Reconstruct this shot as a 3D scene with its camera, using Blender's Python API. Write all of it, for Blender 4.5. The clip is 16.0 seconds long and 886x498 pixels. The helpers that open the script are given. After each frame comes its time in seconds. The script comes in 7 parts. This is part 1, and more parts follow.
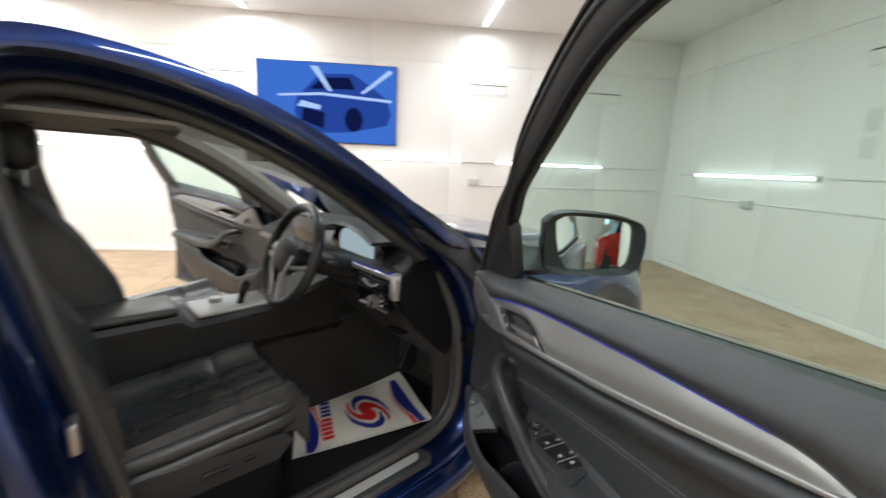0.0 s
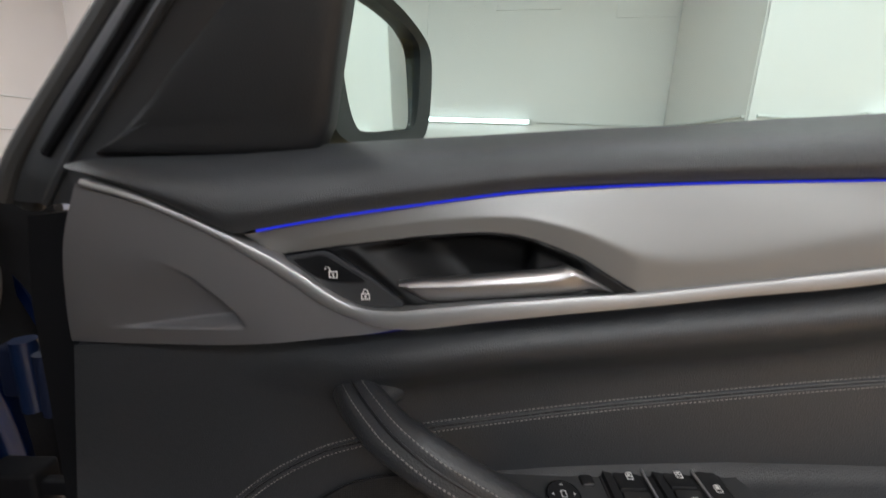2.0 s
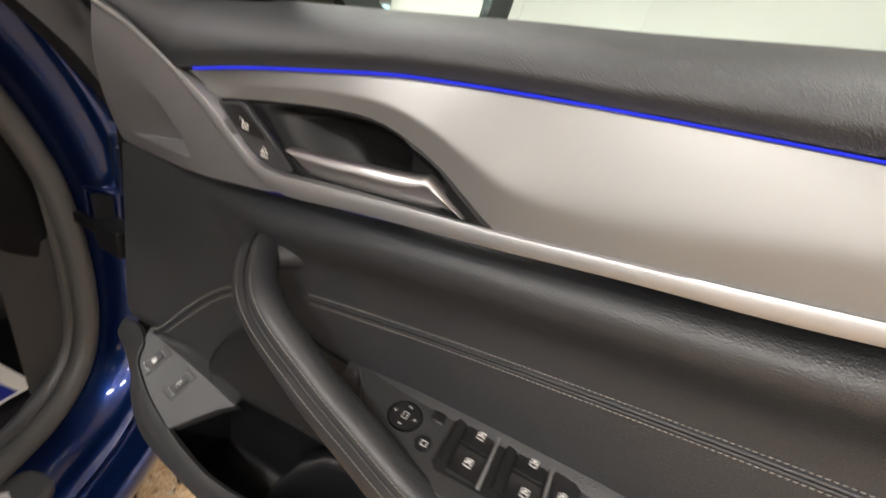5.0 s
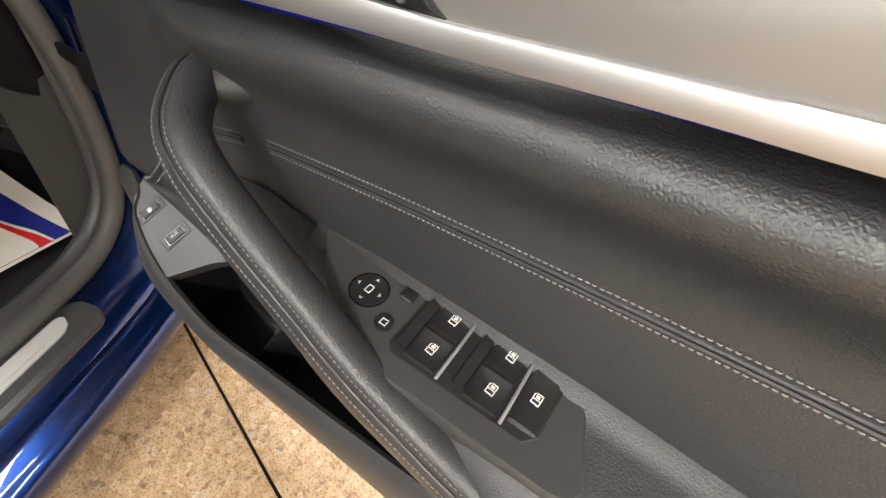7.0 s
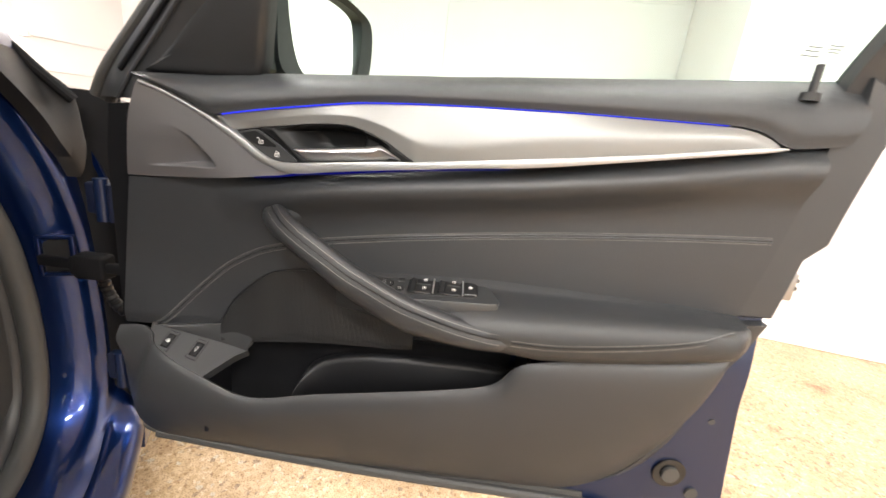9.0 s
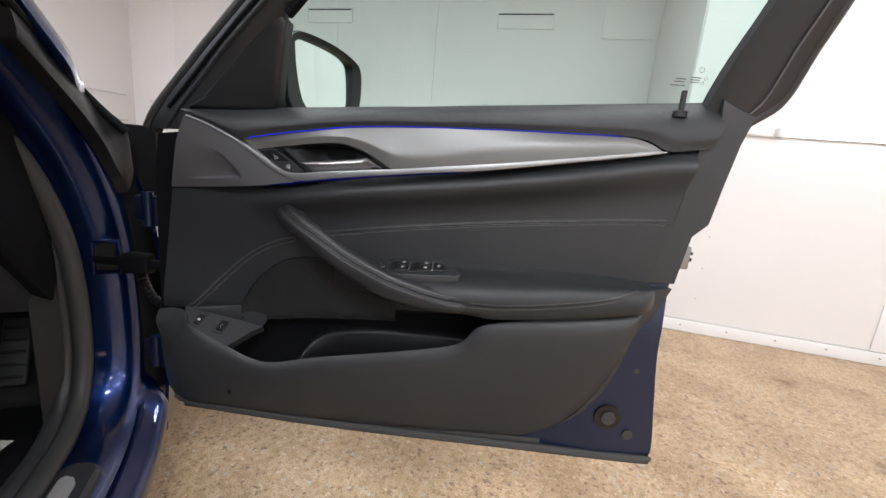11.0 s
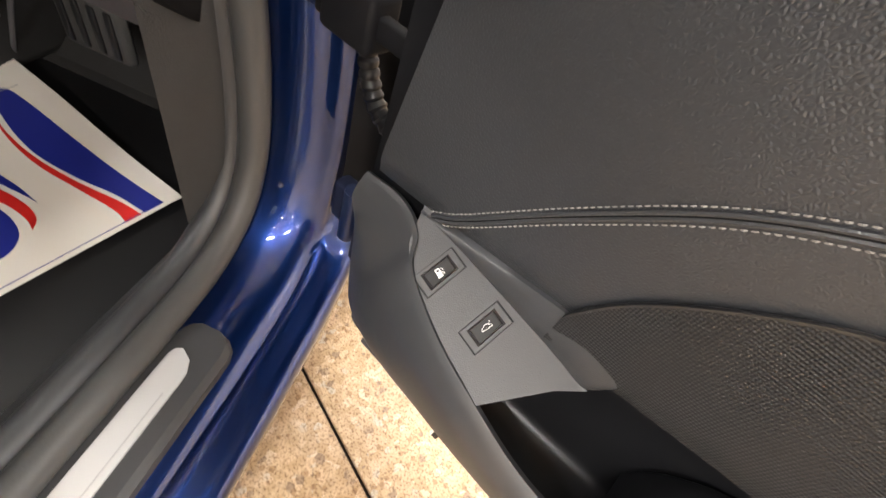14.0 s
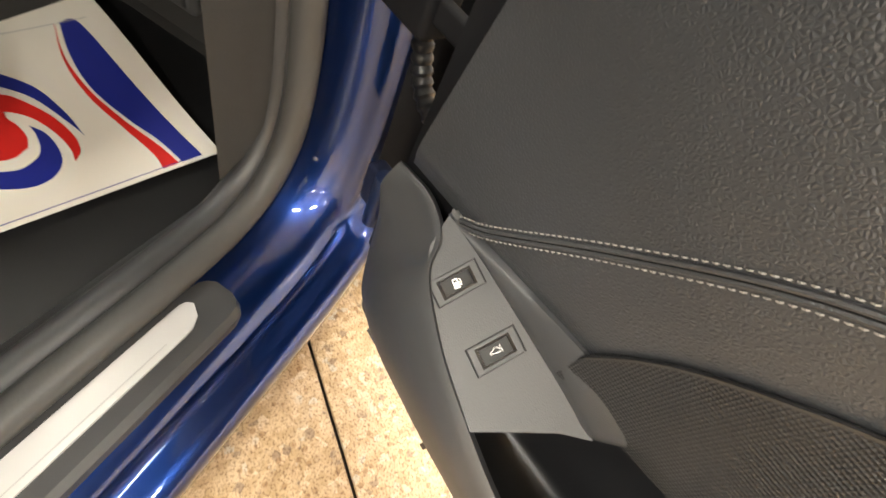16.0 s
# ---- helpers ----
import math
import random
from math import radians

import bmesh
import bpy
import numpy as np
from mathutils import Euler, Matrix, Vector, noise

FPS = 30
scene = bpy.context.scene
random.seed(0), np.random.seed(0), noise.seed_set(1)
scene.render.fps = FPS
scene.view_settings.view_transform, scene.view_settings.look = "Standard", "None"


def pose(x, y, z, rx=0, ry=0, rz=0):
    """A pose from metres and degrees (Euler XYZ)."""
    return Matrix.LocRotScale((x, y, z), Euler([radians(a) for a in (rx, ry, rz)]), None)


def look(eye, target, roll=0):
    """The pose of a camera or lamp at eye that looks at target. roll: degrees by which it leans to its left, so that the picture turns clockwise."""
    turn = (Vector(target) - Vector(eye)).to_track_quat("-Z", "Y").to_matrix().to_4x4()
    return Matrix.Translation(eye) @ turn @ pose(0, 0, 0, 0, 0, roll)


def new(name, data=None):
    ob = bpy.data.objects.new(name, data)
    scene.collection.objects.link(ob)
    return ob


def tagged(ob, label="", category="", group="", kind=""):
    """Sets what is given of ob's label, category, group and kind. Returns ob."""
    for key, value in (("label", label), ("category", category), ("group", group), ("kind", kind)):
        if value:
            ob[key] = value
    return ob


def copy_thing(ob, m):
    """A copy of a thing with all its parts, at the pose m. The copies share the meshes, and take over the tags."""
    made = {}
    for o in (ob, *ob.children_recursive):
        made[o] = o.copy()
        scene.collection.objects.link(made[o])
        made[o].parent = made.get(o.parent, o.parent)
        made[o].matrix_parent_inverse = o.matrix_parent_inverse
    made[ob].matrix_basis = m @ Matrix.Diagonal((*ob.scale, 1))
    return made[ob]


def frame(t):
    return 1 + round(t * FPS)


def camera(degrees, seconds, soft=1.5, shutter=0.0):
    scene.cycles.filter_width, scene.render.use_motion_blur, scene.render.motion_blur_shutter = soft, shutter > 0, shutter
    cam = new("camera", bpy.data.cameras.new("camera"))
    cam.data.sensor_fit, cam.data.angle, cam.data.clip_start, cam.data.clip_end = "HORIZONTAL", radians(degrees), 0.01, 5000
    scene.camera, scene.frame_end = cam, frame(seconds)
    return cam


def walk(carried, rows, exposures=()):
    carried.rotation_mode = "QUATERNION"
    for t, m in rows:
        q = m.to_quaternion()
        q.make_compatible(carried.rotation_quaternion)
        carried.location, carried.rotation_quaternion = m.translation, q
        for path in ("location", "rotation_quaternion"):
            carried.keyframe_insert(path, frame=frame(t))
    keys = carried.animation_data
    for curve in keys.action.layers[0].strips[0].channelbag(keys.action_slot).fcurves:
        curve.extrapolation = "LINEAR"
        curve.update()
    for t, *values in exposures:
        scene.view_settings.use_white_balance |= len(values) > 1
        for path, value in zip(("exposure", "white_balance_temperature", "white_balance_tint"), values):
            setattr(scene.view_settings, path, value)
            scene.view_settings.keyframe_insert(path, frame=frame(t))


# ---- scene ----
LAMP = 6.5
BATTEN = 37.0
# rear battens carry extra energy, added to brighten the door card
BOOSTED_BATTEN = 80.0
EXPOSURES = [(0, 0.15, 6450, 7), (0.6, 0.05, 6500, 8), (1.5, -0.1, 6400, 9), (2.0, -0.05, 6400, 11), (2.5, 0.3, 6600, 14), (3.5, 0.6, 6650, 17), (5.0, 0.68, 7150, 14), (7.4, 1.32, 7150, 12), (8.0, 1.36, 7150, 11), (8.5, 1.55, 7500, 11), (8.7, 1.55, 7450, 12), (9.3, 0.6, 6600, 12), (10.0, 0.1, 6400, 12), (10.8, 0.0, 6220, 12), (12.0, 0.15, 6300, 13), (12.5, 0.48, 6450, 14), (13.0, 1.0, 6650, 19), (13.5, 1.2, 7150, 18), (14.0, 1.58, 7100, 14), (15.0, 1.6, 7550, 9), (16.0, 1.72, 7650, 9)]

cam = camera(94.3, 16.0, soft=1.5, shutter=0.35)
PATH = [
    (0, (1.141, -0.526, 1.409), (-0.703, 0.144, 1.018), 2.4),
    (0.5, (0.871, -0.516, 1.421), (-0.579, 0.808, 1.043), 2.2),
    (1, (0.525, -0.48, 1.344), (-0.267, 1.311, 0.935), 1.2),
    (1.5, (0.334, -0.355, 1.23), (0.186, 1.58, 0.746), 2.6),
    (2, (0.248, -0.308, 1.107), (0.334, 1.638, 0.655), 2.6),
    (2.5, (0.244, -0.284, 1.07), (0.443, 1.652, 0.613), 3.9),
    (3, (0.247, -0.286, 1.067), (0.455, 1.654, 0.626), 4.0),
    (3.5, (0.252, -0.288, 1.072), (0.385, 1.649, 0.59), 4.7),
    (4, (0.252, -0.286, 1.076), (0.252, 1.643, 0.545), 5.9),
    (4.5, (0.301, -0.294, 1.111), (-0.027, 1.561, 0.441), 9.0),
    (5, (0.474, -0.25, 1.101), (-0.144, 1.456, 0.26), 13.8),
    (5.2, (0.505, -0.22, 1.092), (-0.195, 1.388, 0.131), 14.7),
    (7.3, (0.504, -0.158, 1.054), (-0.061, 1.178, -0.323), 15.7),
    (7.5, (0.501, -0.17, 1.056), (-0.03, 1.304, -0.187), 13.3),
    (8, (0.478, -0.253, 1.065), (0.179, 1.491, 0.133), 10.0),
    (8.5, (0.485, -0.42, 1.072), (0.392, 1.453, 0.377), 8.5),
    (8.7, (0.476, -0.513, 1.069), (0.442, 1.384, 0.437), 7.8),
    (10.8, (0.547, -0.84, 1.029), (0.539, 1.116, 0.613), 5.0),
    (11, (0.542, -0.84, 1.037), (0.521, 1.113, 0.611), 5.4),
    (11.5, (0.547, -0.833, 1.025), (0.442, 1.109, 0.559), 5.8),
    (12, (0.537, -0.781, 1.053), (0.238, 1.088, 0.406), 6.6),
    (12.5, (0.424, -0.62, 1.074), (-0.123, 1.117, 0.247), 8.9),
    (13, (0.24, -0.388, 1.011), (-0.426, 1.167, -0.055), 12.8),
    (13.5, (0.095, -0.219, 0.917), (-0.534, 1.157, -0.391), 18.5),
    (14, (0.055, -0.167, 0.879), (-0.388, 1.097, -0.606), 26.6),
    (14.5, (0.034, -0.133, 0.872), (-0.259, 1.039, -0.722), 33.4),
    (15, (0.032, -0.135, 0.875), (-0.192, 1.0, -0.757), 37.5),
    (15.5, (0.034, -0.134, 0.87), (-0.215, 1.001, -0.758), 38.1),
    (16, (0.043, -0.146, 0.87), (-0.453, 1.015, -0.681), 33.8),
]
walk(cam, [(t, look(eye, target, roll)) for t, eye, target, roll in PATH],
     exposures=EXPOSURES)

# ---------------------------------------------------------------- light
world = bpy.data.worlds.new("world")
world.use_nodes = True
scene.world = world
world.node_tree.nodes["Background"].inputs[0].default_value = (0.62, 0.7, 0.8, 1)
world.node_tree.nodes["Background"].inputs[1].default_value = 0.15


# ---------------------------------------------------------------- materials
def mat(name, col, rough=0.5, metal=0.0, var=0.12, vscale=6.0, bump=0.0, bscale=300.0, grain="noise",
        coat=0.0, spec=0.5, rvar=0.08, stretch=(1, 1, 1), dist=0.002, col2=None, coatrough=0.08):
    m = bpy.data.materials.new(name)
    m.use_nodes = True
    nt = m.node_tree
    b = nt.nodes["Principled BSDF"]
    b.inputs["Metallic"].default_value = metal
    b.inputs["Coat Weight"].default_value = coat
    b.inputs["Coat Roughness"].default_value = coatrough
    b.inputs["Specular IOR Level"].default_value = spec
    tc = nt.nodes.new("ShaderNodeTexCoord")
    mp = nt.nodes.new("ShaderNodeMapping")
    mp.inputs["Scale"].default_value = stretch
    nt.links.new(tc.outputs["Object"], mp.inputs[0])
    big = nt.nodes.new("ShaderNodeTexNoise")
    big.inputs["Scale"].default_value = vscale
    big.inputs["Detail"].default_value = 6
    nt.links.new(mp.outputs[0], big.inputs["Vector"])
    mix = nt.nodes.new("ShaderNodeMix")
    mix.data_type = "RGBA"
    c2 = col2 or col
    mix.inputs["A"].default_value = (*[c * (1 - var) for c in col], 1)
    mix.inputs["B"].default_value = (*[min(1, c * (1 + var)) for c in c2], 1)
    nt.links.new(big.outputs["Fac"], mix.inputs["Factor"])
    nt.links.new(mix.outputs["Result"], b.inputs["Base Color"])
    rm = nt.nodes.new("ShaderNodeMapRange")
    rm.inputs["From Min"].default_value, rm.inputs["From Max"].default_value = 0.3, 0.7
    rm.inputs["To Min"].default_value, rm.inputs["To Max"].default_value = max(0.02, rough - rvar), rough + rvar
    nt.links.new(big.outputs["Fac"], rm.inputs["Value"])
    nt.links.new(rm.outputs[0], b.inputs["Roughness"])
    if bump:
        if grain == "leather":
            wob = nt.nodes.new("ShaderNodeTexNoise")
            wob.inputs["Scale"].default_value = bscale * 0.7
            add = nt.nodes.new("ShaderNodeMix")
            add.data_type = "VECTOR"
            add.inputs["Factor"].default_value = 0.0012
            nt.links.new(mp.outputs[0], add.inputs["A"])
            nt.links.new(mp.outputs[0], wob.inputs["Vector"])
            nt.links.new(wob.outputs["Color"], add.inputs["B"])
            tx = nt.nodes.new("ShaderNodeTexVoronoi")
            tx.feature = "DISTANCE_TO_EDGE"
            nt.links.new(add.outputs["Result"], tx.inputs["Vector"])
            crease = nt.nodes.new("ShaderNodeMapRange")
            crease.interpolation_type = "SMOOTHSTEP"
            crease.inputs["From Max"].default_value = 0.42
            nt.links.new(tx.outputs["Distance"], crease.inputs["Value"])
            out = crease.outputs[0]
        elif grain == "mesh":
            tx = nt.nodes.new("ShaderNodeTexVoronoi")
            tx.inputs["Randomness"].default_value = 0.0
            nt.links.new(mp.outputs[0], tx.inputs["Vector"])
            out = tx.outputs["Distance"]
        else:
            tx = nt.nodes.new("ShaderNodeTexNoise")
            tx.inputs["Detail"].default_value = 4
            nt.links.new(mp.outputs[0], tx.inputs["Vector"])
            out = tx.outputs["Fac"]
        tx.inputs["Scale"].default_value = bscale
        bp = nt.nodes.new("ShaderNodeBump")
        bp.inputs["Strength"].default_value = bump
        bp.inputs["Distance"].default_value = dist
        nt.links.new(out, bp.inputs["Height"])
        nt.links.new(bp.outputs[0], b.inputs["Normal"])
    return m


def glow(name, col, strength):
    m = bpy.data.materials.new(name)
    m.use_nodes = True
    nt = m.node_tree
    e = nt.nodes.new("ShaderNodeEmission")
    e.inputs[0].default_value = (*col, 1)
    e.inputs[1].default_value = strength
    nt.links.new(e.outputs[0], nt.nodes["Material Output"].inputs[0])
    return m


def glass(name, tint, rough=0.0, gloss=0.08):
    m = bpy.data.materials.new(name)
    m.use_nodes = True
    nt = m.node_tree
    t = nt.nodes.new("ShaderNodeBsdfTransparent")
    t.inputs[0].default_value = (*tint, 1)
    g = nt.nodes.new("ShaderNodeBsdfGlossy")
    g.inputs["Roughness"].default_value = rough
    fr = nt.nodes.new("ShaderNodeFresnel")
    fr.inputs[0].default_value = 1.45
    mx = nt.nodes.new("ShaderNodeMixShader")
    nt.links.new(fr.outputs[0], mx.inputs[0])
    nt.links.new(t.outputs[0], mx.inputs[1])
    nt.links.new(g.outputs[0], mx.inputs[2])
    nt.links.new(mx.outputs[0], nt.nodes["Material Output"].inputs[0])
    return m


LEATHER = mat("black_leather", (0.0225, 0.0238, 0.0265), 0.44, bump=0.28, bscale=420, grain="leather", var=0.12, vscale=3, dist=0.0008)
PAD = mat("black_soft_plastic", (0.0225, 0.0238, 0.0265), 0.44, bump=0.4, bscale=650, grain="leather", var=0.1, vscale=3, dist=0.0007)
GRIPLEATHER = mat("black_grip_leather", (0.029, 0.030, 0.033), 0.42, bump=0.2, bscale=360, grain="leather", var=0.12, vscale=4, dist=0.001)
PLASTIC = mat("dark_grey_plastic", (0.029, 0.0298, 0.032), 0.46, bump=0.13, bscale=620, grain="leather", dist=0.0007, var=0.1)
BLACK = mat("black_plastic", (0.010, 0.010, 0.011), 0.42, var=0.1, bump=0.1, bscale=700)
BLACKSOFT = mat("black_grained_plastic", (0.011, 0.011, 0.012), 0.48, bump=0.2, bscale=700, var=0.1)
SWITCHPAD = mat("grey_switch_pad_plastic", (0.034, 0.035, 0.037), 0.47, spec=0.6, bump=0.08, bscale=700, grain="leather", dist=0.0006, var=0.1)
BUTTON = mat("black_button_and_pocket_shade", (0.007, 0.007, 0.008), 0.4, spec=0.3, var=0.1)
STRIP = mat("satin_chrome_strip", (0.33, 0.33, 0.335), 0.43, metal=0.8, var=0.03, rvar=0.03)
BOWL = mat("black_bowl_plastic", (0.0055, 0.0055, 0.006), 0.48, spec=0.2, var=0.1)
LEVER = mat("polished_chrome_lever", (0.40, 0.39, 0.385), 0.30, metal=0.92, var=0.03, rvar=0.03)
# darker copy of the blue paint; stands in for shade around the hinges
SHADED_PAINT = mat("shaded_navy_paint", (0.004, 0.007, 0.022), 0.6, spec=0.25, var=0.15)
GLOSSBLACK = mat("gloss_black", (0.006, 0.006, 0.007), 0.16, var=0.1, rvar=0.03)
RUBBER = mat("black_rubber", (0.042, 0.0415, 0.041), 0.54, spec=0.5, var=0.15, bump=0.1, bscale=500)
GREYTRIM = mat("graphite_satin_trim", (0.19, 0.187, 0.198), 0.42, metal=0.6, var=0.05, bump=0.04, bscale=900)
ALU = mat("brushed_aluminium", (0.195, 0.192, 0.189), 0.43, metal=0.45, var=0.05, vscale=4, bump=0.06, bscale=420, stretch=(0.06, 1, 4), dist=0.0006)
SATIN = mat("satin_chrome", (0.50, 0.50, 0.51), 0.44, metal=0.85, var=0.03, rvar=0.03)
CHROME = mat("bright_chrome", (0.85, 0.85, 0.86), 0.10, metal=1.0, var=0.02, rvar=0.03)
PAINT = mat("deep_blue_metallic_paint", (0.002, 0.018, 0.105), 0.30, metal=0.9, var=0.03, vscale=2, coat=1.0, rvar=0.01, coatrough=0.015)
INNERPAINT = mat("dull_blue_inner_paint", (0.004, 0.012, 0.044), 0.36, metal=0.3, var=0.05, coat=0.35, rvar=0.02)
GLASS = glass("green_tinted_glass", (0.665, 0.83, 0.785))
CLEAR = glass("windscreen_glass", (0.78, 0.84, 0.81))
STEEL = mat("zinc_steel", (0.35, 0.35, 0.36), 0.35, metal=1.0, var=0.2)
STITCH = mat("grey_stitching_thread", (0.22, 0.213, 0.20), 0.8, var=0.15)
HEADLINER = mat("grey_headliner_cloth", (0.27, 0.26, 0.24), 0.9, var=0.06, bump=0.2, bscale=900)
CARPET = mat("black_carpet", (0.026, 0.025, 0.025), 0.95, var=0.3, vscale=60, bump=0.6, bscale=700)
SEATLEATHER = mat("black_seat_leather", (0.030, 0.031, 0.033), 0.33, spec=0.7, bump=0.15, bscale=420, grain="leather", var=0.12)
SILLALU = mat("satin_aluminium_plate", (0.60, 0.60, 0.60), 0.45, metal=0.6, var=0.05, vscale=4, bump=0.05, bscale=420, stretch=(4, 0.06, 1), dist=0.0006)
# near-black for shaded gaps at the hinges, also for black trim and seals
VOID = mat("shade_and_trim_black", (0.004, 0.004, 0.005), 0.7, var=0.3, spec=0.15)
SPEAKER = mat("black_speaker_mesh", (0.013, 0.0132, 0.0142), 0.55, spec=0.3, bump=0.6, bscale=430, grain="mesh", dist=0.002)
WALL = mat("white_wall_panel", (0.80, 0.775, 0.765), 0.45, var=0.03, vscale=1.5, bump=0.03, bscale=40)
CEIL = mat("white_ceiling_paint", (0.78, 0.77, 0.765), 0.8, var=0.04, vscale=1)
CONDUIT = mat("white_conduit_plastic", (0.68, 0.68, 0.67), 0.5, var=0.06)
BOXGREY = mat("pale_grey_box", (0.55, 0.55, 0.54), 0.5, var=0.06)
TUBE = glow("led_tube_light", (0.96, 0.99, 1.0), LAMP)
BLUELIGHT = glow("blue_ambient_light", (0.03, 0.05, 1.0), 0.7)
BLUEDIM = glow("blue_glow_stand_in", (0.012, 0.018, 0.5), 0.12)
ICON = mat("white_icon_print", (0.75, 0.74, 0.72), 0.6, var=0.03)
PAPER = mat("cream_paper", (0.82, 0.78, 0.71), 0.6, var=0.04, vscale=9, bump=0.1, bscale=60)
INK = mat("dark_glass_print", (0.10, 0.11, 0.11), 0.6, var=0.05)
RED = mat("red_print", (0.70, 0.022, 0.02), 0.55, var=0.04)
BLUEPRINT = mat("blue_print", (0.012, 0.022, 0.24), 0.55, var=0.05)
LINE = mat("grey_print", (0.42, 0.41, 0.42), 0.6, var=0.05)
MIRROR = mat("mirror_glass", (0.86, 0.89, 0.88), 0.02, metal=1.0, var=0.0, rvar=0.0)
YELLOW = mat("yellow_label", (0.75, 0.55, 0.02), 0.5, var=0.04)
BUCKLE = mat("red_buckle", (0.55, 0.03, 0.015), 0.4, var=0.05)
TYRE = mat("tyre_rubber", (0.02, 0.02, 0.02), 0.75, var=0.2, bump=0.2, bscale=200)
SCREENBLUE = mat("screen_bezel", (0.01, 0.01, 0.012), 0.3, var=0.05)
DISPLAY = glow("blue_picture", (0.05, 0.16, 0.62), 0.9)


def floor_material():
    m = bpy.data.materials.new("tan_exposed_aggregate_floor")
    m.use_nodes = True
    nt = m.node_tree
    b = nt.nodes["Principled BSDF"]
    tc = nt.nodes.new("ShaderNodeTexCoord")
    v = nt.nodes.new("ShaderNodeTexVoronoi")
    v.inputs["Scale"].default_value = 75
    ramp = nt.nodes.new("ShaderNodeValToRGB")
    cr = ramp.color_ramp
    cr.elements[0].color, cr.elements[0].position = (0.45, 0.315, 0.185, 1), 0.0
    cr.elements[1].color, cr.elements[1].position = (0.56, 0.41, 0.27, 1), 0.55
    for p, c in ((0.72, (0.62, 0.49, 0.36, 1)), (0.80, (0.43, 0.30, 0.18, 1)), (0.88, (0.29, 0.205, 0.14, 1)), (0.95, (0.50, 0.44, 0.36, 1))):
        e = cr.elements.new(p)
        e.color = c
    cr.interpolation = "CONSTANT"
    big = nt.nodes.new("ShaderNodeTexNoise")
    big.inputs["Scale"].default_value, big.inputs["Detail"].default_value = 3.0, 8
    big2 = nt.nodes.new("ShaderNodeTexNoise")
    big2.inputs["Scale"].default_value, big2.inputs["Detail"].default_value = 38, 4
    edge = nt.nodes.new("ShaderNodeValToRGB")
    edge.color_ramp.elements[0].position, edge.color_ramp.elements[1].position = 0.35, 0.62
    edge.color_ramp.elements[0].color, edge.color_ramp.elements[1].color = (0.80, 0.77, 0.74, 1), (1.04, 1.04, 1.03, 1)
    mul = nt.nodes.new("ShaderNodeMix")
    mul.data_type, mul.blend_type = "RGBA", "MULTIPLY"
    mul.inputs["Factor"].default_value = 1
    stones = nt.nodes.new("ShaderNodeMix")
    stones.data_type = "RGBA"
    stones.inputs["B"].default_value = (0.54, 0.395, 0.255, 1)
    gate = nt.nodes.new("ShaderNodeMapRange")
    gate.inputs["From Min"].default_value, gate.inputs["From Max"].default_value = 0.44, 0.60
    nt.links.new(tc.outputs["Object"], v.inputs["Vector"])
    nt.links.new(tc.outputs["Object"], big.inputs["Vector"])
    nt.links.new(tc.outputs["Object"], big2.inputs["Vector"])
    sep = nt.nodes.new("ShaderNodeSeparateColor")
    nt.links.new(v.outputs["Color"], sep.inputs[0])
    nt.links.new(sep.outputs[0], ramp.inputs[0])
    nt.links.new(big2.outputs["Fac"], gate.inputs["Value"])
    nt.links.new(gate.outputs[0], stones.inputs["Factor"])
    nt.links.new(ramp.outputs[0], stones.inputs["A"])
    nt.links.new(big.outputs["Fac"], edge.inputs[0])
    nt.links.new(stones.outputs["Result"], mul.inputs["A"])
    nt.links.new(edge.outputs[0], mul.inputs["B"])
    nt.links.new(mul.outputs["Result"], b.inputs["Base Color"])
    fine = nt.nodes.new("ShaderNodeTexNoise")
    fine.inputs["Scale"].default_value, fine.inputs["Detail"].default_value = 210, 5
    grit = nt.nodes.new("ShaderNodeValToRGB")
    grit.color_ramp.elements[0].position, grit.color_ramp.elements[1].position = 0.34, 0.52
    grit.color_ramp.elements[0].color, grit.color_ramp.elements[1].color = (0.48, 0.42, 0.38, 1), (1.0, 1.0, 1.0, 1)
    spot = nt.nodes.new("ShaderNodeTexNoise")
    spot.inputs["Scale"].default_value, spot.inputs["Detail"].default_value = 5.5, 7
    stain = nt.nodes.new("ShaderNodeValToRGB")
    stain.color_ramp.elements[0].position, stain.color_ramp.elements[1].position = 0.62, 0.74
    stain.color_ramp.elements[0].color, stain.color_ramp.elements[1].color = (1, 1, 1, 1), (0.60, 0.52, 0.46, 1)
    pebble = nt.nodes.new("ShaderNodeTexVoronoi")
    pebble.inputs["Scale"].default_value = 66
    pick = nt.nodes.new("ShaderNodeSeparateColor")
    chosen = nt.nodes.new("ShaderNodeMath")
    chosen.operation = "GREATER_THAN"
    chosen.inputs[1].default_value = 0.80
    inside = nt.nodes.new("ShaderNodeMapRange")
    inside.inputs["From Min"].default_value, inside.inputs["From Max"].default_value = 0.42, 0.30
    both = nt.nodes.new("ShaderNodeMath")
    both.operation = "MULTIPLY"
    dark = nt.nodes.new("ShaderNodeMix")
    dark.data_type, dark.blend_type = "RGBA", "MULTIPLY"
    dark.inputs["B"].default_value = (0.70, 0.62, 0.55, 1)
    nt.links.new(tc.outputs["Object"], pebble.inputs["Vector"])
    nt.links.new(pebble.outputs["Color"], pick.inputs[0])
    nt.links.new(pick.outputs[1], chosen.inputs[0])
    nt.links.new(pebble.outputs["Distance"], inside.inputs["Value"])
    nt.links.new(chosen.outputs[0], both.inputs[0])
    nt.links.new(inside.outputs[0], both.inputs[1])
    nt.links.new(both.outputs[0], dark.inputs["Factor"])
    nt.links.new(mul.outputs["Result"], dark.inputs["A"])
    mul = dark
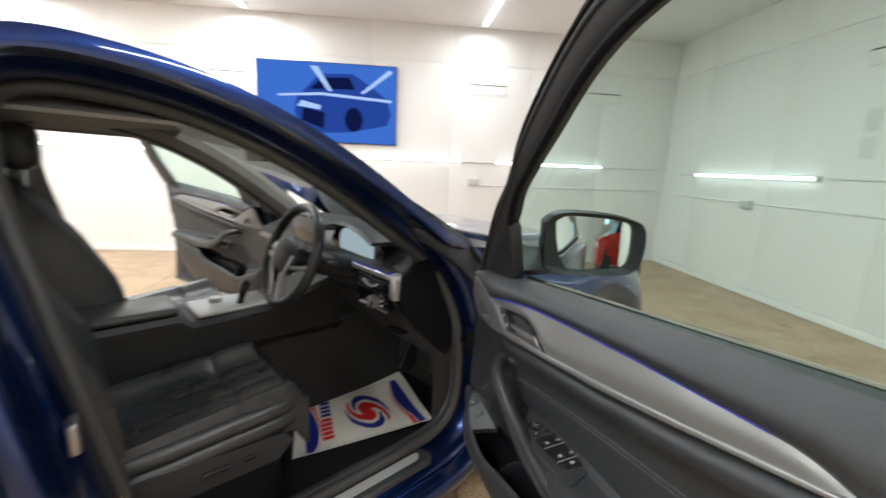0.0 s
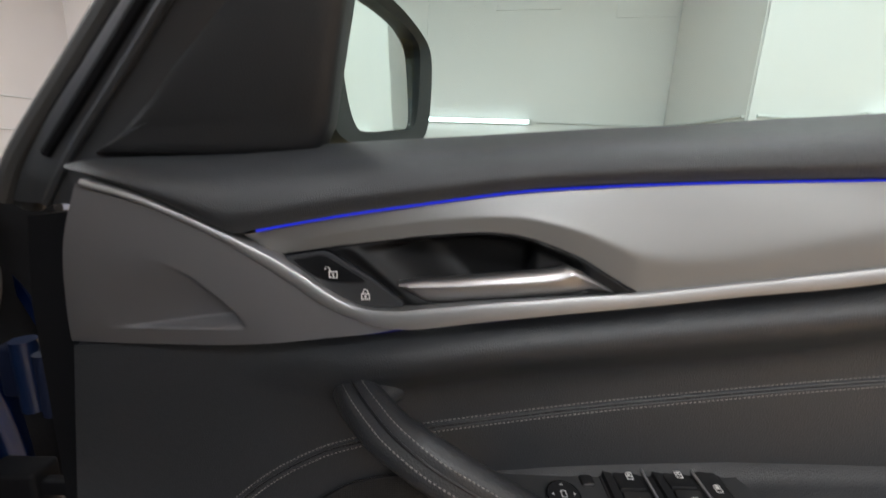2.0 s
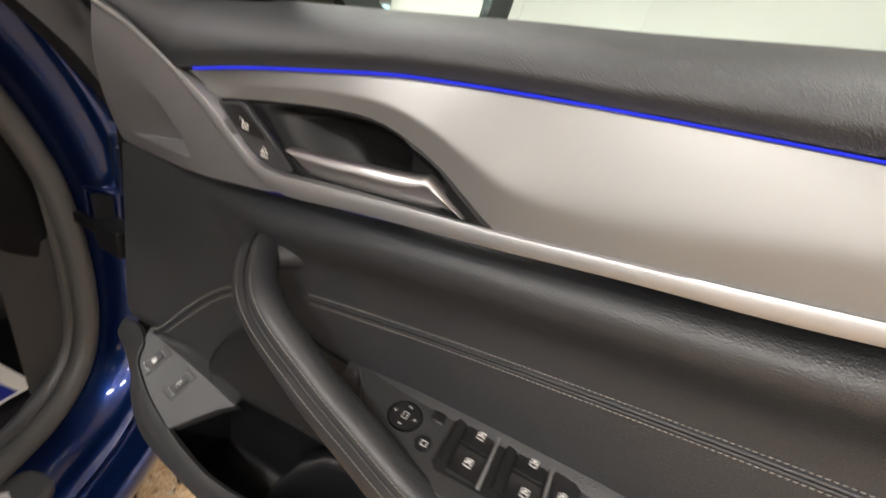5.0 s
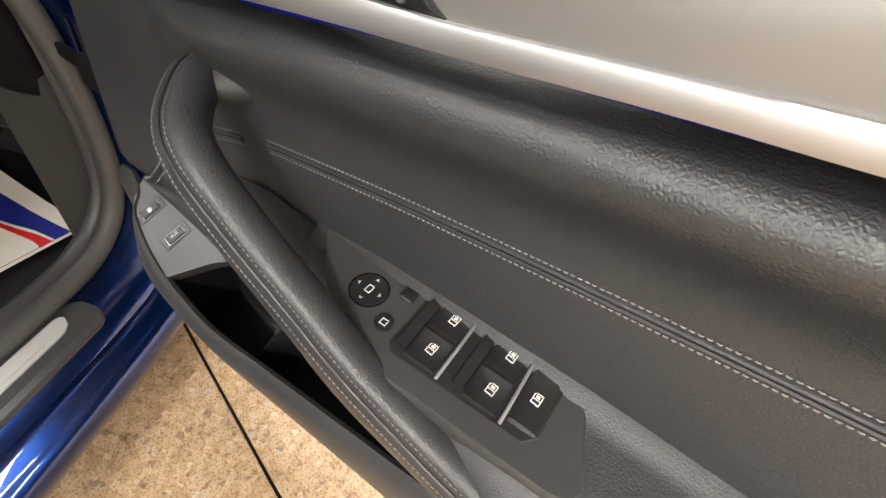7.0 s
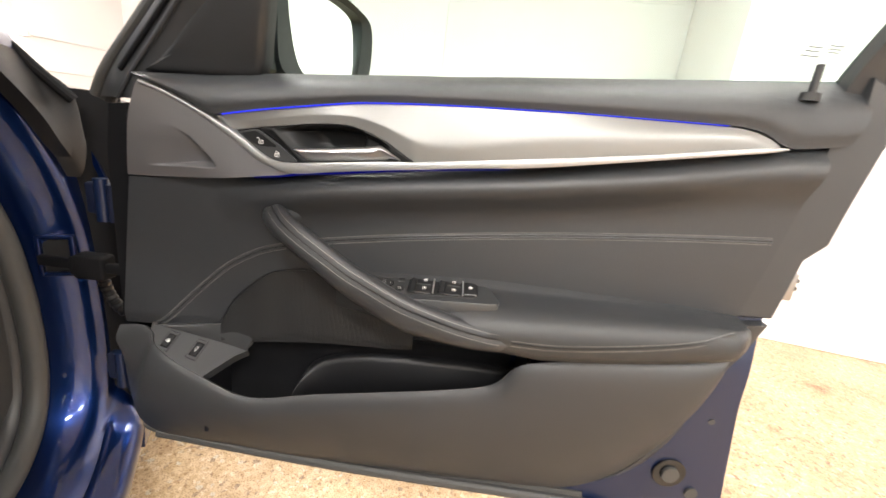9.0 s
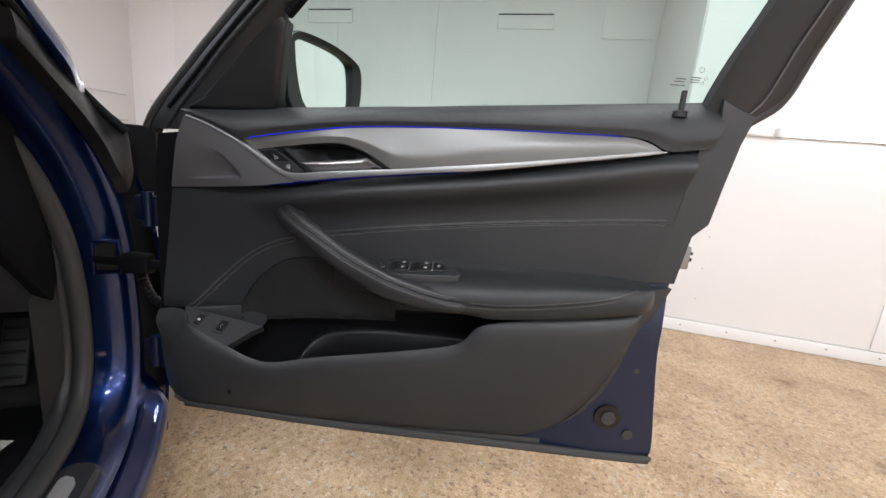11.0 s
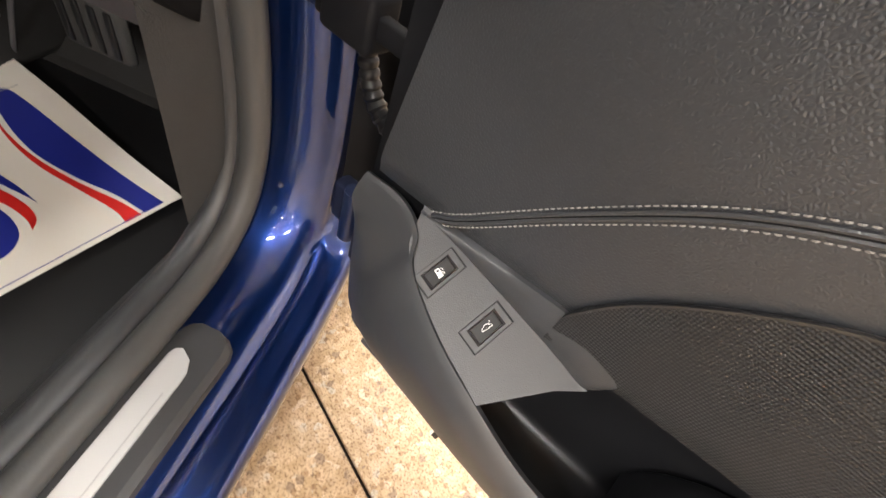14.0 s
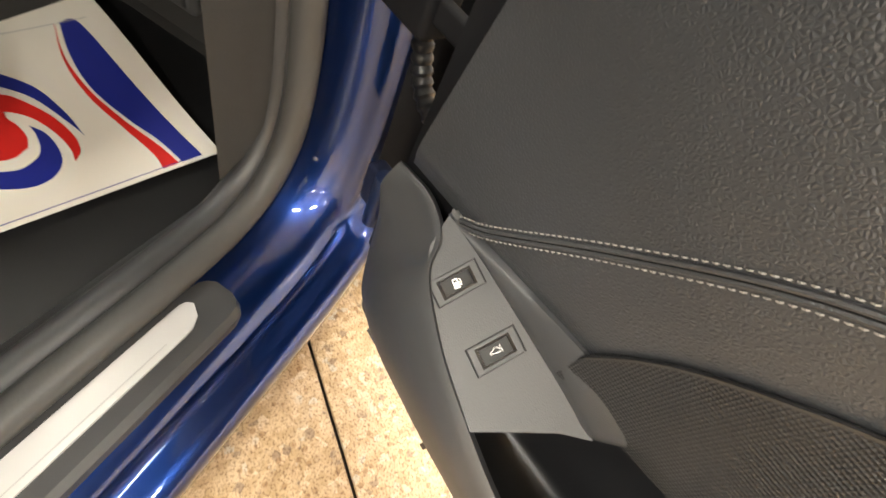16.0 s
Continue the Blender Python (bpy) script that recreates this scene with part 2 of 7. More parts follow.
    for tex, rmp in ((fine, grit), (spot, stain)):
        nt.links.new(tc.outputs["Object"], tex.inputs["Vector"])
        nt.links.new(tex.outputs["Fac"], rmp.inputs[0])
        more = nt.nodes.new("ShaderNodeMix")
        more.data_type, more.blend_type = "RGBA", "MULTIPLY"
        more.inputs["Factor"].default_value = 1
        nt.links.new(mul.outputs["Result"], more.inputs["A"])
        nt.links.new(rmp.outputs[0], more.inputs["B"])
        mul = more
    nt.links.new(mul.outputs["Result"], b.inputs["Base Color"])
    b.inputs["Roughness"].default_value = 0.42
    bp = nt.nodes.new("ShaderNodeBump")
    bp.inputs["Strength"].default_value, bp.inputs["Distance"].default_value = 0.25, 0.002
    nt.links.new(v.outputs["Distance"], bp.inputs["Height"])
    nt.links.new(bp.outputs[0], b.inputs["Normal"])
    return m


FLOOR = floor_material()


# ---------------------------------------------------------------- mesh kit
def mesh_from(name, verts, faces, material, smooth=True, angle=35):
    me = bpy.data.meshes.new(name)
    me.from_pydata([tuple(v) for v in verts], [], faces)
    bm = bmesh.new()
    bm.from_mesh(me)
    bmesh.ops.remove_doubles(bm, verts=bm.verts, dist=1e-5)
    bmesh.ops.recalc_face_normals(bm, faces=bm.faces)
    bm.to_mesh(me)
    bm.free()
    if smooth:
        for p in me.polygons:
            p.use_smooth = True
        me.set_sharp_from_angle(angle=radians(angle))
    me.materials.append(material)
    return me


def part(name, geo, material, parent, label="", smooth=True, angle=35):
    """One mesh object under a thing or a part; geo is (verts, faces)."""
    while parent.parent and parent.parent.parent:
        parent = parent.parent
    ob = new(name, mesh_from(name, geo[0], geo[1], material, smooth, angle))
    ob.parent = parent
    if label:
        tagged(ob, label)
    return ob


def thing(name, m, label, category, group="", kind=""):
    ob = new(name)
    ob.matrix_world = m
    return tagged(ob, label, category, group, kind)


def join(*geos):
    vs, fs = [], []
    for v, f in geos:
        n = len(vs)
        vs += [tuple(p) for p in v]
        fs += [tuple(i + n for i in q) for q in f]
    return vs, fs


def moved(geo, m):
    return [m @ Vector(v) for v in geo[0]], geo[1]


def box(x0, x1, y0, y1, z0, z1, r=0.0):
    """A box, with its edges rounded by r."""
    bm = bmesh.new()
    bmesh.ops.create_cube(bm, size=1)
    for v in bm.verts:
        v.co = Vector(((x0 + x1) / 2 + v.co.x * (x1 - x0), (y0 + y1) / 2 + v.co.y * (y1 - y0), (z0 + z1) / 2 + v.co.z * (z1 - z0)))
    if r:
        bmesh.ops.bevel(bm, geom=bm.edges[:], offset=r, segments=3, profile=0.5, affect="EDGES")
    bm.verts.index_update()
    out = [v.co.copy() for v in bm.verts], [tuple(v.index for v in f.verts) for f in bm.faces]
    bm.free()
    return out


def spline(pts, n):
    """n + 1 points on a smooth curve through pts, evenly spaced by length."""
    p = [Vector(q) for q in pts]
    p = [2 * p[0] - p[1], *p, 2 * p[-1] - p[-2]]
    fine = []
    for i in range(1, len(p) - 2):
        for k in range(16):
            t = k / 16
            a, b, c, d = p[i - 1], p[i], p[i + 1], p[i + 2]
            fine.append(0.5 * (2 * b + (c - a) * t + (2 * a - 5 * b + 4 * c - d) * t * t + (3 * b - a - 3 * c + d) * t ** 3))
    fine.append(p[-2])
    run = [0.0]
    for a, b in zip(fine, fine[1:]):
        run.append(run[-1] + (b - a).length)
    out, j = [], 0
    for k in range(n + 1):
        s = run[-1] * k / n
        while j < len(run) - 2 and run[j + 1] < s:
            j += 1
        w = (s - run[j]) / max(1e-9, run[j + 1] - run[j])
        out.append(fine[j].lerp(fine[j + 1], min(1, max(0, w))))
    return out


def loft(rings, closed=True, caps=True):
    """A skin over rings of equally many points; closed: each ring is a loop."""
    n = len(rings[0])
    vs = [tuple(p) for r in rings for p in r]
    fs = []
    for i in range(len(rings) - 1):
        for k in range(n if closed else n - 1):
            a, b = i * n + k, i * n + (k + 1) % n
            fs.append((a, b, b + n, a + n))
    if caps and closed:
        fs.append(tuple(range(n)))
        fs.append(tuple(range((len(rings) - 1) * n, len(rings) * n)))
    return vs, fs


def sweep(path, shape, up=(0, 0, 1), scale=None, closed=False):
    """A section (list of (side, up) offsets) drawn along a path of points."""
    rings = []
    n = len(path)
    for i, p in enumerate(path):
        d = (path[(i + 1) % n] - path[i - 1]) if closed else (path[min(i + 1, n - 1)] - path[max(i - 1, 0)])
        d.normalize()
        side = d.cross(Vector(up))
        side.normalize()
        top = side.cross(d)
        k = scale(i / (n - 1)) if scale else 1
        rings.append([p + side * a * k + top * b * k for a, b in shape])
    if closed:
        rings.append(rings[0])
    return loft(rings, True, not closed)


def circle(r, n=12, ry=None):
    return [(r * math.cos(2 * math.pi * k / n), (ry or r) * math.sin(2 * math.pi * k / n)) for k in range(n)]


def tube(pts, r, n=24, seg=10, up=(0, 0, 1)):
    return sweep(spline(pts, n), circle(r, seg), up)


def lerp(a, b, t):
    return a + (b - a) * t


def curve2(pts):
    """A smooth function of t in 0..1 through flat points."""
    fine = spline([(p[0], p[1], 0) for p in pts], 120)

    def at(t):
        k = max(0.0, min(119.999, t * 120))
        return fine[int(k)].lerp(fine[int(k) + 1], k - int(k))
    return at


def patch(low, high, nu, nv, depth, left=None, right=None, back=0.02):
    """A sheet of real thickness between a lower and an upper curve in (x, z); depth(x, z, u, v) gives y."""
    lo, hi = curve2(low), curve2(high)
    le, ri = (curve2(left) if left else None), (curve2(right) if right else None)
    grid = []
    for j in range(nv + 1):
        v = j / nv
        row = []
        for i in range(nu + 1):
            u = i / nu
            p = lo(u).lerp(hi(u), v)
            if le:
                p = p + (le(v) - lo(0).lerp(hi(0), v)) * (1 - u)
            if ri:
                p = p + (ri(v) - lo(1).lerp(hi(1), v)) * u
            row.append(Vector((p.x, depth(p.x, p.y, u, v), p.y)))
        grid.append(row)
    vs = [q for row in grid for q in row]
    w = nu + 1
    fs = [(j * w + i, j * w + i + 1, (j + 1) * w + i + 1, (j + 1) * w + i) for j in range(nv) for i in range(nu)]
    rim = [i for i in range(w)] + [j * w + nu for j in range(1, nv + 1)] + [nv * w + i for i in range(nu - 1, -1, -1)] + [j * w for j in range(nv - 1, 0, -1)]
    n = len(vs)
    vs += [vs[i] + Vector((0, back, 0)) for i in rim]
    k = len(rim)
    fs += [(rim[i], rim[(i + 1) % k], n + (i + 1) % k, n + i) for i in range(k)]
    return vs, fs


def slab(outline, front, thick, bevel=0.0, normal_y=True):
    """A flat plate with the given outline in (x, z); front(x, z) is its face's y, thick its depth."""
    n = len(outline)
    f = [Vector((x, front(x, z), z)) for x, z in outline]
    c = sum(f, Vector()) / n
    rings = []
    if bevel:
        rings.append([p + (c - p).normalized() * bevel for p in f])
        rings.append([p + Vector((0, bevel * 0.8, 0)) for p in f])
    else:
        rings.append(f)
    rings.append([p + Vector((0, thick, 0)) for p in f])
    return loft(rings)


def stitches(path, normal, length=0.0031, gap=0.0011, r=0.00042):
    """Short threads lying along a path."""
    fine = path
    total = sum((b - a).length for a, b in zip(fine, fine[1:]))
    n = max(2, int(total / (length + gap)))
    pts = spline(fine, 2 * n)
    geos = []
    nv = Vector(normal).normalized()
    for i in range(0, 2 * n - 1, 2):
        a, b = pts[i], pts[i].lerp(pts[i + 1], 1.35)
        d = (b - a).normalized()
        s = d.cross(nv).normalized() * r
        h = nv * r * 1.4
        m = (a + b) / 2
        geos.append(([a + s, a - s, b - s, b + s, m + s * 1.2 + h, m - s * 1.2 + h, a + h * 0.3, b + h * 0.3],
                     [(0, 1, 5, 4), (2, 3, 4, 5), (0, 4, 3), (1, 2, 5), (0, 3, 2, 1)]))
    return join(*geos)


def ring_flat(cx, cy, r0, r1, a0, a1, n=40, thin=0.0):
    """A flat arc band in the xy plane, narrowing to its end when thin is 1."""
    vs, fs = [], []
    for k in range(n + 1):
        a = radians(lerp(a0, a1, k / n))
        w = 1 - thin * (k / n) ** 1.5
        mid = (r0 + r1) / 2
        h = (r1 - r0) / 2 * w
        for r in (mid - h, mid + h):
            vs.append((cx + r * math.cos(a), cy + r * math.sin(a), 0))
    for k in range(n):
        fs.append((2 * k, 2 * k + 1, 2 * k + 3, 2 * k + 2))
    return vs, fs


# ---------------------------------------------------------------- room
ROOM = pose(0, 0, 0, 0, 0, -14)
CEILING = 3.42


def structure(name, label, category):
    ob = new(name)
    ob.matrix_world = ROOM
    return tagged(ob, label, category, kind="structure")


def wall_x(name, u0, u1, n, label, facing=-1, panel=1.22, seam=None):
    """A wall along u at n, whose face looks to -n (facing -1) or +n, clad in tall panels."""
    w = structure(name, label, "wall")
    d = 0.2 * -facing
    part("wall_core", box(u0, u1, min(n - 0.006 * facing, n - 0.006 * facing + d), max(n - 0.006 * facing, n - 0.006 * facing + d), 0, CEILING), WALL, w)
    k = max(1, round((u1 - u0) / panel))
    for i in range(k):
        a, b = lerp(u0, u1, i / k), lerp(u0, u1, (i + 1) / k)
        if seam:
            a, b = (u0 if i == 0 else seam + (i - 1) * panel), (u1 if i == k - 1 else seam + i * panel)
        part("panel", box(a + 0.0015, b - 0.0015, n - 0.003 + 0.003 * facing, n + 0.003 + 0.003 * facing - 0.002 * facing, 0.09, 2.9, 0.0012), WALL, w)
        part("panel", box(a + 0.0015, b - 0.0015, n - 0.003 + 0.003 * facing, n + 0.003 + 0.001 * facing, 2.905, CEILING - 0.002, 0.0012), WALL, w)
    part("baseboard", box(u0, u1, n - 0.010 + 0.010 * facing, n + 0.010 + 0.010 * facing, 0.002, 0.085, 0.003), WALL, w)
    return w


def wall_y(name, n0, n1, u, label, facing=1, panel=1.22):
    w = structure(name, label, "wall")
    a, b = sorted((u - 0.006 * facing, u - 0.206 * facing))
    part("wall_core", box(a, b, n0, n1, 0, CEILING), WALL, w)
    k = max(1, round((n1 - n0) / panel))
    for i in range(k):
        p, q = lerp(n0, n1, i / k), lerp(n0, n1, (i + 1) / k)
        part("panel", box(u - 0.003 + 0.003 * facing, u + 0.003 + 0.001 * facing, p + 0.0015, q - 0.0015, 0.09, 2.9, 0.0012), WALL, w)
        part("panel", box(u - 0.003 + 0.003 * facing, u + 0.003 + 0.001 * facing, p + 0.0015, q - 0.0015, 2.905, CEILING - 0.002, 0.0012), WALL, w)
    part("baseboard", box(u - 0.010 + 0.010 * facing, u + 0.010 + 0.010 * facing, n0, n1, 0.002, 0.085, 0.003), WALL, w)
    return w


floor = structure("floor", "tan exposed-aggregate concrete floor with saw-cut joints", "floor")
part("screed", box(-5.6, 12.4, -7.0, 6.2, -0.2, -0.014), mat("dark_joint", (0.03, 0.025, 0.02), 0.9), floor)
for n0, n1 in ((-7.0, -2.975), (-2.967, 0.027), (0.0345, 6.2)):
    part("slab", box(-5.6, 12.4, n0, n1, -0.12, 0.0, 0.002), FLOOR, floor)
ceiling = structure("ceiling", "white painted ceiling", "ceiling")
part("ceiling_board", box(-5.6, 12.4, -7.0, 6.2, CEILING, CEILING + 0.15), CEIL, ceiling)
wall_x("wall_north", -5.2, 1.46, 4.02, "white panelled wall with strip lights and conduit", seam=-4.46)
wall_y("wall_return", 2.46, 4.0, 1.46, "short white return wall beside the corner", -1, 1.6)
wall_x("wall_recess", 1.46, 5.7, 2.45, "white panelled wall with a strip light above its baseboard", panel=1.42)
wall_y("wall_west", -6.6, 4.018, -5.2, "white panelled wall with a large screen and strip lights", 1)
wall_x("wall_south", -5.2, 12.0, -6.6, "plain white wall closing the room", 1)
wall_y("wall_bay", 2.46, 6.0, 5.7, "white wall of the far bay", 1)
wall_x("wall_bay_end", 5.7, 12.0, 6.0, "white wall closing the far bay")
wall_y("wall_east", -6.6, 6.0, 12.0, "plain white wall closing the room", -1)


def strip_light(m, length):
    """A surface LED batten: a shallow tray, a round diffuser and two end caps, lying along x and facing -y."""
    t = thing("strip_light", ROOM @ m, "white surface-mounted LED strip light, lit, on the wall", "strip light", "wall strip lights")
    part("tray", box(0, length, -0.022, 0.0, -0.024, 0.024, 0.004), CONDUIT, t)
    part("diffuser", sweep([Vector((0.02, -0.034, 0)), Vector((length / 2, -0.034, 0)), Vector((length - 0.02, -0.034, 0))], circle(0.019, 12)), TUBE, t)
    part("end_cap", box(-0.012, 0.02, -0.058, 0.0, -0.028, 0.028, 0.005), CONDUIT, t)
    part("end_cap", box(length - 0.02, length + 0.012, -0.058, 0.0, -0.028, 0.028, 0.005), CONDUIT, t)
    return t


def on_north(u, z, n=4.013):
    return pose(u, n, z)


def on_west(n, z):
    return pose(-5.193, n, z, 0, 0, 90)


LZ = 1.44
strip_light(on_north(-1.545, LZ), 1.81)
strip_light(on_north(-4.42, LZ + 0.005), 1.79)
strip_light(on_north(1.99, 1.385, 2.443), 1.8)
strip_light(on_north(4.05, 1.36, 2.443), 1.45)
for n, k in ((-0.89, 1.55), (1.18, 1.74), (-5.3, 1.5), (-3.0, 1.5)):
    strip_light(on_west(n, 1.505), k)

# conduit between the lights, the lower run and the switch boxes
for name, a, b in (("conduit", (-4.9, 4.006, LZ + 0.01), (-4.43, 4.006, LZ + 0.01)), ("conduit", (-2.54, 4.006, LZ + 0.01), (-1.55, 4.006, LZ)),
                   ("conduit", (0.32, 4.006, LZ), (1.43, 4.006, LZ - 0.01)), ("conduit", (1.5, 2.437, 1.385), (2.02, 2.437, 1.36)),
                   ("conduit", (1.446, 4.0, LZ - 0.01), (1.446, 2.47, 1.385)),
                   ("conduit", (-4.9, 4.006, 1.13), (0.06, 4.006, 1.12)), ("conduit", (-5.186, 3.9, 1.5), (-5.186, 2.75, 1.5)), ("conduit", (-5.186, 0.64, 1.5), (-5.186, 1.18, 1.5)),
                   ("conduit", (-5.186, 3.9, 1.16), (-5.186, 1.0, 1.15)), ("conduit", (-5.186, -1.45, 1.5), (-5.186, -0.92, 1.5))):
    c = thing(name, ROOM, "thin white electrical conduit fixed along the wall", "conduit", "wall conduits")
    part("pipe", sweep([Vector(a), (Vector(a) + Vector(b)) / 2, Vector(b)], circle(0.010, 8)), CONDUIT, c)


def junction_box(m, cable):
    t = thing("junction_box", ROOM @ m, "pale grey junction box on the wall" + (" with a hanging cable" if cable else ""), "junction box")
    part("box_body", box(-0.075, 0.075, -0.06, 0, -0.05, 0.05, 0.006), BOXGREY, t)
    part("box_lid", box(-0.065, 0.065, -0.068, -0.06, -0.042, 0.042, 0.003), BOXGREY, t)
    if cable:
        part("plug", box(-0.02, 0.03, -0.05, -0.01, -0.08, -0.05, 0.006), CONDUIT, t)
        part("cable", tube([(0.0, -0.03, -0.07), (0.01, -0.02, -0.2), (-0.005, -0.02, -0.32), (0.04, -0.02, -0.5), (0.05, -0.02, -0.75), (0.1, -0.02, -1.08)], 0.008, 24, 8, (0, 1, 0)), BOXGREY, t)
    return t


junction_box(on_north(0.14, 1.12, 4.010), True)
junction_box(on_west(0.86, 1.20), False)
junction_box(on_north(-3.455, 1.11, 4.010), False)


def wall_vent(m, w=0.58, h=0.16):
    """A shallow white vent flap: a frame with a recessed plate and a dark slot along its top."""
    t = thing("wall_vent", ROOM @ m, "flat white rectangular vent flap high on the wall", "vent", "wall vents")
    part("frame", join(box(0, w, -0.012, 0, h - 0.012, h), box(0, w, -0.012, 0, 0, 0.012), box(0, 0.012, -0.012, 0, 0.012, h - 0.012), box(w - 0.012, w, -0.012, 0, 0.012, h - 0.012)), WALL, t)
    part("flap", box(0.013, w - 0.013, -0.009, -0.002, 0.013, h - 0.026, 0.002), WALL, t)
    part("slot", box(0.013, w - 0.013, -0.004, -0.001, h - 0.025, h - 0.013), BLACK, t)
    return t


for u, z in ((-0.14, 2.43), (-2.42, 2.475)):
    wall_vent(on_north(u, z), 0.59)
for n, z in ((0.74, 2.49), (2.56, 2.47), (-3.0, 2.47)):
    wall_vent(on_west(n, z), 0.57)
plate = thing("cover_plate", ROOM @ on_north(0.93, 2.35), "flat white cover plate high on the wall", "panel")
part("sheet", box(0, 0.50, -0.008, 0, 0, 0.30, 0.002), WALL, plate)
for z in (1.89, 1.64):
    note = thing("paper_notice", ROOM @ on_north(-2.33, z), "small pale grey notice on the white wall", "notice", "wall notices")
    part("sheet", box(0, 0.13, -0.004, 0, 0, 0.20, 0.001), CONDUIT, note)


def wall_screen():
    t = thing("wall_screen", ROOM @ pose(-5.19, -2.32, 1.69, 0, 0, 90), "large wall-mounted screen showing a blue picture of a car", "screen")
    part("housing", box(0, 1.98, -0.05, 0, 0, 1.11, 0.006), SCREENBLUE, t)
    part("display", box(0.012, 1.968, -0.054, -0.049, 0.012, 1.098), DISPLAY, t, "bright blue lit display")
    light, dark, pale = glow("pale_blue_picture", (0.35, 0.5, 0.85), 1.1), glow("dark_blue_picture", (0.006, 0.012, 0.07), 0.7), glow("mid_blue_picture", (0.02, 0.06, 0.33), 0.9)
    f = lambda x, z: -0.058
    car = [(0.52, 0.42), (0.56, 0.62), (0.68, 0.74), (0.88, 0.95), (1.35, 0.97), (1.62, 0.8), (1.82, 0.66), (1.9, 0.45), (1.84, 0.28), (1.3, 0.16), (0.9, 0.14), (0.6, 0.25)]
    part("picture_car", slab(car, f, 0.002), pale, t, smooth=False)
    g = lambda x, z: -0.060
    part("picture_glass", slab([(0.74, 0.74), (0.92, 0.9), (1.3, 0.92), (1.38, 0.76)], g, 0.0012), dark, t, smooth=False)
    part("picture_grille", slab([(0.62, 0.3), (0.64, 0.48), (0.95, 0.42), (0.93, 0.2)], g, 0.0012), dark, t, smooth=False)
    part("picture_wheel", slab([(1.36 + 0.13 * math.cos(a / 3), 0.34 + 0.17 * math.sin(a / 3)) for a in range(19)], g, 0.0012), dark, t, smooth=False)
    part("picture_lamp", slab([(0.56, 0.5), (0.62, 0.58), (0.9, 0.52), (0.88, 0.46)], lambda x, z: -0.062, 0.001), light, t, smooth=False)
    part("picture_streak", slab([(0.3, 0.62), (0.9, 0.66), (1.9, 0.6), (1.9, 0.64), (0.9, 0.70), (0.3, 0.65)], lambda x, z: -0.0635, 0.001), light, t, smooth=False)
    part("picture_streak", slab([(0.75, 1.05), (1.0, 0.72), (1.06, 0.72), (0.86, 1.05)], lambda x, z: -0.0645, 0.001), light, t, smooth=False)
    part("picture_streak", slab([(1.92, 1.02), (1.5, 0.7), (1.46, 0.72), (1.86, 1.05)], lambda x, z: -0.0645, 0.001), light, t, smooth=False)
    return t


wall_screen()


def ceiling_light(u, n, energy, turn=0):
    t = thing("ceiling_light", ROOM @ pose(u, n, CEILING, 0, 0, turn), "white ceiling-mounted LED batten, lit", "ceiling light", "ceiling battens")
    part("tray", box(-0.75, 0.75, -0.03, 0.03, -0.03, 0, 0.004), CONDUIT, t)
    part("diffuser", box(-0.73, 0.73, -0.028, 0.028, -0.055, -0.03, 0.008), CEILTUBE, t)
    part("end_cap", box(-0.765, -0.73, -0.032, 0.032, -0.058, 0, 0.005), CONDUIT, t)
    part("end_cap", box(0.73, 0.765, -0.032, 0.032, -0.058, 0, 0.005), CONDUIT, t)
    lamp = bpy.data.lights.new("batten_light", "AREA")
    lamp.shape, lamp.size, lamp.size_y, lamp.energy, lamp.color = "RECTANGLE", 1.45, 0.08, energy, (0.95, 0.99, 1.0)
    ob = new("batten_light", lamp)
    ob.matrix_world = ROOM @ pose(u, n, CEILING - 0.062, 0, 0, turn)
    return t


CEILTUBE = glow("ceiling_tube_light", (0.96, 0.99, 1.0), LAMP)
for n in (0.88, -2.38, -5.2):
    for u in (-4.23, -1.4, 1.4, 4.2) + (8.2,):
        ceiling_light(u, n, (BATTEN if n > 0 else BOOSTED_BATTEN) * (0.6 if u < -4 else 1.0))

# fixing screws along the recess wall's baseboard and panel edges
recess = bpy.data.objects["wall_recess"]
for k in range(14):
    u = 1.7 + 0.29 * k
    part("screw", sweep([Vector((u, 2.431, 0.05)), Vector((u, 2.429, 0.05)), Vector((u, 2.4275, 0.05))], circle(0.006, 8)), STEEL, recess)
for k in range(6):
    part("screw", sweep([Vector((1.76, 2.4455, 0.25 + 0.22 * k)), Vector((1.76, 2.4440, 0.25 + 0.22 * k)), Vector((1.76, 2.4435, 0.25 + 0.22 * k))], circle(0.006, 8)), BOXGREY, recess)
hatch = thing("access_panel", ROOM @ pose(2.8, 2.443, 0.09), "flat white access panel on the wall beside the strip light", "panel")
part("sheet", box(0, 0.9, -0.008, 0, 0, 0.31, 0.002), WALL, hatch)
for x in (0.05, 0.45, 0.85):
    part("screw", sweep([Vector((x, -0.008, 0.28)), Vector((x, -0.0095, 0.28)), Vector((x, -0.0105, 0.28))], circle(0.006, 8)), STEEL, hatch)

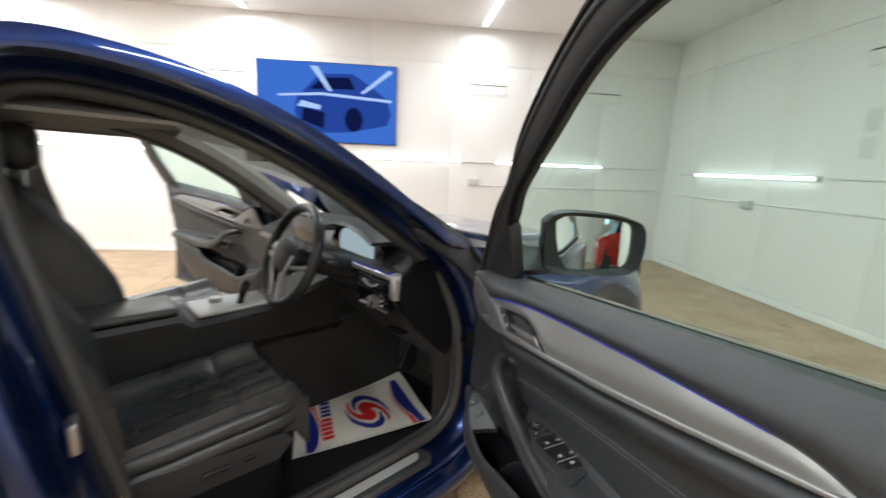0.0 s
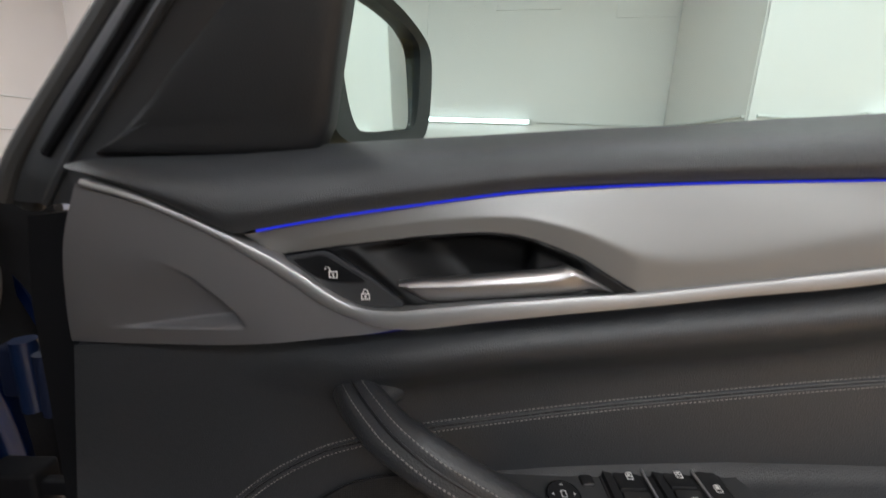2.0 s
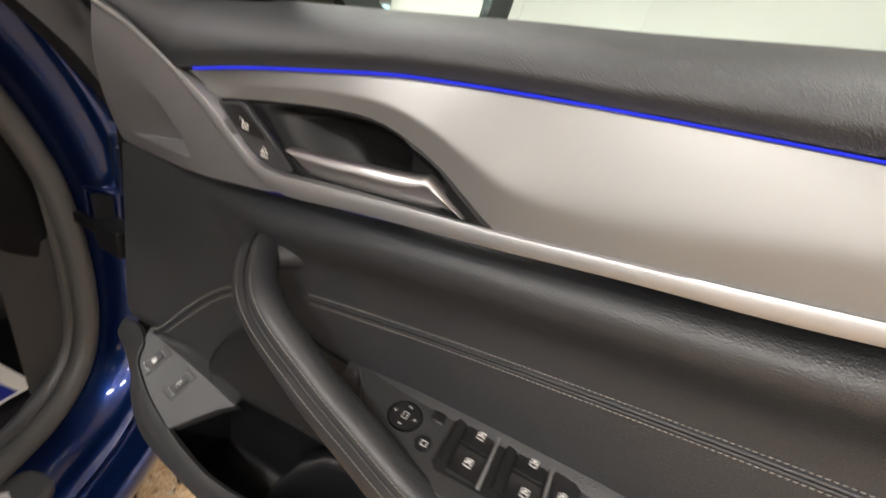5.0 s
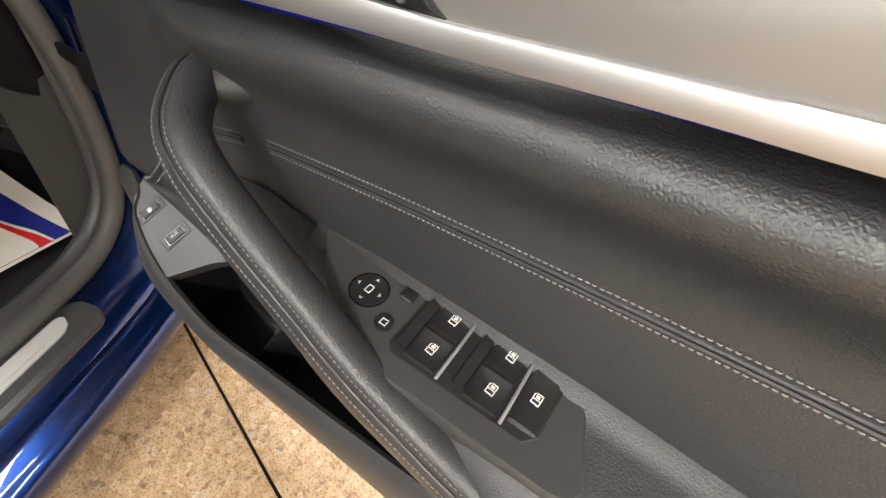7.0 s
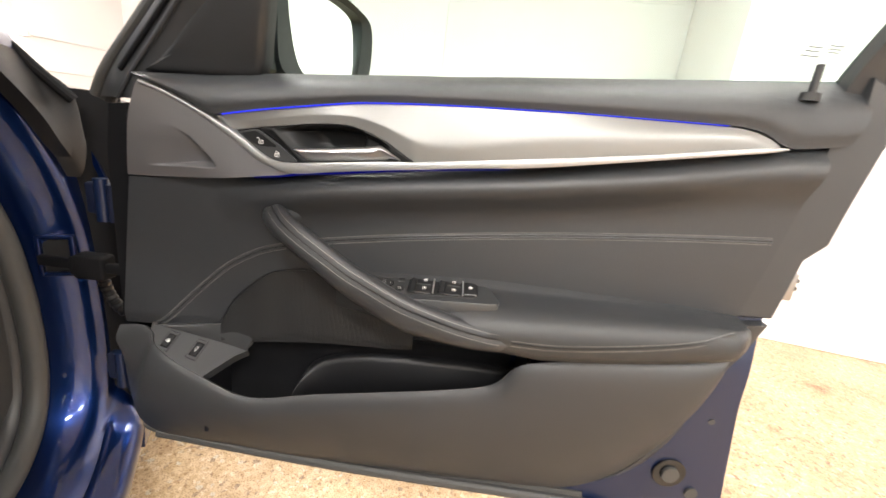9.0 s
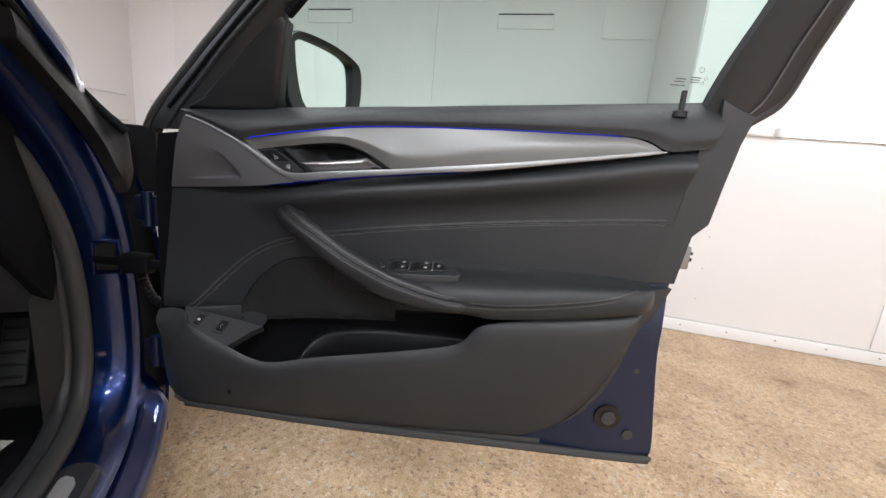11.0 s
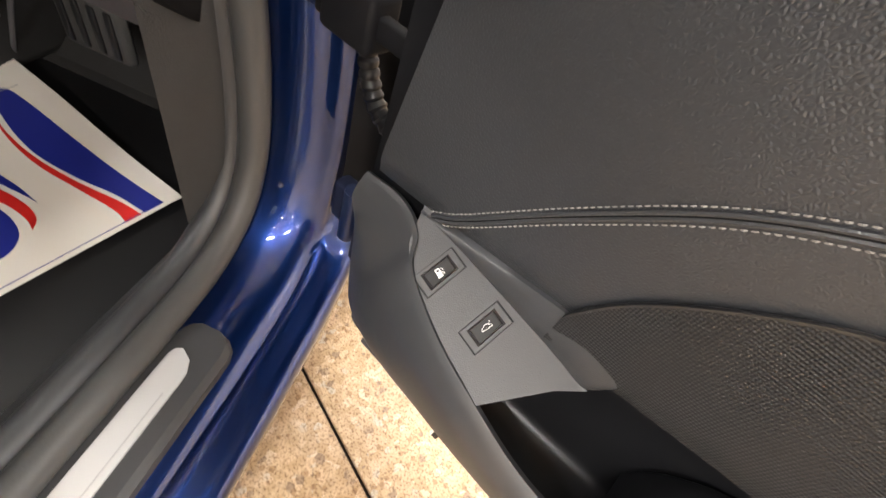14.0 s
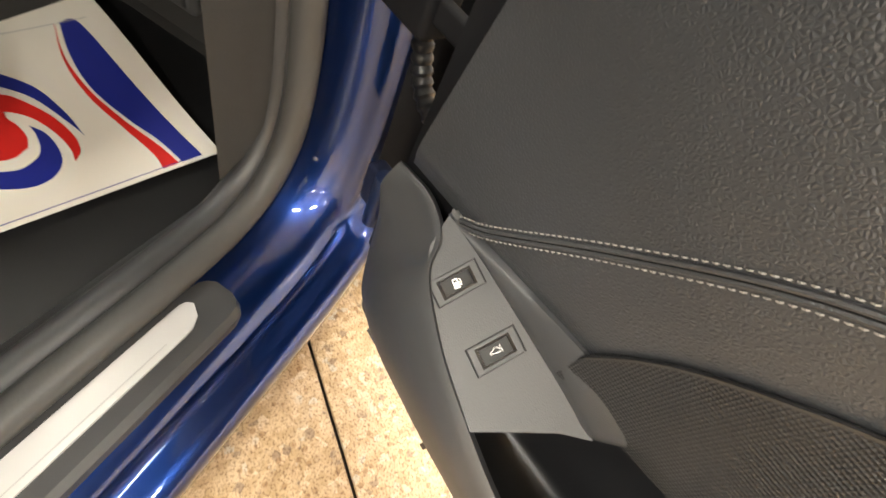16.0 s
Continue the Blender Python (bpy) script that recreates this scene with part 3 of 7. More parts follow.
# low things standing by the far wall, seen through the door glass
heap = thing("machine_polisher", ROOM @ pose(0.82, 3.78, 0), "small dark floor tool with a red cap on the floor", "tool")
part("motor", sweep(spline([(-0.14, 0, 0.07), (0, 0, 0.1), (0.14, 0, 0.06)], 10), circle(0.07, 12)), BLACK, heap)
part("cap", box(-0.03, 0.06, -0.05, 0.05, 0.14, 0.2, 0.015), RED, heap, "red cap")
part("base_pad", sweep([Vector((0, 0, 0)), Vector((0, 0, 0.02)), Vector((0, 0, 0.04))], circle(0.1, 18), (0, 1, 0)), RUBBER, heap)
crate = thing("storage_crate", ROOM @ pose(1.20, 3.7, 0), "grey-blue plastic storage crate on the floor", "crate")
part("crate_body", box(-0.2, 0.2, -0.14, 0.14, 0, 0.21, 0.01), mat("blue_grey_plastic", (0.10, 0.17, 0.28), 0.5), crate)
part("crate_rim", join(box(-0.215, 0.215, -0.155, -0.138, 0.19, 0.225, 0.004), box(-0.215, 0.215, 0.138, 0.155, 0.19, 0.225, 0.004)), BOXGREY, crate)


# tall windows of the far end, seen in the door mirror
DAY = glow("pale_daylight", (0.62, 0.82, 0.95), 1.6)
for k, n in enumerate((3.6, 4.9, 5.6)):
    w = tagged(new("window_%d" % (k + 1)), "tall window with pale daylight and a white frame", "window", kind="structure")
    w.matrix_world = ROOM @ pose(11.99, n, 1.1, 0, 0, -90)
    part("window_frame", join(box(0, 0.06, -0.05, 0, 0, 2.1), box(0.44, 0.5, -0.05, 0, 0, 2.1), box(0.06, 0.44, -0.05, 0, 0, 0.06), box(0.06, 0.44, -0.05, 0, 2.04, 2.1), box(0.06, 0.44, -0.045, 0, 1.0, 1.04)), CONDUIT, w)
    part("pane", box(0.06, 0.44, -0.02, -0.012, 0.06, 1.0), DAY, w)
    part("pane", box(0.06, 0.44, -0.02, -0.012, 1.04, 2.04), DAY, w)


def parked_car():
    """A small red car at the far end of the room."""
    t = thing("parked_car", ROOM @ pose(9.8, 4.0, 0, 0, 0, 90), "small red hatchback parked at the far end", "car")
    red = mat("red_car_paint", (0.42, 0.015, 0.012), 0.3, metal=0.2, coat=1.0, var=0.03)
    prof = [(-1.9, 0.55, 0.74), (-1.85, 0.80, 0.78), (-1.2, 0.93, 0.82), (-0.6, 0.97, 0.84), (0.4, 0.99, 0.84), (1.2, 0.99, 0.82), (1.75, 0.92, 0.78), (1.85, 0.6, 0.74)]
    part("body", loft([[Vector((x, y * w, z)) for y, z in ((-0.9, 0.2), (-1, 0.45), (-1, 0.7 * h + 0.1), (-0.9, h), (0.9, h), (1, 0.7 * h + 0.1), (1, 0.45), (0.9, 0.2))] for x, h, w in prof]), red, t)
    part("cabin", loft([[Vector((x, y, z)) for x, y in ((-0.75 + q, -w), (1.5 - q, -w), (1.5 - q, w), (-0.75 + q, w))] for z, q, w in ((0.96, 0, 0.74), (1.3, 0.35, 0.62), (1.43, 0.5, 0.56))]), GLOSSBLACK, t)
    part("roof", loft([[Vector((x, y, z)) for x, y in ((-0.22, -0.56), (0.95, -0.56), (0.95, 0.56), (-0.22, 0.56))] for z in (1.43, 1.47)]), red, t)
    for x in (-1.2, 1.15):
        for y in (-0.72, 0.72):
            part("wheel", sweep([Vector((x, y - 0.1, 0.3)), Vector((x, y, 0.3)), Vector((x, y + 0.1, 0.3))], circle(0.3, 24)), TYRE, t)
    for y in (-0.55, 0.55):
        part("headlight", box(-1.92, -1.8, y - 0.15, y + 0.15, 0.62, 0.74, 0.02), CONDUIT, t)


parked_car()
# ---------------------------------------------------------------- the open front door
# Its inner face lies in the xz plane and looks to -y; x runs from the hinges to the latch.
CARM = pose(-0.2, 0.15, 0, 0, 0, 22.97)
car = thing("car", CARM, "deep blue saloon car with black leather interior, doors open", "car")
door = tagged(new("car_door"), "open blue car door with black leather card and aluminium trim")
door.parent, door.matrix_parent_inverse = car, CARM.inverted()


def mid(x):
    return 0.047 - 0.035 * x


def ease(a, b, x):
    t = max(0.0, min(1.0, (x - a) / (b - a)))
    return t * t * (3 - 2 * t)


def interp(x, pts):
    for (a, p), (b, q) in zip(pts, pts[1:]):
        if x <= b:
            return lerp(p, q, max(0, (x - a) / (b - a)))
    return pts[-1][1]


def index_curve(pts, n):
    """Smooth points through pts, with the same number of steps between each pair."""
    p = [Vector(q) for q in pts]
    p = [2 * p[0] - p[1], *p, 2 * p[-1] - p[-2]]
    out = []
    for i in range(1, len(p) - 2):
        a, b, c, d = p[i - 1], p[i], p[i + 1], p[i + 2]
        for k in range(n):
            t = k / n
            out.append(0.5 * (2 * b + (c - a) * t + (2 * a - 5 * b + 4 * c - d) * t * t + (3 * b - a - 3 * c + d) * t ** 3))
    out.append(p[-2])
    return out


def ribbon(one, two, bulge, back, n=6, steps=6, out=(0, -1, 0)):
    """A strip of real depth between two edges, bulging by bulge towards out."""
    o = Vector(out)
    rings = []
    for a, b in zip(index_curve(one, n), index_curve(two, n)):
        ring = [a.lerp(b, k / steps) + o * bulge * math.sin(math.pi * k / steps) ** 0.6 for k in range(steps + 1)]
        ring += [b - o * back, a - o * back]
        rings.append(ring)
    return loft(rings)


# painted shell behind the card
shell = [(-0.08, 0.43), (-0.05, 0.40), (0.2, 0.394), (0.54, 0.392), (0.866, 0.396), (1.045, 0.398), (1.056, 0.405), (1.055, 0.45), (1.04, 0.55), (1.022, 0.68),
         (1.018, 0.80), (1.042, 0.92), (1.064, 1.0), (1.078, 1.1), (1.085, 1.16), (0.7, 1.15), (0.3, 1.105), (-0.06, 1.06), (-0.085, 0.95), (-0.095, 0.7), (-0.095, 0.5)]
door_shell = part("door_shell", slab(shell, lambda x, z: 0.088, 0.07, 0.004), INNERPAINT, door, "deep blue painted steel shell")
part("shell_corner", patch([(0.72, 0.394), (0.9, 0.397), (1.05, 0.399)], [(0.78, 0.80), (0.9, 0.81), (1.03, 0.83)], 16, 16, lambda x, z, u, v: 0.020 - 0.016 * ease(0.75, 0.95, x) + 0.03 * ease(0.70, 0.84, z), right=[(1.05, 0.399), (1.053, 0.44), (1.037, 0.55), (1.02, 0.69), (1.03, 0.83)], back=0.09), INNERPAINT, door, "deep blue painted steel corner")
part("outer_skin", patch([(-0.08, 0.398), (0.5, 0.396), (1.05, 0.398)], [(-0.09, 1.06), (0.5, 1.13), (1.1, 1.17)], 20, 14,
                         lambda x, z, u, v: 0.15 - 0.045 * x + 0.03 * math.sin(math.pi * v) - 0.055 * (1 - v) ** 6, back=0.003), PAINT, door, "glossy deep blue outer skin")
part("bottom_seal", sweep(spline([(-0.06, 0.050, 0.398), (0.3, 0.03, 0.393), (0.7, 0.012, 0.399), (1.03, 0.0, 0.403), (1.05, 0.004, 0.41)], 40), circle(0.010, 10)), RUBBER, door)
part("shell_bottom", ribbon([(-0.092, 0.052, 0.435), (-0.06, 0.048, 0.409), (0.2, 0.036, 0.404), (0.6, 0.022, 0.414), (0.80, 0.014, 0.42)], [(-0.092, 0.052, 0.425), (-0.06, 0.048, 0.396), (0.2, 0.036, 0.388), (0.6, 0.022, 0.393), (0.80, 0.014, 0.395)], 0.002, 0.02, 8, 4), RUBBER, door, "black rubber lower edge")
# black slab added to hide the bright slit; stands for shade
part("door_end_filler", slab([(-0.122, 0.42), (-0.128, 0.62), (-0.125, 0.95), (-0.114, 1.035), (-0.03, 1.048), (-0.03, 0.42)], lambda x, z: 0.075, 0.07), VOID, door, "black filler slab for the shade at the hinge end")
# plugs in the shell
plug = part("drain_plug", sweep([Vector((0.94, y, 0.502)) for y in (0.012, 0.004, 0.0)], circle(0.030, 20), (0, 0, 1)), GLOSSBLACK, door)
part("plug_hole", sweep([Vector((0.94, y, 0.502)) for y in (0.0, -0.003, -0.005)], circle(0.016, 16)), RUBBER, plug)
part("small_plug", sweep([Vector((0.992, y, 0.462)) for y in (0.01, 0.003, 0.0)], circle(0.012, 14)), RUBBER, door)
part("small_plug", sweep([Vector((0.985, y, 0.62)) for y in (0.01, 0.005, 0.003)], circle(0.006, 10)), RUBBER, door)


def card_depth(x, z, u, v):
    top = interp(x, [(-0.07, 0.921), (0.12, 0.9435), (0.207, 0.9595), (0.30, 0.977), (0.41, 0.994), (0.59, 1.0205), (0.75, 1.0485), (0.945, 1.086), (1.03, 1.097)])
    d = top - z
    shoulder = ease(0.06, 0.24, x) * (1 - 0.45 * ease(0.75, 1.0, x))
    y = mid(x) - 0.034 * shoulder * math.exp(-((d - 0.032) / 0.034) ** 2)
    y += 0.022 * shoulder * math.exp(-(d / 0.012) ** 2)
    y += 0.006 * math.exp(-((v) / 0.05) ** 2)
    return y


card = part("door_card", patch([(-0.108, 0.640), (0.083, 0.655), (0.252, 0.672), (0.42, 0.685), (0.6, 0.70), (0.8, 0.72), (0.955, 0.76)],
                               [(-0.0750, 0.9210), (0.0220, 0.9304), (0.1150, 0.9423), (0.2031, 0.9575), (0.2470, 0.9668), (0.2980, 0.9745), (0.4089, 0.9913), (0.5949, 1.0187), (0.7543, 1.0476), (0.9146, 1.0774), (0.9510, 1.0866), (1.0240, 1.0976)], 90, 48,
                               card_depth, left=[(-0.108, 0.640), (-0.090, 0.775), (-0.070, 0.921)], right=[(0.955, 0.76), (0.972, 0.82), (1.0, 0.955), (1.018, 1.096)]), LEATHER, door,
            "black leather-covered card with double stitching")


def card_y(x, z):
    return card_depth(x, z, 0.5, 0.5)


def seam(points, name, parent, dy=0.0, gap=0.0055):
    """A piped seam with a row of stitches on either side."""
    path = [Vector((x, card_y(x, z) + dy - 0.0006, z)) for x, z in points]
    fine = spline(path, 60)
    pipes = []
    for sign in (1, -1):
        pipes.append(sweep([p + (fine[min(i + 1, 60)] - fine[max(i - 1, 0)]).normalized().cross(Vector((0, -1, 0))).normalized() * 0.0019 * sign for i, p in enumerate(fine)], circle(0.0018, 8), (0, 1, 0)))
    s = part(name, join(*pipes), GRIPLEATHER, parent)
    part("seam_groove", sweep(fine, circle(0.0011, 6), (0, 1, 0)), VOID, s)
    for sign in (1, -1):
        row = []
        for i, p in enumerate(fine):
            d = (fine[min(i + 1, 60)] - fine[max(i - 1, 0)]).normalized()
            row.append(p + d.cross(Vector((0, -1, 0))).normalized() * gap * sign)
        part("stitching", stitches(row, (0, -1, 0)), STITCH, s, "pale grey thread", False)
    return s


seam([(0.24, 0.847), (0.30, 0.859), (0.397, 0.877), (0.494, 0.8925), (0.592, 0.907), (0.67, 0.9175), (0.777, 0.9305), (0.88, 0.942), (0.985, 0.952)], "upper_seam", card)
seam([(-0.040, 0.648), (-0.015, 0.668), (0.043, 0.7295), (0.10, 0.784), (0.15, 0.816), (0.185, 0.830), (0.205, 0.836)], "lower_seam", card)

part("speaker_grille", patch([(0.084, 0.63), (0.25, 0.655), (0.44, 0.67)], [(0.083, 0.664), (0.092, 0.69), (0.122, 0.732), (0.16, 0.769), (0.192, 0.787), (0.242, 0.797), (0.33, 0.79), (0.44, 0.74)], 40, 20,
                              lambda x, z, u, v: mid(x) - 0.0035 + 0.003 * math.exp(-(v / 0.08) ** 2), back=0.004), SPEAKER, door, "perforated black speaker grille")
part("grille_edge", sweep(spline([(x, mid(x) - 0.003, z) for x, z in ((0.084, 0.668), (0.1, 0.703), (0.122, 0.733), (0.16, 0.770), (0.192, 0.788), (0.242, 0.798), (0.31, 0.793))], 40), circle(0.0016, 6), (0, 1, 0)), BLACK, door)

# graphite corner piece below the mirror, pressed in above a slanting shelf
CH_U = [(-0.0030, 1.0777), (0.0290, 1.0678), (0.0600, 1.0551), (0.0920, 1.0403), (0.1080, 1.0324), (0.1270, 1.0223), (0.1443, 1.0118), (0.1635, 0.9988), (0.1798, 0.9890), (0.1930, 0.9838), (0.2072, 0.9817), (0.2256, 0.9823), (0.2470, 0.9851), (0.2980, 0.9926), (0.3659, 1.0017), (0.4212, 1.0084), (0.5023, 1.0204), (0.5919, 1.0331), (0.7533, 1.0594), (0.9136, 1.0872), (0.9530, 1.0916)]
CH_L = [(-0.0050, 1.0726), (0.0280, 1.0627), (0.0590, 1.0496), (0.0910, 1.0336), (0.1080, 1.0231), (0.1250, 1.0120), (0.1443, 0.9986), (0.1635, 0.9857), (0.1798, 0.9775), (0.1930, 0.9731), (0.2072, 0.9688), (0.2256, 0.9673), (0.2470, 0.9688), (0.2980, 0.9782), (0.3659, 0.9891), (0.4212, 0.9970), (0.5023, 1.0091), (0.5949, 1.0213), (0.7543, 1.0501), (0.9146, 1.0798), (0.9510, 1.0882)]
CH_Y = [0.002, 0.0055, 0.0075, 0.009, 0.0095, 0.010, 0.010, 0.009, 0.008, 0.0065, 0.004, 0.002, 0.000, -0.004, -0.008, -0.010, -0.0115, -0.012, -0.0105, -0.005, -0.001]


def corner_depth(x, z, u, v):
    low = interp(x, [(-0.08, 0.055), (0.0, 0.0375), (0.08, 0.020), (0.13, 0.0125), (0.17, 0.0095), (0.228, 0.0035)])
    top = interp(x, [(-0.03, 0.002), (0.028, 0.0065), (0.091, 0.0098), (0.125, 0.011), (0.1635, 0.0102), (0.193, 0.0078), (0.228, 0.003)])
    y = lerp(low, top, v) - 0.006 * math.sin(math.pi * v) * (1 - ease(0.03, 0.15, x))
    shelf = interp(x, [(-0.05, 0.944), (0.02, 0.9510), (0.06, 0.9545), (0.106, 0.9575)])
    fold = interp(z, [(0.95, 0.108), (0.962, 0.102), (0.974, 0.094), (0.986, 0.083), (1.003, 0.066), (1.014, 0.048), (1.022, 0.024)])
    rise = interp(x, [(-0.02, 0.002), (0.02, 0.0045), (0.09, 0.0105)])
    return y + 0.017 * ease(-0.03, 0.08, x) * ease(0.0, rise, z - shelf) * ease(0.0, 0.010, fold - x) * (1 - ease(0.012, 0.066, z - shelf))


part("corner_trim", patch([(-0.0750, 0.9233), (-0.0250, 0.9281), (0.0220, 0.9333), (0.0630, 0.9380), (0.1150, 0.9449), (0.1595, 0.9523), (0.2031, 0.9601), (0.228, 0.9662)], [(-0.0090, 1.0738), (0.0280, 1.0627), (0.0590, 1.0496), (0.0910, 1.0336), (0.1250, 1.0120), (0.1635, 0.9857), (0.1798, 0.9775), (0.1930, 0.9731), (0.2072, 0.9702), (0.228, 0.9670)], 120, 90,
                           corner_depth, left=[(-0.0750, 0.9233), (-0.0500, 0.9755), (-0.0290, 1.0295), (-0.0090, 1.0738)]), GREYTRIM, door, "graphite grey satin corner trim", angle=60)

# brushed aluminium blade
ALU_TOP = [(0.1010, 1.0373), (0.1260, 1.0431), (0.1656, 1.0520), (0.2042, 1.0596), (0.2429, 1.0666), (0.2817, 1.0736), (0.3083, 1.0781), (0.3299, 1.0811), (0.3597, 1.0842), (0.4110, 1.0888), (0.4721, 1.0932), (0.5295, 1.0967), (0.5909, 1.1000), (0.6403, 1.1029), (0.7513, 1.1070), (0.8612, 1.1108), (0.8945, 1.1092), (0.9177, 1.1042), (0.9358, 1.0976), (0.9520, 1.0904)]
ALU_LOW = [(0.1010, 1.0362), (0.1080, 1.0321), (0.1200, 1.0197), (0.1351, 1.0221), (0.1605, 1.0273), (0.1818, 1.0316), (0.2103, 1.0367), (0.2429, 1.0426), (0.2745, 1.0470), (0.2929, 1.0487), (0.3062, 1.0489), (0.3186, 1.0481), (0.3340, 1.0452), (0.3525, 1.0396), (0.3710, 1.0324), (0.3874, 1.0233), (0.4049, 1.0135), (0.4171, 1.0076), (0.5023, 1.0202), (0.5919, 1.0329), (0.7533, 1.0592), (0.9136, 1.0869), (0.9520, 1.0902)]
RIDGE_LINE = [(0.1010, 1.0365), (0.1453, 1.0357), (0.1879, 1.0439), (0.2429, 1.0545), (0.2817, 1.0596), (0.3093, 1.0617), (0.3309, 1.0609), (0.3607, 1.0551), (0.3864, 1.0468), (0.4069, 1.0398), (0.4233, 1.0359), (0.4438, 1.0347), (0.4822, 1.0378), (0.5205, 1.0450), (0.5597, 1.0542), (0.6030, 1.0635), (0.7543, 1.0855), (0.8854, 1.1003), (0.9520, 1.0903)]


def bez_y(x):
    return 0.0275 - 0.122 * (x - 0.125)


def blade_y(x, z):
    """The blade stands proudest along a ridge above and behind the handle bowl; the ridge softens towards the latch."""
    lo, hi, zc = interp(x, ALU_LOW), interp(x, ALU_TOP), interp(x, RIDGE_LINE)
    zc = min(max(zc, lo + 0.001), hi - 0.001)
    y_lo = interp(x, [(0.10, 0.022), (0.125, 0.0245), (0.41, -0.0065), (0.5, -0.0085), (0.75, -0.0085), (0.95, 0.001)])
    y_hi = 0.0115 - 0.0075 * ease(0.1, 0.5, x)
    proud = interp(x, [(0.10, 0.0), (0.15, 0.001), (0.22, 0.0020), (0.30, 0.0040), (0.36, 0.0058), (0.40, 0.0060), (0.46, 0.0045), (0.60, 0.0035), (0.90, 0.002), (0.95, 0.0)])
    y_c = min(y_lo, lerp(y_lo, y_hi, (zc - lo) / (hi - lo))) - proud
    w = interp(x, [(0.10, 0.001), (0.38, 0.0012), (0.43, 0.004), (0.50, 0.010), (0.95, 0.012)])
    below, above = (y_lo - y_c) / max(0.002, zc - lo), (y_hi - y_c) / max(0.002, hi - zc)
    d = z - zc
    return y_c + (above - below) / 2 * d + (above + below) / 2 * (math.sqrt(d * d + w * w) - 0.4 * w)


def columns(xs, low, high, nv, depth, back):
    """A sheet of real thickness in upright columns; depth(x, z) gives y."""
    grid = [[Vector((x, depth(x, lerp(interp(x, low), interp(x, high), j / nv)), lerp(interp(x, low), interp(x, high), j / nv))) for x in xs] for j in range(nv + 1)]
    n = len(xs)
    vs = [q for row in grid for q in row]
    fs = [(j * n + i, j * n + i + 1, (j + 1) * n + i + 1, (j + 1) * n + i) for j in range(nv) for i in range(n - 1)]
    rim = list(range(n)) + [j * n + n - 1 for j in range(1, nv + 1)] + [nv * n + i for i in range(n - 2, -1, -1)] + [j * n for j in range(nv - 1, 0, -1)]
    m, k = len(vs), len(rim)
    vs += [vs[i] + Vector((0, back, 0)) for i in rim]
    return vs, fs + [(rim[i], rim[(i + 1) % k], m + (i + 1) % k, m + i) for i in range(k)]


def smooth_line(pts, n=6):
    return [(q.x, q.y) for q in index_curve([(x, z, 0) for x, z in pts], n)]


ALU_TOP, RIDGE_LINE = smooth_line(ALU_TOP), smooth_line(RIDGE_LINE)
part("aluminium_trim", columns([lerp(0.1065, 0.46, k / 130) for k in range(130)] + [lerp(0.46, 0.9455, k / 90) for k in range(91)], ALU_LOW, ALU_TOP, 40, blade_y, 0.02), ALU, door, "brushed silver aluminium blade", angle=50)
part("chrome_strip", ribbon([(x, y, z) for (x, z), y in zip(CH_U, CH_Y)], [(x, y - 0.0008, z) for (x, z), y in zip(CH_L, CH_Y)], 0.0013, 0.016, 8, 8), STRIP, door, "satin chrome strip", angle=60)
part("blue_light_line", sweep([Vector((x, 0.0095 - 0.0075 * ease(0.1, 0.5, x), z + 0.0014)) for x, z in ALU_TOP[4:-24:2]], circle(0.0010, 6), (0, 1, 0), lambda t: 1 - 0.4 * t), BLUELIGHT, door, "lit blue ambient light line")
# faintly glowing tube stands in for blue light cast below the strip
part("blue_light_line", sweep(spline([(0.16, 0.020, 0.9525), (0.207, 0.012, 0.9600), (0.25, 0.008, 0.9690), (0.306, 0.004, 0.9770), (0.408, 0.0, 0.9935), (0.56, 0.0, 1.0130)], 50), circle(0.0026, 8), (0, 1, 0), lambda t: 1 - 0.75 * t), BLUEDIM, door, "dim blue tube for the glow below the chrome strip")

# soft upper pad that rolls back to the glass
part("upper_pad", patch([(-0.0090, 1.0822), (0.0300, 1.0702), (0.0600, 1.0575), (0.0920, 1.0427), (0.1010, 1.0398), (0.1260, 1.0458), (0.2042, 1.0623), (0.2817, 1.0763), (0.3299, 1.0840), (0.4110, 1.0917), (0.5295, 1.0996), (0.6403, 1.1057), (0.7513, 1.1098), (0.8612, 1.1136), (0.8975, 1.1121), (0.9207, 1.1072), (0.9580, 1.0926), (1.0060, 1.0981), (1.0420, 1.1053)],
                        [(-0.0270, 1.0910), (0.0650, 1.0998), (0.1585, 1.1108), (0.2817, 1.1228), (0.3905, 1.1337), (0.4621, 1.1399), (0.5577, 1.1502), (0.6393, 1.1580), (0.8652, 1.1807), (0.9780, 1.1921), (1.0510, 1.1998)], 140, 24,
                        lambda x, z, u, v: 0.006 - 0.004 * ease(0.0, 0.25, v) + 0.060 * v ** 3.2, right=[(1.0420, 1.1053), (1.0560, 1.1543), (1.0510, 1.1998)]), PAD, door, "black grained soft upper pad")
part("belt_moulding", sweep(spline([(0.13, 0.112, 1.103), (0.404, 0.108, 1.1300), (0.636, 0.106, 1.1525), (1.045, 0.104, 1.1930)], 30), [(-0.005, -0.008), (0.006, -0.008), (0.006, 0.002), (0.002, 0.005), (-0.002, 0.005), (-0.005, 0.002)], (0, 0, 1)), CHROME, door, "bright chrome moulding along the window")
part("belt_seal", sweep(spline([(0.15, 0.076, 1.099), (0.404, 0.076, 1.1235), (0.636, 0.076, 1.1460), (1.045, 0.076, 1.1865)], 30), circle(0.007, 8)), VOID, door)
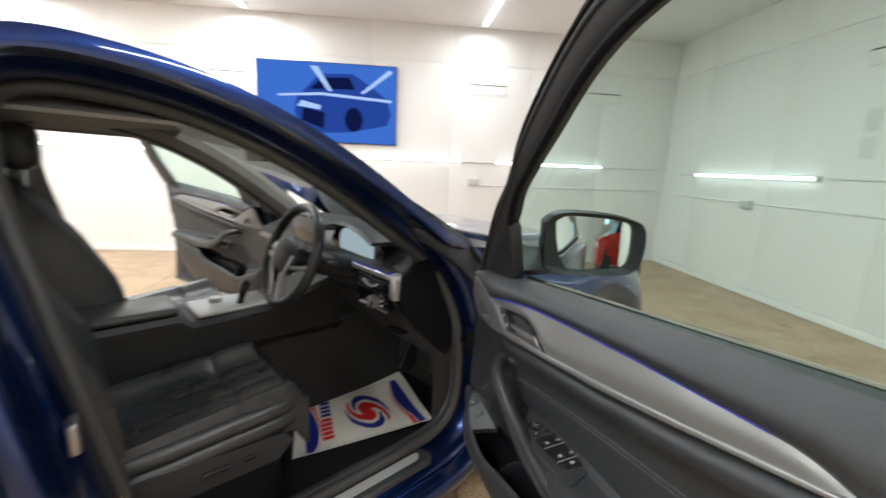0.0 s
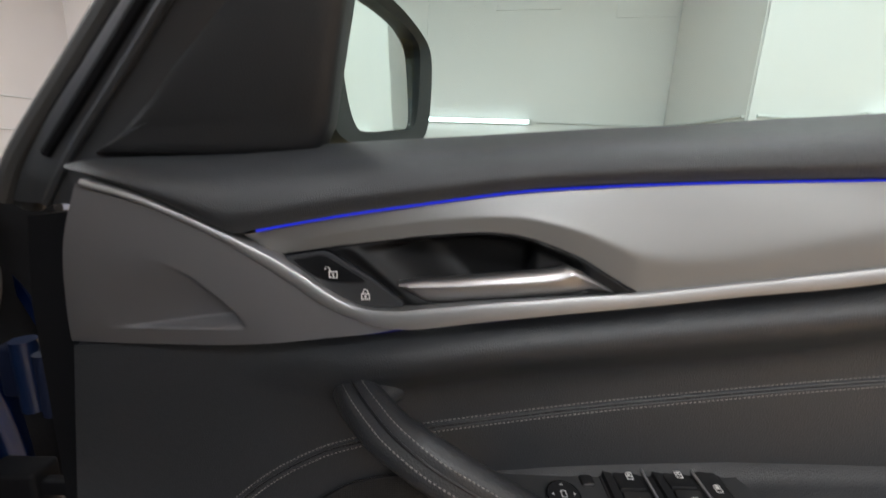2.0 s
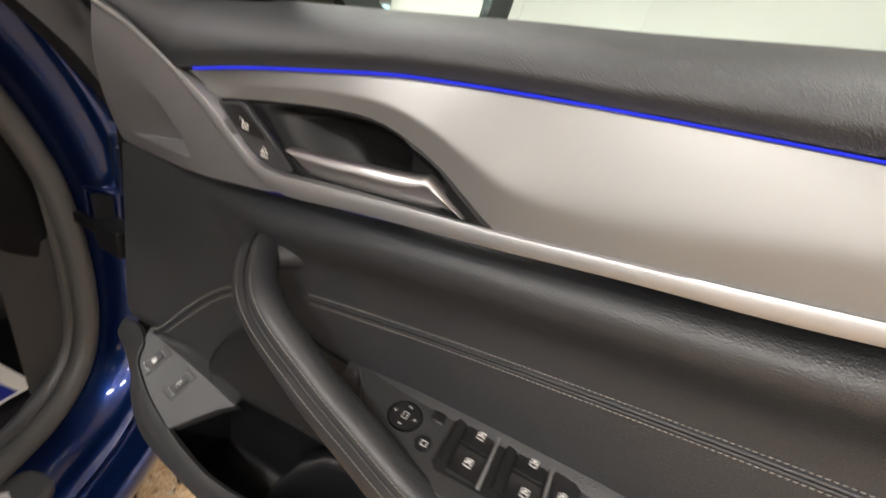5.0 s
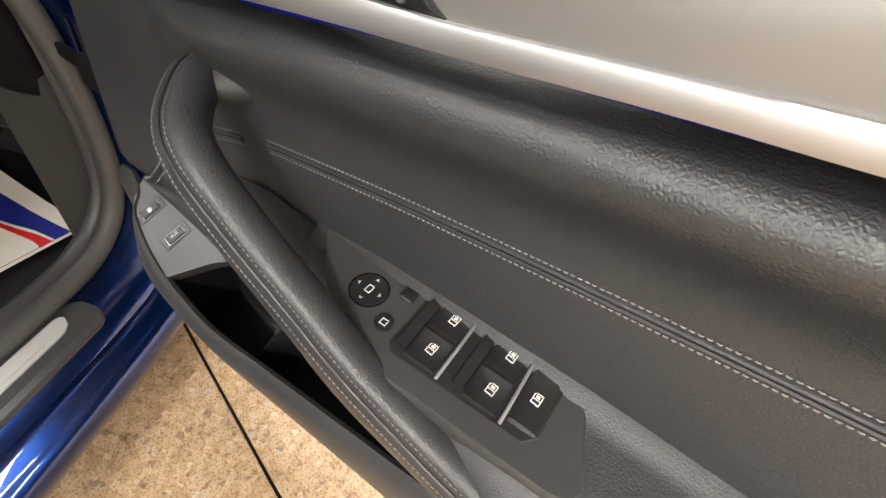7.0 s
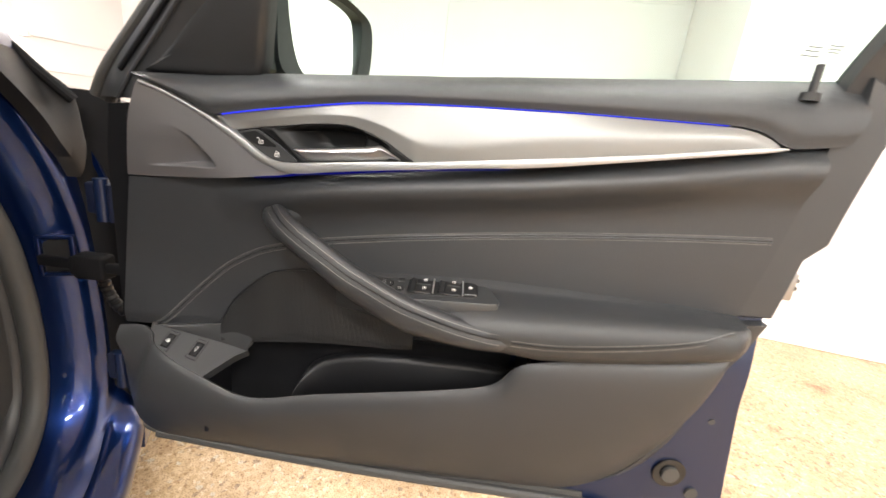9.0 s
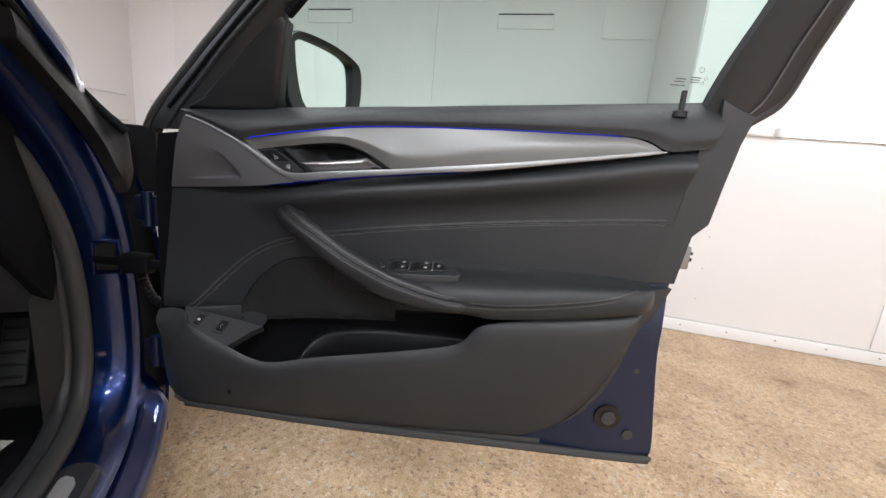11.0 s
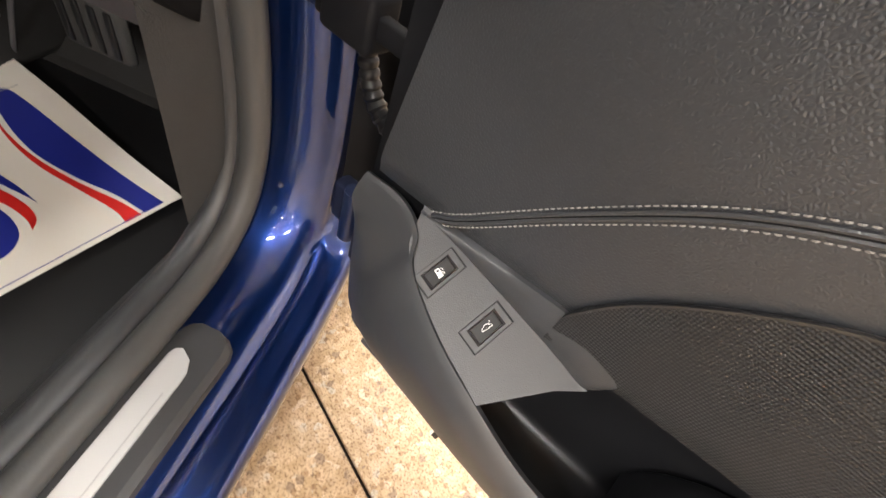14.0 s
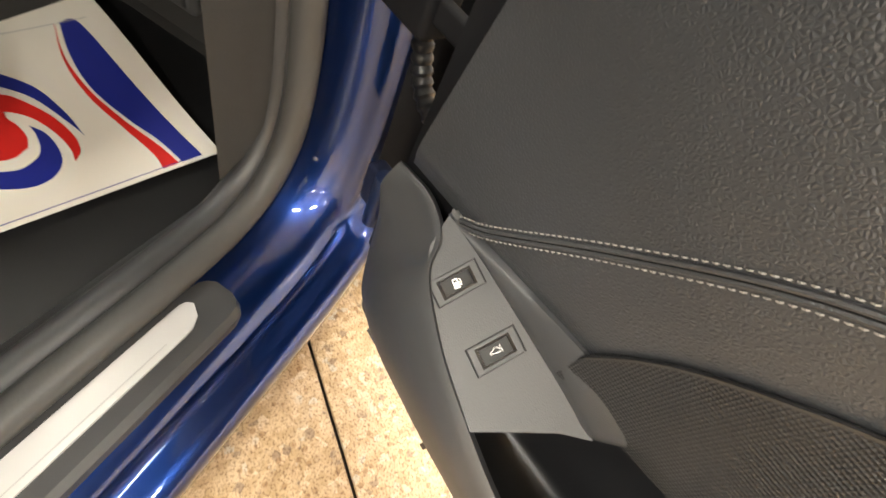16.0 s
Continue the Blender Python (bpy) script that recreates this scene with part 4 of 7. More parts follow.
pin = part("lock_pin", sweep([Vector((0.972, 0.02, z)) for z in (1.165, 1.19, 1.205, 1.209)], circle(0.0055, 12), (0, 1, 0)), BLACK, door)
part("pin_collar", sweep([Vector((0.972, 0.02, z)) for z in (1.160, 1.168, 1.171)], circle(0.014, 16, 0.010), (0, 1, 0)), BLACK, pin)

# trim along the latch side
part("rear_trim", slab([(1.022, 1.108), (1.04, 1.112), (1.052, 1.16), (1.048, 1.20), (1.115, 1.172), (1.10, 1.12), (1.086, 1.035), (1.074, 0.955), (1.045, 0.925), (1.03, 0.822), (0.968, 0.818), (0.975, 0.84), (1.002, 0.955), (1.012, 1.03)],
                       lambda x, z: mid(x) + 0.004, 0.05, 0.003), PLASTIC, door, "dark grey plastic edge trim")
part("edge_trim", ribbon([(1.026, 0.012, 0.812), (0.998, 0.012, 0.74), (0.975, 0.012, 0.67), (0.932, 0.012, 0.567), (0.882, 0.014, 0.497), (0.80, 0.018, 0.445)],
                         [(0.962, 0.008, 0.806), (0.936, 0.004, 0.692), (0.925, 0.004, 0.62), (0.90, 0.004, 0.55), (0.848, 0.006, 0.48), (0.775, 0.012, 0.436)], 0.004, 0.02, 8, 5), PLASTIC, door, "dark grey plastic edge trim")
latch = part("latch", box(1.02, 1.055, 0.02, 0.07, 0.855, 0.905, 0.004), STEEL, door, "bare steel latch")
part("latch_claw", join(box(1.035, 1.062, 0.025, 0.04, 0.872, 0.880, 0.002), box(1.035, 1.062, 0.025, 0.04, 0.886, 0.893, 0.002)), BLACK, latch)

# ---- handle recess, lever and lock buttons
BEZ_TOP = smooth_line([(0.1210, 1.0194), (0.1351, 1.0219), (0.1605, 1.0271), (0.1818, 1.0314), (0.2103, 1.0365), (0.2429, 1.0424), (0.2745, 1.0468), (0.2929, 1.0485), (0.3062, 1.0487), (0.3186, 1.0479), (0.3340, 1.0450), (0.3525, 1.0394), (0.3710, 1.0322), (0.3874, 1.0231), (0.4049, 1.0133), (0.4166, 1.0078)])
BEZ_LOW = smooth_line([(0.1210, 1.0187), (0.1392, 1.0078), (0.1595, 0.9944), (0.1767, 0.9843), (0.1889, 0.9796), (0.2021, 0.9780), (0.2266, 0.9799), (0.2654, 0.9843), (0.3073, 0.9903), (0.3474, 0.9965), (0.3915, 1.0032), (0.4166, 1.0073)])


def bowl_y(x, z):
    """A black plate beside the lock buttons, hollowed behind the lever: a soft ramp from the hinge side, steep elsewhere."""
    hi, lo = interp(x, BEZ_TOP), interp(x, BEZ_LOW)
    left = (x - interp(z, [(0.98, 0.252), (1.031, 0.190), (1.06, 0.155)])) * 0.62
    deep = 0.034 * ease(0.0, 0.045, left) * ease(0.0015, 0.011, hi - z) * ease(0.003, 0.009, z - lo)
    deep *= 1 - 0.62 * ease(0.333, 0.340, x) - 0.38 * ease(0.366, 0.378, x)
    ridge = -0.0022 * math.exp(-((left + 0.003) / 0.0035) ** 2) * ease(0.0, 0.006, hi - z) * ease(0.0, 0.006, z - lo)
    return bez_y(x) - 0.001 + deep + ridge + 0.002 * (1 - ease(0.0, 0.003, min(hi - z, z - lo)))


part("handle_bezel", columns([lerp(0.1265, 0.415, k / 150) for k in range(151)], BEZ_LOW, BEZ_TOP, 36, bowl_y, 0.014), BOWL, door, "black recessed handle bowl", angle=60)
LEV_U = [(0.2276, 1.0043), (0.2439, 1.0070), (0.2684, 1.0097), (0.3052, 1.0153), (0.3402, 1.0204), (0.3546, 1.0233), (0.3628, 1.0250), (0.3792, 1.0171), (0.3951, 1.0084)]
LEV_R = [(0.2276, 1.0023), (0.2439, 1.0017), (0.2694, 1.0037), (0.3052, 1.0073), (0.3381, 1.0112), (0.3535, 1.0146), (0.3638, 1.0192), (0.3792, 1.0140), (0.3951, 1.0076)]
LEV_L = [(0.2288, 1.0012), (0.2450, 0.9901), (0.2592, 0.9884), (0.3052, 0.9942), (0.3402, 0.9984), (0.3587, 1.0011), (0.3720, 1.0032), (0.3864, 1.0048), (0.3951, 1.0066)]


def lever_geo():
    line = lambda pts, dy: index_curve([(x, 0.012 - 0.1 * (x - 0.223) + dy, z) for x, z in pts], 8)
    rings = []
    for a, b, c in zip(line(LEV_U, 0.0), line(LEV_R, -0.0055), line(LEV_L, 0.0025)):
        rings.append([a + Vector((0, 0.009, -0.001)), a + Vector((0, 0.002, 0.0)), a, a.lerp(b, 0.35) + Vector((0, -0.0012, 0)), a.lerp(b, 0.75) + Vector((0, -0.0008, 0)), b, b.lerp(c, 0.12), b.lerp(c, 0.5) + Vector((0, -0.0006, 0)), b.lerp(c, 0.88) + Vector((0, -0.0006, 0)), c + Vector((0, 0.001, 0)), c + Vector((0, 0.009, 0.001))])
    return loft(rings)


lever = part("handle_lever", lever_geo(), LEVER, door, "satin chrome pull lever", angle=60)
pad_out = [(0.1336, 1.0194), (0.1625, 1.0256), (0.1686, 1.0256), (0.1737, 1.0235), (0.2031, 1.0070), (0.2195, 0.9959), (0.2322, 0.9870), (0.2312, 0.9839), (0.2113, 0.9816), (0.1950, 0.9821), (0.1798, 0.9877), (0.1615, 0.9980), (0.1412, 1.0107)]
lock_pad = part("lock_button", slab(pad_out, lambda x, z: bez_y(x) - 0.0065, 0.010, 0.0016), PLASTIC, door, "black lock and unlock rocker")
dish = [(0.1407, 1.0178), (0.1635, 1.0235), (0.1696, 1.0221), (0.2001, 1.0050), (0.1991, 1.0031), (0.1848, 1.0017), (0.1706, 1.0019), (0.1585, 1.0052), (0.1473, 1.0120)]
part("button_dish", slab(dish, lambda x, z: bez_y(x) - 0.0067 - 0.0010 * ease(1.026, 1.004, z), 0.004, 0.0004), BUTTON, lock_pad, "shallow polished finger dish")
part("button_gap", sweep([Vector((x, bez_y(x) - 0.0018, z)) for x, z in pad_out + pad_out[:1]], circle(0.0016, 6), (0, 1, 0)), GLOSSBLACK, lock_pad)


def padlock(x, z, parent, opened, s=0.98):
    y = bez_y(x) - 0.0086
    q = lambda a, b, c, d: box(x + a * s, x + b * s, y, y + 0.0005, z + c * s, z + d * s)
    g = [q(-0.0035, 0.0035, -0.0046, -0.0038), q(-0.0035, 0.0035, 0.0002, 0.0010), q(-0.0035, -0.0028, -0.0046, 0.0010), q(0.0028, 0.0035, -0.0046, 0.0010), q(-0.0005, 0.0005, -0.0030, -0.0012), q(-0.0010, 0.0010, -0.0016, -0.0008)]
    ox = -0.0046 * s if opened else 0
    g.append(moved(ring_flat(0, 0, 0.0016 * s, 0.0023 * s, 0, 180, 12), Matrix.Translation((x + ox, y, z + 0.0024 * s)) @ pose(0, 0, 0, 90)))
    for k in ((1,) if opened else (-1, 1)):
        g.append(box(x + ox + (k * 0.00195 - 0.00035) * s, x + ox + (k * 0.00195 + 0.00035) * s, y, y + 0.0005, z + 0.0010 * s, z + 0.0024 * s))
    part("padlock_icon", join(*g), ICON, parent, "", False)


padlock(0.1745, 1.0098, lock_pad, True)
padlock(0.2010, 0.9930, lock_pad, False)

# ---- grab handle
RIDGE = [(0.180, 0.040, 0.906), (0.189, 0.018, 0.908), (0.200, -0.001, 0.906), (0.223, -0.028, 0.897), (0.243, -0.043, 0.889), (0.259, -0.049, 0.880), (0.275, -0.052, 0.871), (0.305, -0.053, 0.852), (0.335, -0.053, 0.833), (0.368, -0.054, 0.817),
         (0.401, -0.056, 0.802), (0.435, -0.057, 0.789), (0.503, -0.059, 0.771), (0.559, -0.060, 0.762), (0.594, -0.059, 0.760)]


def handle_geo():
    """The handle hangs below its stitched ridge; deepest in the middle of the bow."""
    path = spline(RIDGE, 64)
    rings, rows = [], [[], [], []]
    for i, p in enumerate(path):
        d = (path[min(i + 1, 64)] - path[max(i - 1, 0)]).normalized()
        turn = 1 - ease(0.19, 0.29, p.x)
        a = Vector((0.95 * turn, 0.25 * turn, 1))
        a = (a - d * a.dot(d)).normalized()
        o = a.cross(d)
        if o.dot(Vector((-0.5, -1, 0))) < 0:
            o = -o
        w = interp(p.x, [(0.178, 0.027), (0.24, 0.027), (0.30, 0.031), (0.36, 0.038), (0.44, 0.043), (0.50, 0.036), (0.56, 0.029), (0.60, 0.024)])
        end = 1 - 0.18 * ease(0.96, 1.0, i / 64)
        sec = [(0.0015, 0.0), (0.007, -0.0008), (0.0115, -0.005), (0.0135, -0.013), (0.011, -0.023), (0.002, -0.031), (-0.4 * w, -0.033), (-0.8 * w, -0.028), (-w, -0.017), (-0.93 * w, -0.006), (-0.68 * w, 0.001), (-0.4 * w, 0.0035), (-0.008, 0.003)]
        loop = spline([(x, y, 0) for x, y in sec] + [(sec[0][0], sec[0][1], 0)], 30)[:-1]
        rings.append([p + a * q.x * end + o * (q.y * end - 0.02 * (1 - end)) for q in loop])
        if 2 <= i <= 62:
            for row, (u, v) in zip(rows, ((-0.0075, 0.0032), (0.0, 0.0008), (0.0078, -0.0008))):
                row.append(p + a * u + o * v)
    return loft(rings), rows


geo, rows = handle_geo()
grab = part("grab_handle", geo, GRIPLEATHER, door, "black leather grab handle with twin stitching", angle=60)
part("handle_groove", sweep(rows[1], circle(0.0013, 6), (0, 1, 0)), BLACK, grab)
for r in (rows[0], rows[2]):
    part("stitching", stitches(r, (0, -1, 0.2)), STITCH, grab, "pale grey thread", False)


def socket_geo():
    rings = []
    for x, y, k in ((0.214, 0.055, 1.2), (0.212, 0.040, 1.05), (0.210, 0.028, 0.85), (0.206, 0.010, 0.62)):
        rings.append([Vector((x - 0.006 + 0.033 * k * math.cos(2 * math.pi * n / 20), y, 0.893 + 0.020 * k * math.sin(2 * math.pi * n / 20))) for n in range(20)])
    return loft(rings)


part("handle_socket", socket_geo(), PAD, grab)


# ---- armrest
def arm_top(x):
    return interp(x, [(0.30, 0.788), (0.38, 0.7975), (0.45, 0.802), (0.55, 0.807), (0.60, 0.809), (0.668, 0.812), (0.78, 0.817), (0.9, 0.822), (0.98, 0.818)])


def armrest_geo():
    rings = []
    n = 46
    for i in range(n + 1):
        x = lerp(0.30, 0.972, i / n)
        k = ease(0.28, 0.56, x) * (1 - ease(0.935, 0.985, x) * 0.55)
        m, zt = mid(x), arm_top(x)
        zb = interp(x, [(0.3, 0.745), (0.45, 0.735), (0.58, 0.728), (0.645, 0.7225), (0.74, 0.730), (0.85, 0.7445), (0.97, 0.768)])
        drop = interp(x, [(0.3, 0.012), (0.554, 0.016), (0.668, 0.013), (0.78, 0.008), (0.90, 0.002)])
        back = interp(x, [(0.3, 0.012), (0.55, 0.017), (0.668, 0.014), (0.8, 0.008), (0.95, 0.002)])
        f = lambda q: lerp(m - 0.012, q, k)
        rings.append([Vector((x, y, z)) for y, z in (
            (m + 0.012, zt + back + 0.003), (m - 0.001, zt + back), (m - 0.007, zt + 0.45 * back), (f(0.008), zt + 0.0015), (f(-0.020), zt - 0.002), (f(-0.036), zt - 0.35 * drop - 0.003), (f(-0.048), zt - drop - 0.003),
            (f(-0.0565), zt - drop - 0.012), (f(-0.0605), lerp(zt - drop, zb, 0.45)), (f(-0.0575), lerp(zt - drop, zb, 0.72)), (f(-0.049), zb + 0.006), (f(-0.036), zb), (f(0.0), zb - 0.003), (m + 0.014, zb - 0.005))])
    return loft(rings)


arm = part("armrest", armrest_geo(), LEATHER, door, "black leather armrest", angle=60)
path = spline([(0.597, -0.0605, 0.7575), (0.671, -0.0618, 0.760), (0.783, -0.0618, 0.776), (0.870, -0.0605, 0.7945), (0.928, -0.052, 0.815)], 40)
for dz in (0.0045, -0.0045):
    part("stitching", stitches([p + Vector((0, 0, dz)) for p in path], (0, -1, 0.2)), STITCH, arm, "pale grey thread", False)
part("armrest_seam", sweep(path, circle(0.0011, 6), (0, 1, 0)), BLACK, arm)


# ---- window and mirror switches on the armrest
def flat_plate(outline, z0, thick, bevel=0.0):
    """A plate seen from above: outline in (x, y), its top at z0 and following the armrest's slope."""
    top = [Vector((x, y, z0 + 0.055 * (x - 0.38))) for x, y in outline]
    c = sum(top, Vector()) / len(top)
    rings = []
    if bevel:
        rings.append([p + (c - p).normalized() * bevel for p in top])
        rings.append([p - Vector((0, 0, bevel * 0.8)) for p in top])
    else:
        rings.append(top)
    rings.append([p - Vector((0, 0, thick)) for p in top])
    return loft(rings)


panel = part("switch_panel", flat_plate([(0.312, 0.030), (0.42, 0.0355), (0.549, 0.043), (0.574, -0.030), (0.570, -0.040), (0.556, -0.0425), (0.43, -0.045), (0.385, -0.036), (0.345, -0.005)], 0.8115, 0.02, 0.002), SWITCHPAD, door, "dark grey switch panel")
part("switch_well", flat_plate([(0.424, 0.0305), (0.43, 0.033), (0.535, 0.036), (0.541, 0.031), (0.540, -0.018), (0.532, -0.027), (0.43, -0.028), (0.424, -0.022)], 0.8122, 0.006, 0.001), BLACKSOFT, panel)
knob = part("mirror_knob", sweep([Vector((0.384, 0.003, z)) for z in (0.808, 0.8125, 0.8138)], circle(0.0142, 24), (0, 1, 0)), BLACK, panel, "round black mirror adjuster")
part("knob_ring", moved(ring_flat(0, 0, 0.0146, 0.0162, 0, 360, 40), Matrix.Translation((0.384, 0.003, 0.8128))), GLOSSBLACK, panel, "", False)


def rocker(x, y, w, h):
    z = 0.8123 + 0.055 * (x - 0.38)
    rings = []
    for k, dz in ((-1.0, 0.0), (-0.92, 0.0022), (-0.5, 0.0012), (0.0, 0.0008), (0.5, 0.0015), (0.9, 0.0030), (1.0, 0.0)):
        yy = y + h / 2 * k
        rings.append([Vector((x - w / 2, yy, z - 0.004)), Vector((x - w / 2, yy, z + dz - 0.0006)), Vector((x - w / 2 + 0.0012, yy, z + dz)), Vector((x + w / 2 - 0.0012, yy, z + dz)), Vector((x + w / 2, yy, z + dz - 0.0006)), Vector((x + w / 2, yy, z - 0.004))])
    return part("window_switch", loft(rings), BLACKSOFT, panel)


def car_window_icon(x, y, parent, s=1.0):
    z = 0.8150 + 0.055 * (x - 0.38)
    m = Matrix.Translation((x, y, z)) @ pose(0, 0, 0, 0, 0, -4) @ Matrix.Diagonal((s, s, 1, 1))
    q = lambda a, b, c, d: box(a, b, c, d, 0, 0.0004)
    g = join(q(-0.0032, 0.0032, -0.0042, -0.0034), q(-0.0032, -0.0025, -0.0042, 0.003), q(0.0025, 0.0032, -0.0042, 0.0042), q(-0.001, 0.0032, 0.0036, 0.0042), q(-0.0032, 0.0032, -0.0008, -0.0002),
             ([(-0.0032, 0.003, 0), (-0.0025, 0.003, 0), (-0.0005, 0.0042, 0), (-0.0012, 0.0042, 0)], [(0, 1, 2, 3)]), q(-0.0014, 0.0014, 0.0006, 0.0028))
    part("window_icon", moved(g, m), ICON, parent, "", False)


for x in (0.4505, 0.4985):
    for y in (0.018, -0.011):
        sw = rocker(x, y, 0.0245, 0.0265)
        car_window_icon(x + 0.0015, y + 0.001, sw)
sw = rocker(0.5275, 0.004, 0.019, 0.049)
car_window_icon(0.5275, 0.002, sw)
for x in (0.4665, 0.5148):
    part("chrome_bar", box(x - 0.0013, x + 0.0013, -0.0265, 0.0325, 0.814 + 0.055 * (x - 0.38), 0.8163 + 0.055 * (x - 0.38), 0.0008), SATIN, panel, "thin satin chrome bar")
for x in (0.4345, 0.4825):
    part("switch_ramp", loft([[Vector((x - 0.009, y, 0.8125)), Vector((x - 0.006, y, 0.8150 + 0.055 * (x - 0.38))), Vector((x + 0.002, y, 0.8140 + 0.055 * (x - 0.38))), Vector((x + 0.005, y, 0.8125))] for y in (-0.02, 0.03)]), BLACK, panel)
part("selector", box(0.4045, 0.4175, 0.012, 0.024, 0.810, 0.8155, 0.002), BLACK, panel)
fold = part("fold_button", sweep([Vector((0.4115, -0.0125, z)) for z in (0.81, 0.8142, 0.8152)], circle(0.0075, 18), (0, 1, 0)), BLACK, panel)
part("fold_icon", join(box(0.409, 0.4145, -0.0155, -0.0148, 0.8153, 0.8156), box(0.409, 0.4145, -0.0108, -0.0101, 0.8153, 0.8156), box(0.409, 0.4097, -0.0155, -0.0101, 0.8153, 0.8156), box(0.4138, 0.4145, -0.0155, -0.0115, 0.8153, 0.8156)), ICON, fold, "", False)
part("knob_icon", join(box(0.3815, 0.3865, -0.0005, 0.0, 0.8139, 0.8142), box(0.3815, 0.3865, 0.006, 0.0066, 0.8139, 0.8142), box(0.3815, 0.3821, 0.0, 0.006, 0.8139, 0.8142), box(0.3859, 0.3865, 0.0, 0.006, 0.8139, 0.8142),
                       *[moved(([(0.0018, 0, 0), (-0.0008, 0.0018, 0), (-0.0003, 0, 0), (-0.0008, -0.0018, 0)], [(0, 1, 2, 3)]), Matrix.Translation((0.384 + 0.0098 * math.cos(a), 0.003 + 0.0098 * math.sin(a), 0.8141)) @ pose(0, 0, 0, 0, 0, math.degrees(a))) for a in (0, math.pi / 2, math.pi, 1.5 * math.pi)]), ICON, knob, "", False)

# the whole switch unit follows the lean of the armrest
for ob in bpy.data.objects:
    if ob.name.split(".")[0] in ("switch_panel", "switch_well", "mirror_knob", "knob_ring", "window_switch", "window_icon", "chrome_bar", "switch_ramp", "selector", "fold_button", "fold_icon", "knob_icon"):
        ob.matrix_local = pose(0, 0.003, 0.8182 - 0.0085, 5.7) @ Matrix.Translation((0, 0, -0.8182))

# ---- lower card, map pocket and the two buttons
LIP = [(-0.116, 0.050, 0.634), (-0.072, 0.043, 0.644), (-0.040, 0.030, 0.640), (-0.022, 0.010, 0.626), (0.025, -0.008, 0.609), (0.078, -0.019, 0.594), (0.137, -0.022, 0.570), (0.187, -0.023, 0.5675), (0.274, -0.024, 0.589), (0.398, -0.024, 0.612),
       (0.52, -0.024, 0.636), (0.588, -0.024, 0.657), (0.626, -0.026, 0.699), (0.70, -0.030, 0.720), (0.80, -0.034, 0.735), (0.93, -0.030, 0.758), (0.962, -0.012, 0.80)]
LOW = [(-0.119, 0.052, 0.585), (-0.115, 0.052, 0.53), (-0.108, 0.050, 0.475), (-0.094, 0.047, 0.430), (-0.055, 0.042, 0.408), (0.02, 0.038, 0.405), (0.10, 0.035, 0.405), (0.20, 0.030, 0.403), (0.30, 0.027, 0.404), (0.42, 0.023, 0.408),
       (0.54, 0.018, 0.413), (0.62, 0.016, 0.417), (0.70, 0.012, 0.422), (0.775, 0.010, 0.435), (0.848, 0.008, 0.480), (0.912, 0.004, 0.57), (0.945, 0.0, 0.70)]


def lower_geo():
    rings = []
    for a, b in zip(index_curve(LIP, 6), index_curve(LOW, 6)):
        k = ease(-0.06, 0.06, a.x)
        ring = [a + Vector((0, 0.007, -0.003)), a + Vector((0, 0.0015, 0.0005))]
        for v in (0.02, 0.05, 0.1, 0.18, 0.28, 0.4, 0.55, 0.7, 0.82, 0.91, 0.97):
            p = a.lerp(b, v)
            p.y -= k * (0.010 * math.sin(math.pi * min(1, v * 6) / 2) * (1 - v) + 0.016 * math.sin(math.pi * v) ** 0.8) - (1 - k) * (-0.012) * math.sin(math.pi * v)
            ring.append(p)
        ring += [b, b + Vector((0, 0.015, 0))]
        rings.append(ring)
    return loft(rings, closed=False)


lower = part("lower_card", lower_geo(), PLASTIC, door, "dark grey grained plastic lower card with map pocket", angle=60)


BANK = [(-0.050, 0.047, 0.647), (-0.02, 0.047, 0.650), (0.03, 0.0455, 0.658), (0.084, 0.0435, 0.6665), (0.109, 0.042, 0.6665), (0.132, 0.0415, 0.668), (0.163, 0.0405, 0.671), (0.192, 0.039, 0.6755), (0.232, 0.037, 0.680), (0.28, 0.035, 0.685), (0.38, 0.033, 0.693), (0.52, 0.032, 0.699), (0.645, 0.030, 0.705)]


def bank_at(x):
    return interp(x, [(a, b) for a, b, c in BANK]), interp(x, [(a, c) for a, b, c in BANK])


def pocket_geo():
    """From the lip down the front wall, over the floor and up the back wall, which leans out to the card."""
    rings = []
    for a in index_curve(LIP[5:13], 6):
        zf = 0.478 + 0.02 * ease(0.4, 0.62, a.x)
        by, bz = bank_at(a.x)
        rings.append([a + Vector((0, 0.0065, -0.003)), Vector((a.x, a.y + 0.010, a.z - 0.012)), Vector((a.x, -0.004, lerp(a.z, zf, 0.6))), Vector((a.x, 0.002, zf + 0.008)), Vector((a.x, 0.014, zf)),
                      Vector((a.x, 0.066, zf)), Vector((a.x, 0.076, zf + 0.012)), Vector((a.x, 0.076, lerp(zf, bz, 0.45))), Vector((a.x, 0.070, lerp(zf, bz, 0.72))), Vector((a.x, 0.058, bz - 0.026)),
                      Vector((a.x, by + 0.008, bz - 0.013)), Vector((a.x, by - 0.001, bz - 0.004)), Vector((a.x, by + 0.002, bz)), Vector((a.x, by + 0.010, bz + 0.002))])
    return loft(rings, closed=False)


# near-black lining puts the pocket's shade into its colour
pocket = part("map_pocket", pocket_geo(), BUTTON, door, "deep plastic pocket, coloured near-black for its shade", angle=60)
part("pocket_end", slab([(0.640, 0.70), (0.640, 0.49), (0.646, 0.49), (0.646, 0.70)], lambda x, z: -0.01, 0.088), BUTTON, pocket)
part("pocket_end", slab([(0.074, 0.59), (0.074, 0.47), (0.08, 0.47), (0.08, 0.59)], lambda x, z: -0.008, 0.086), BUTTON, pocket)
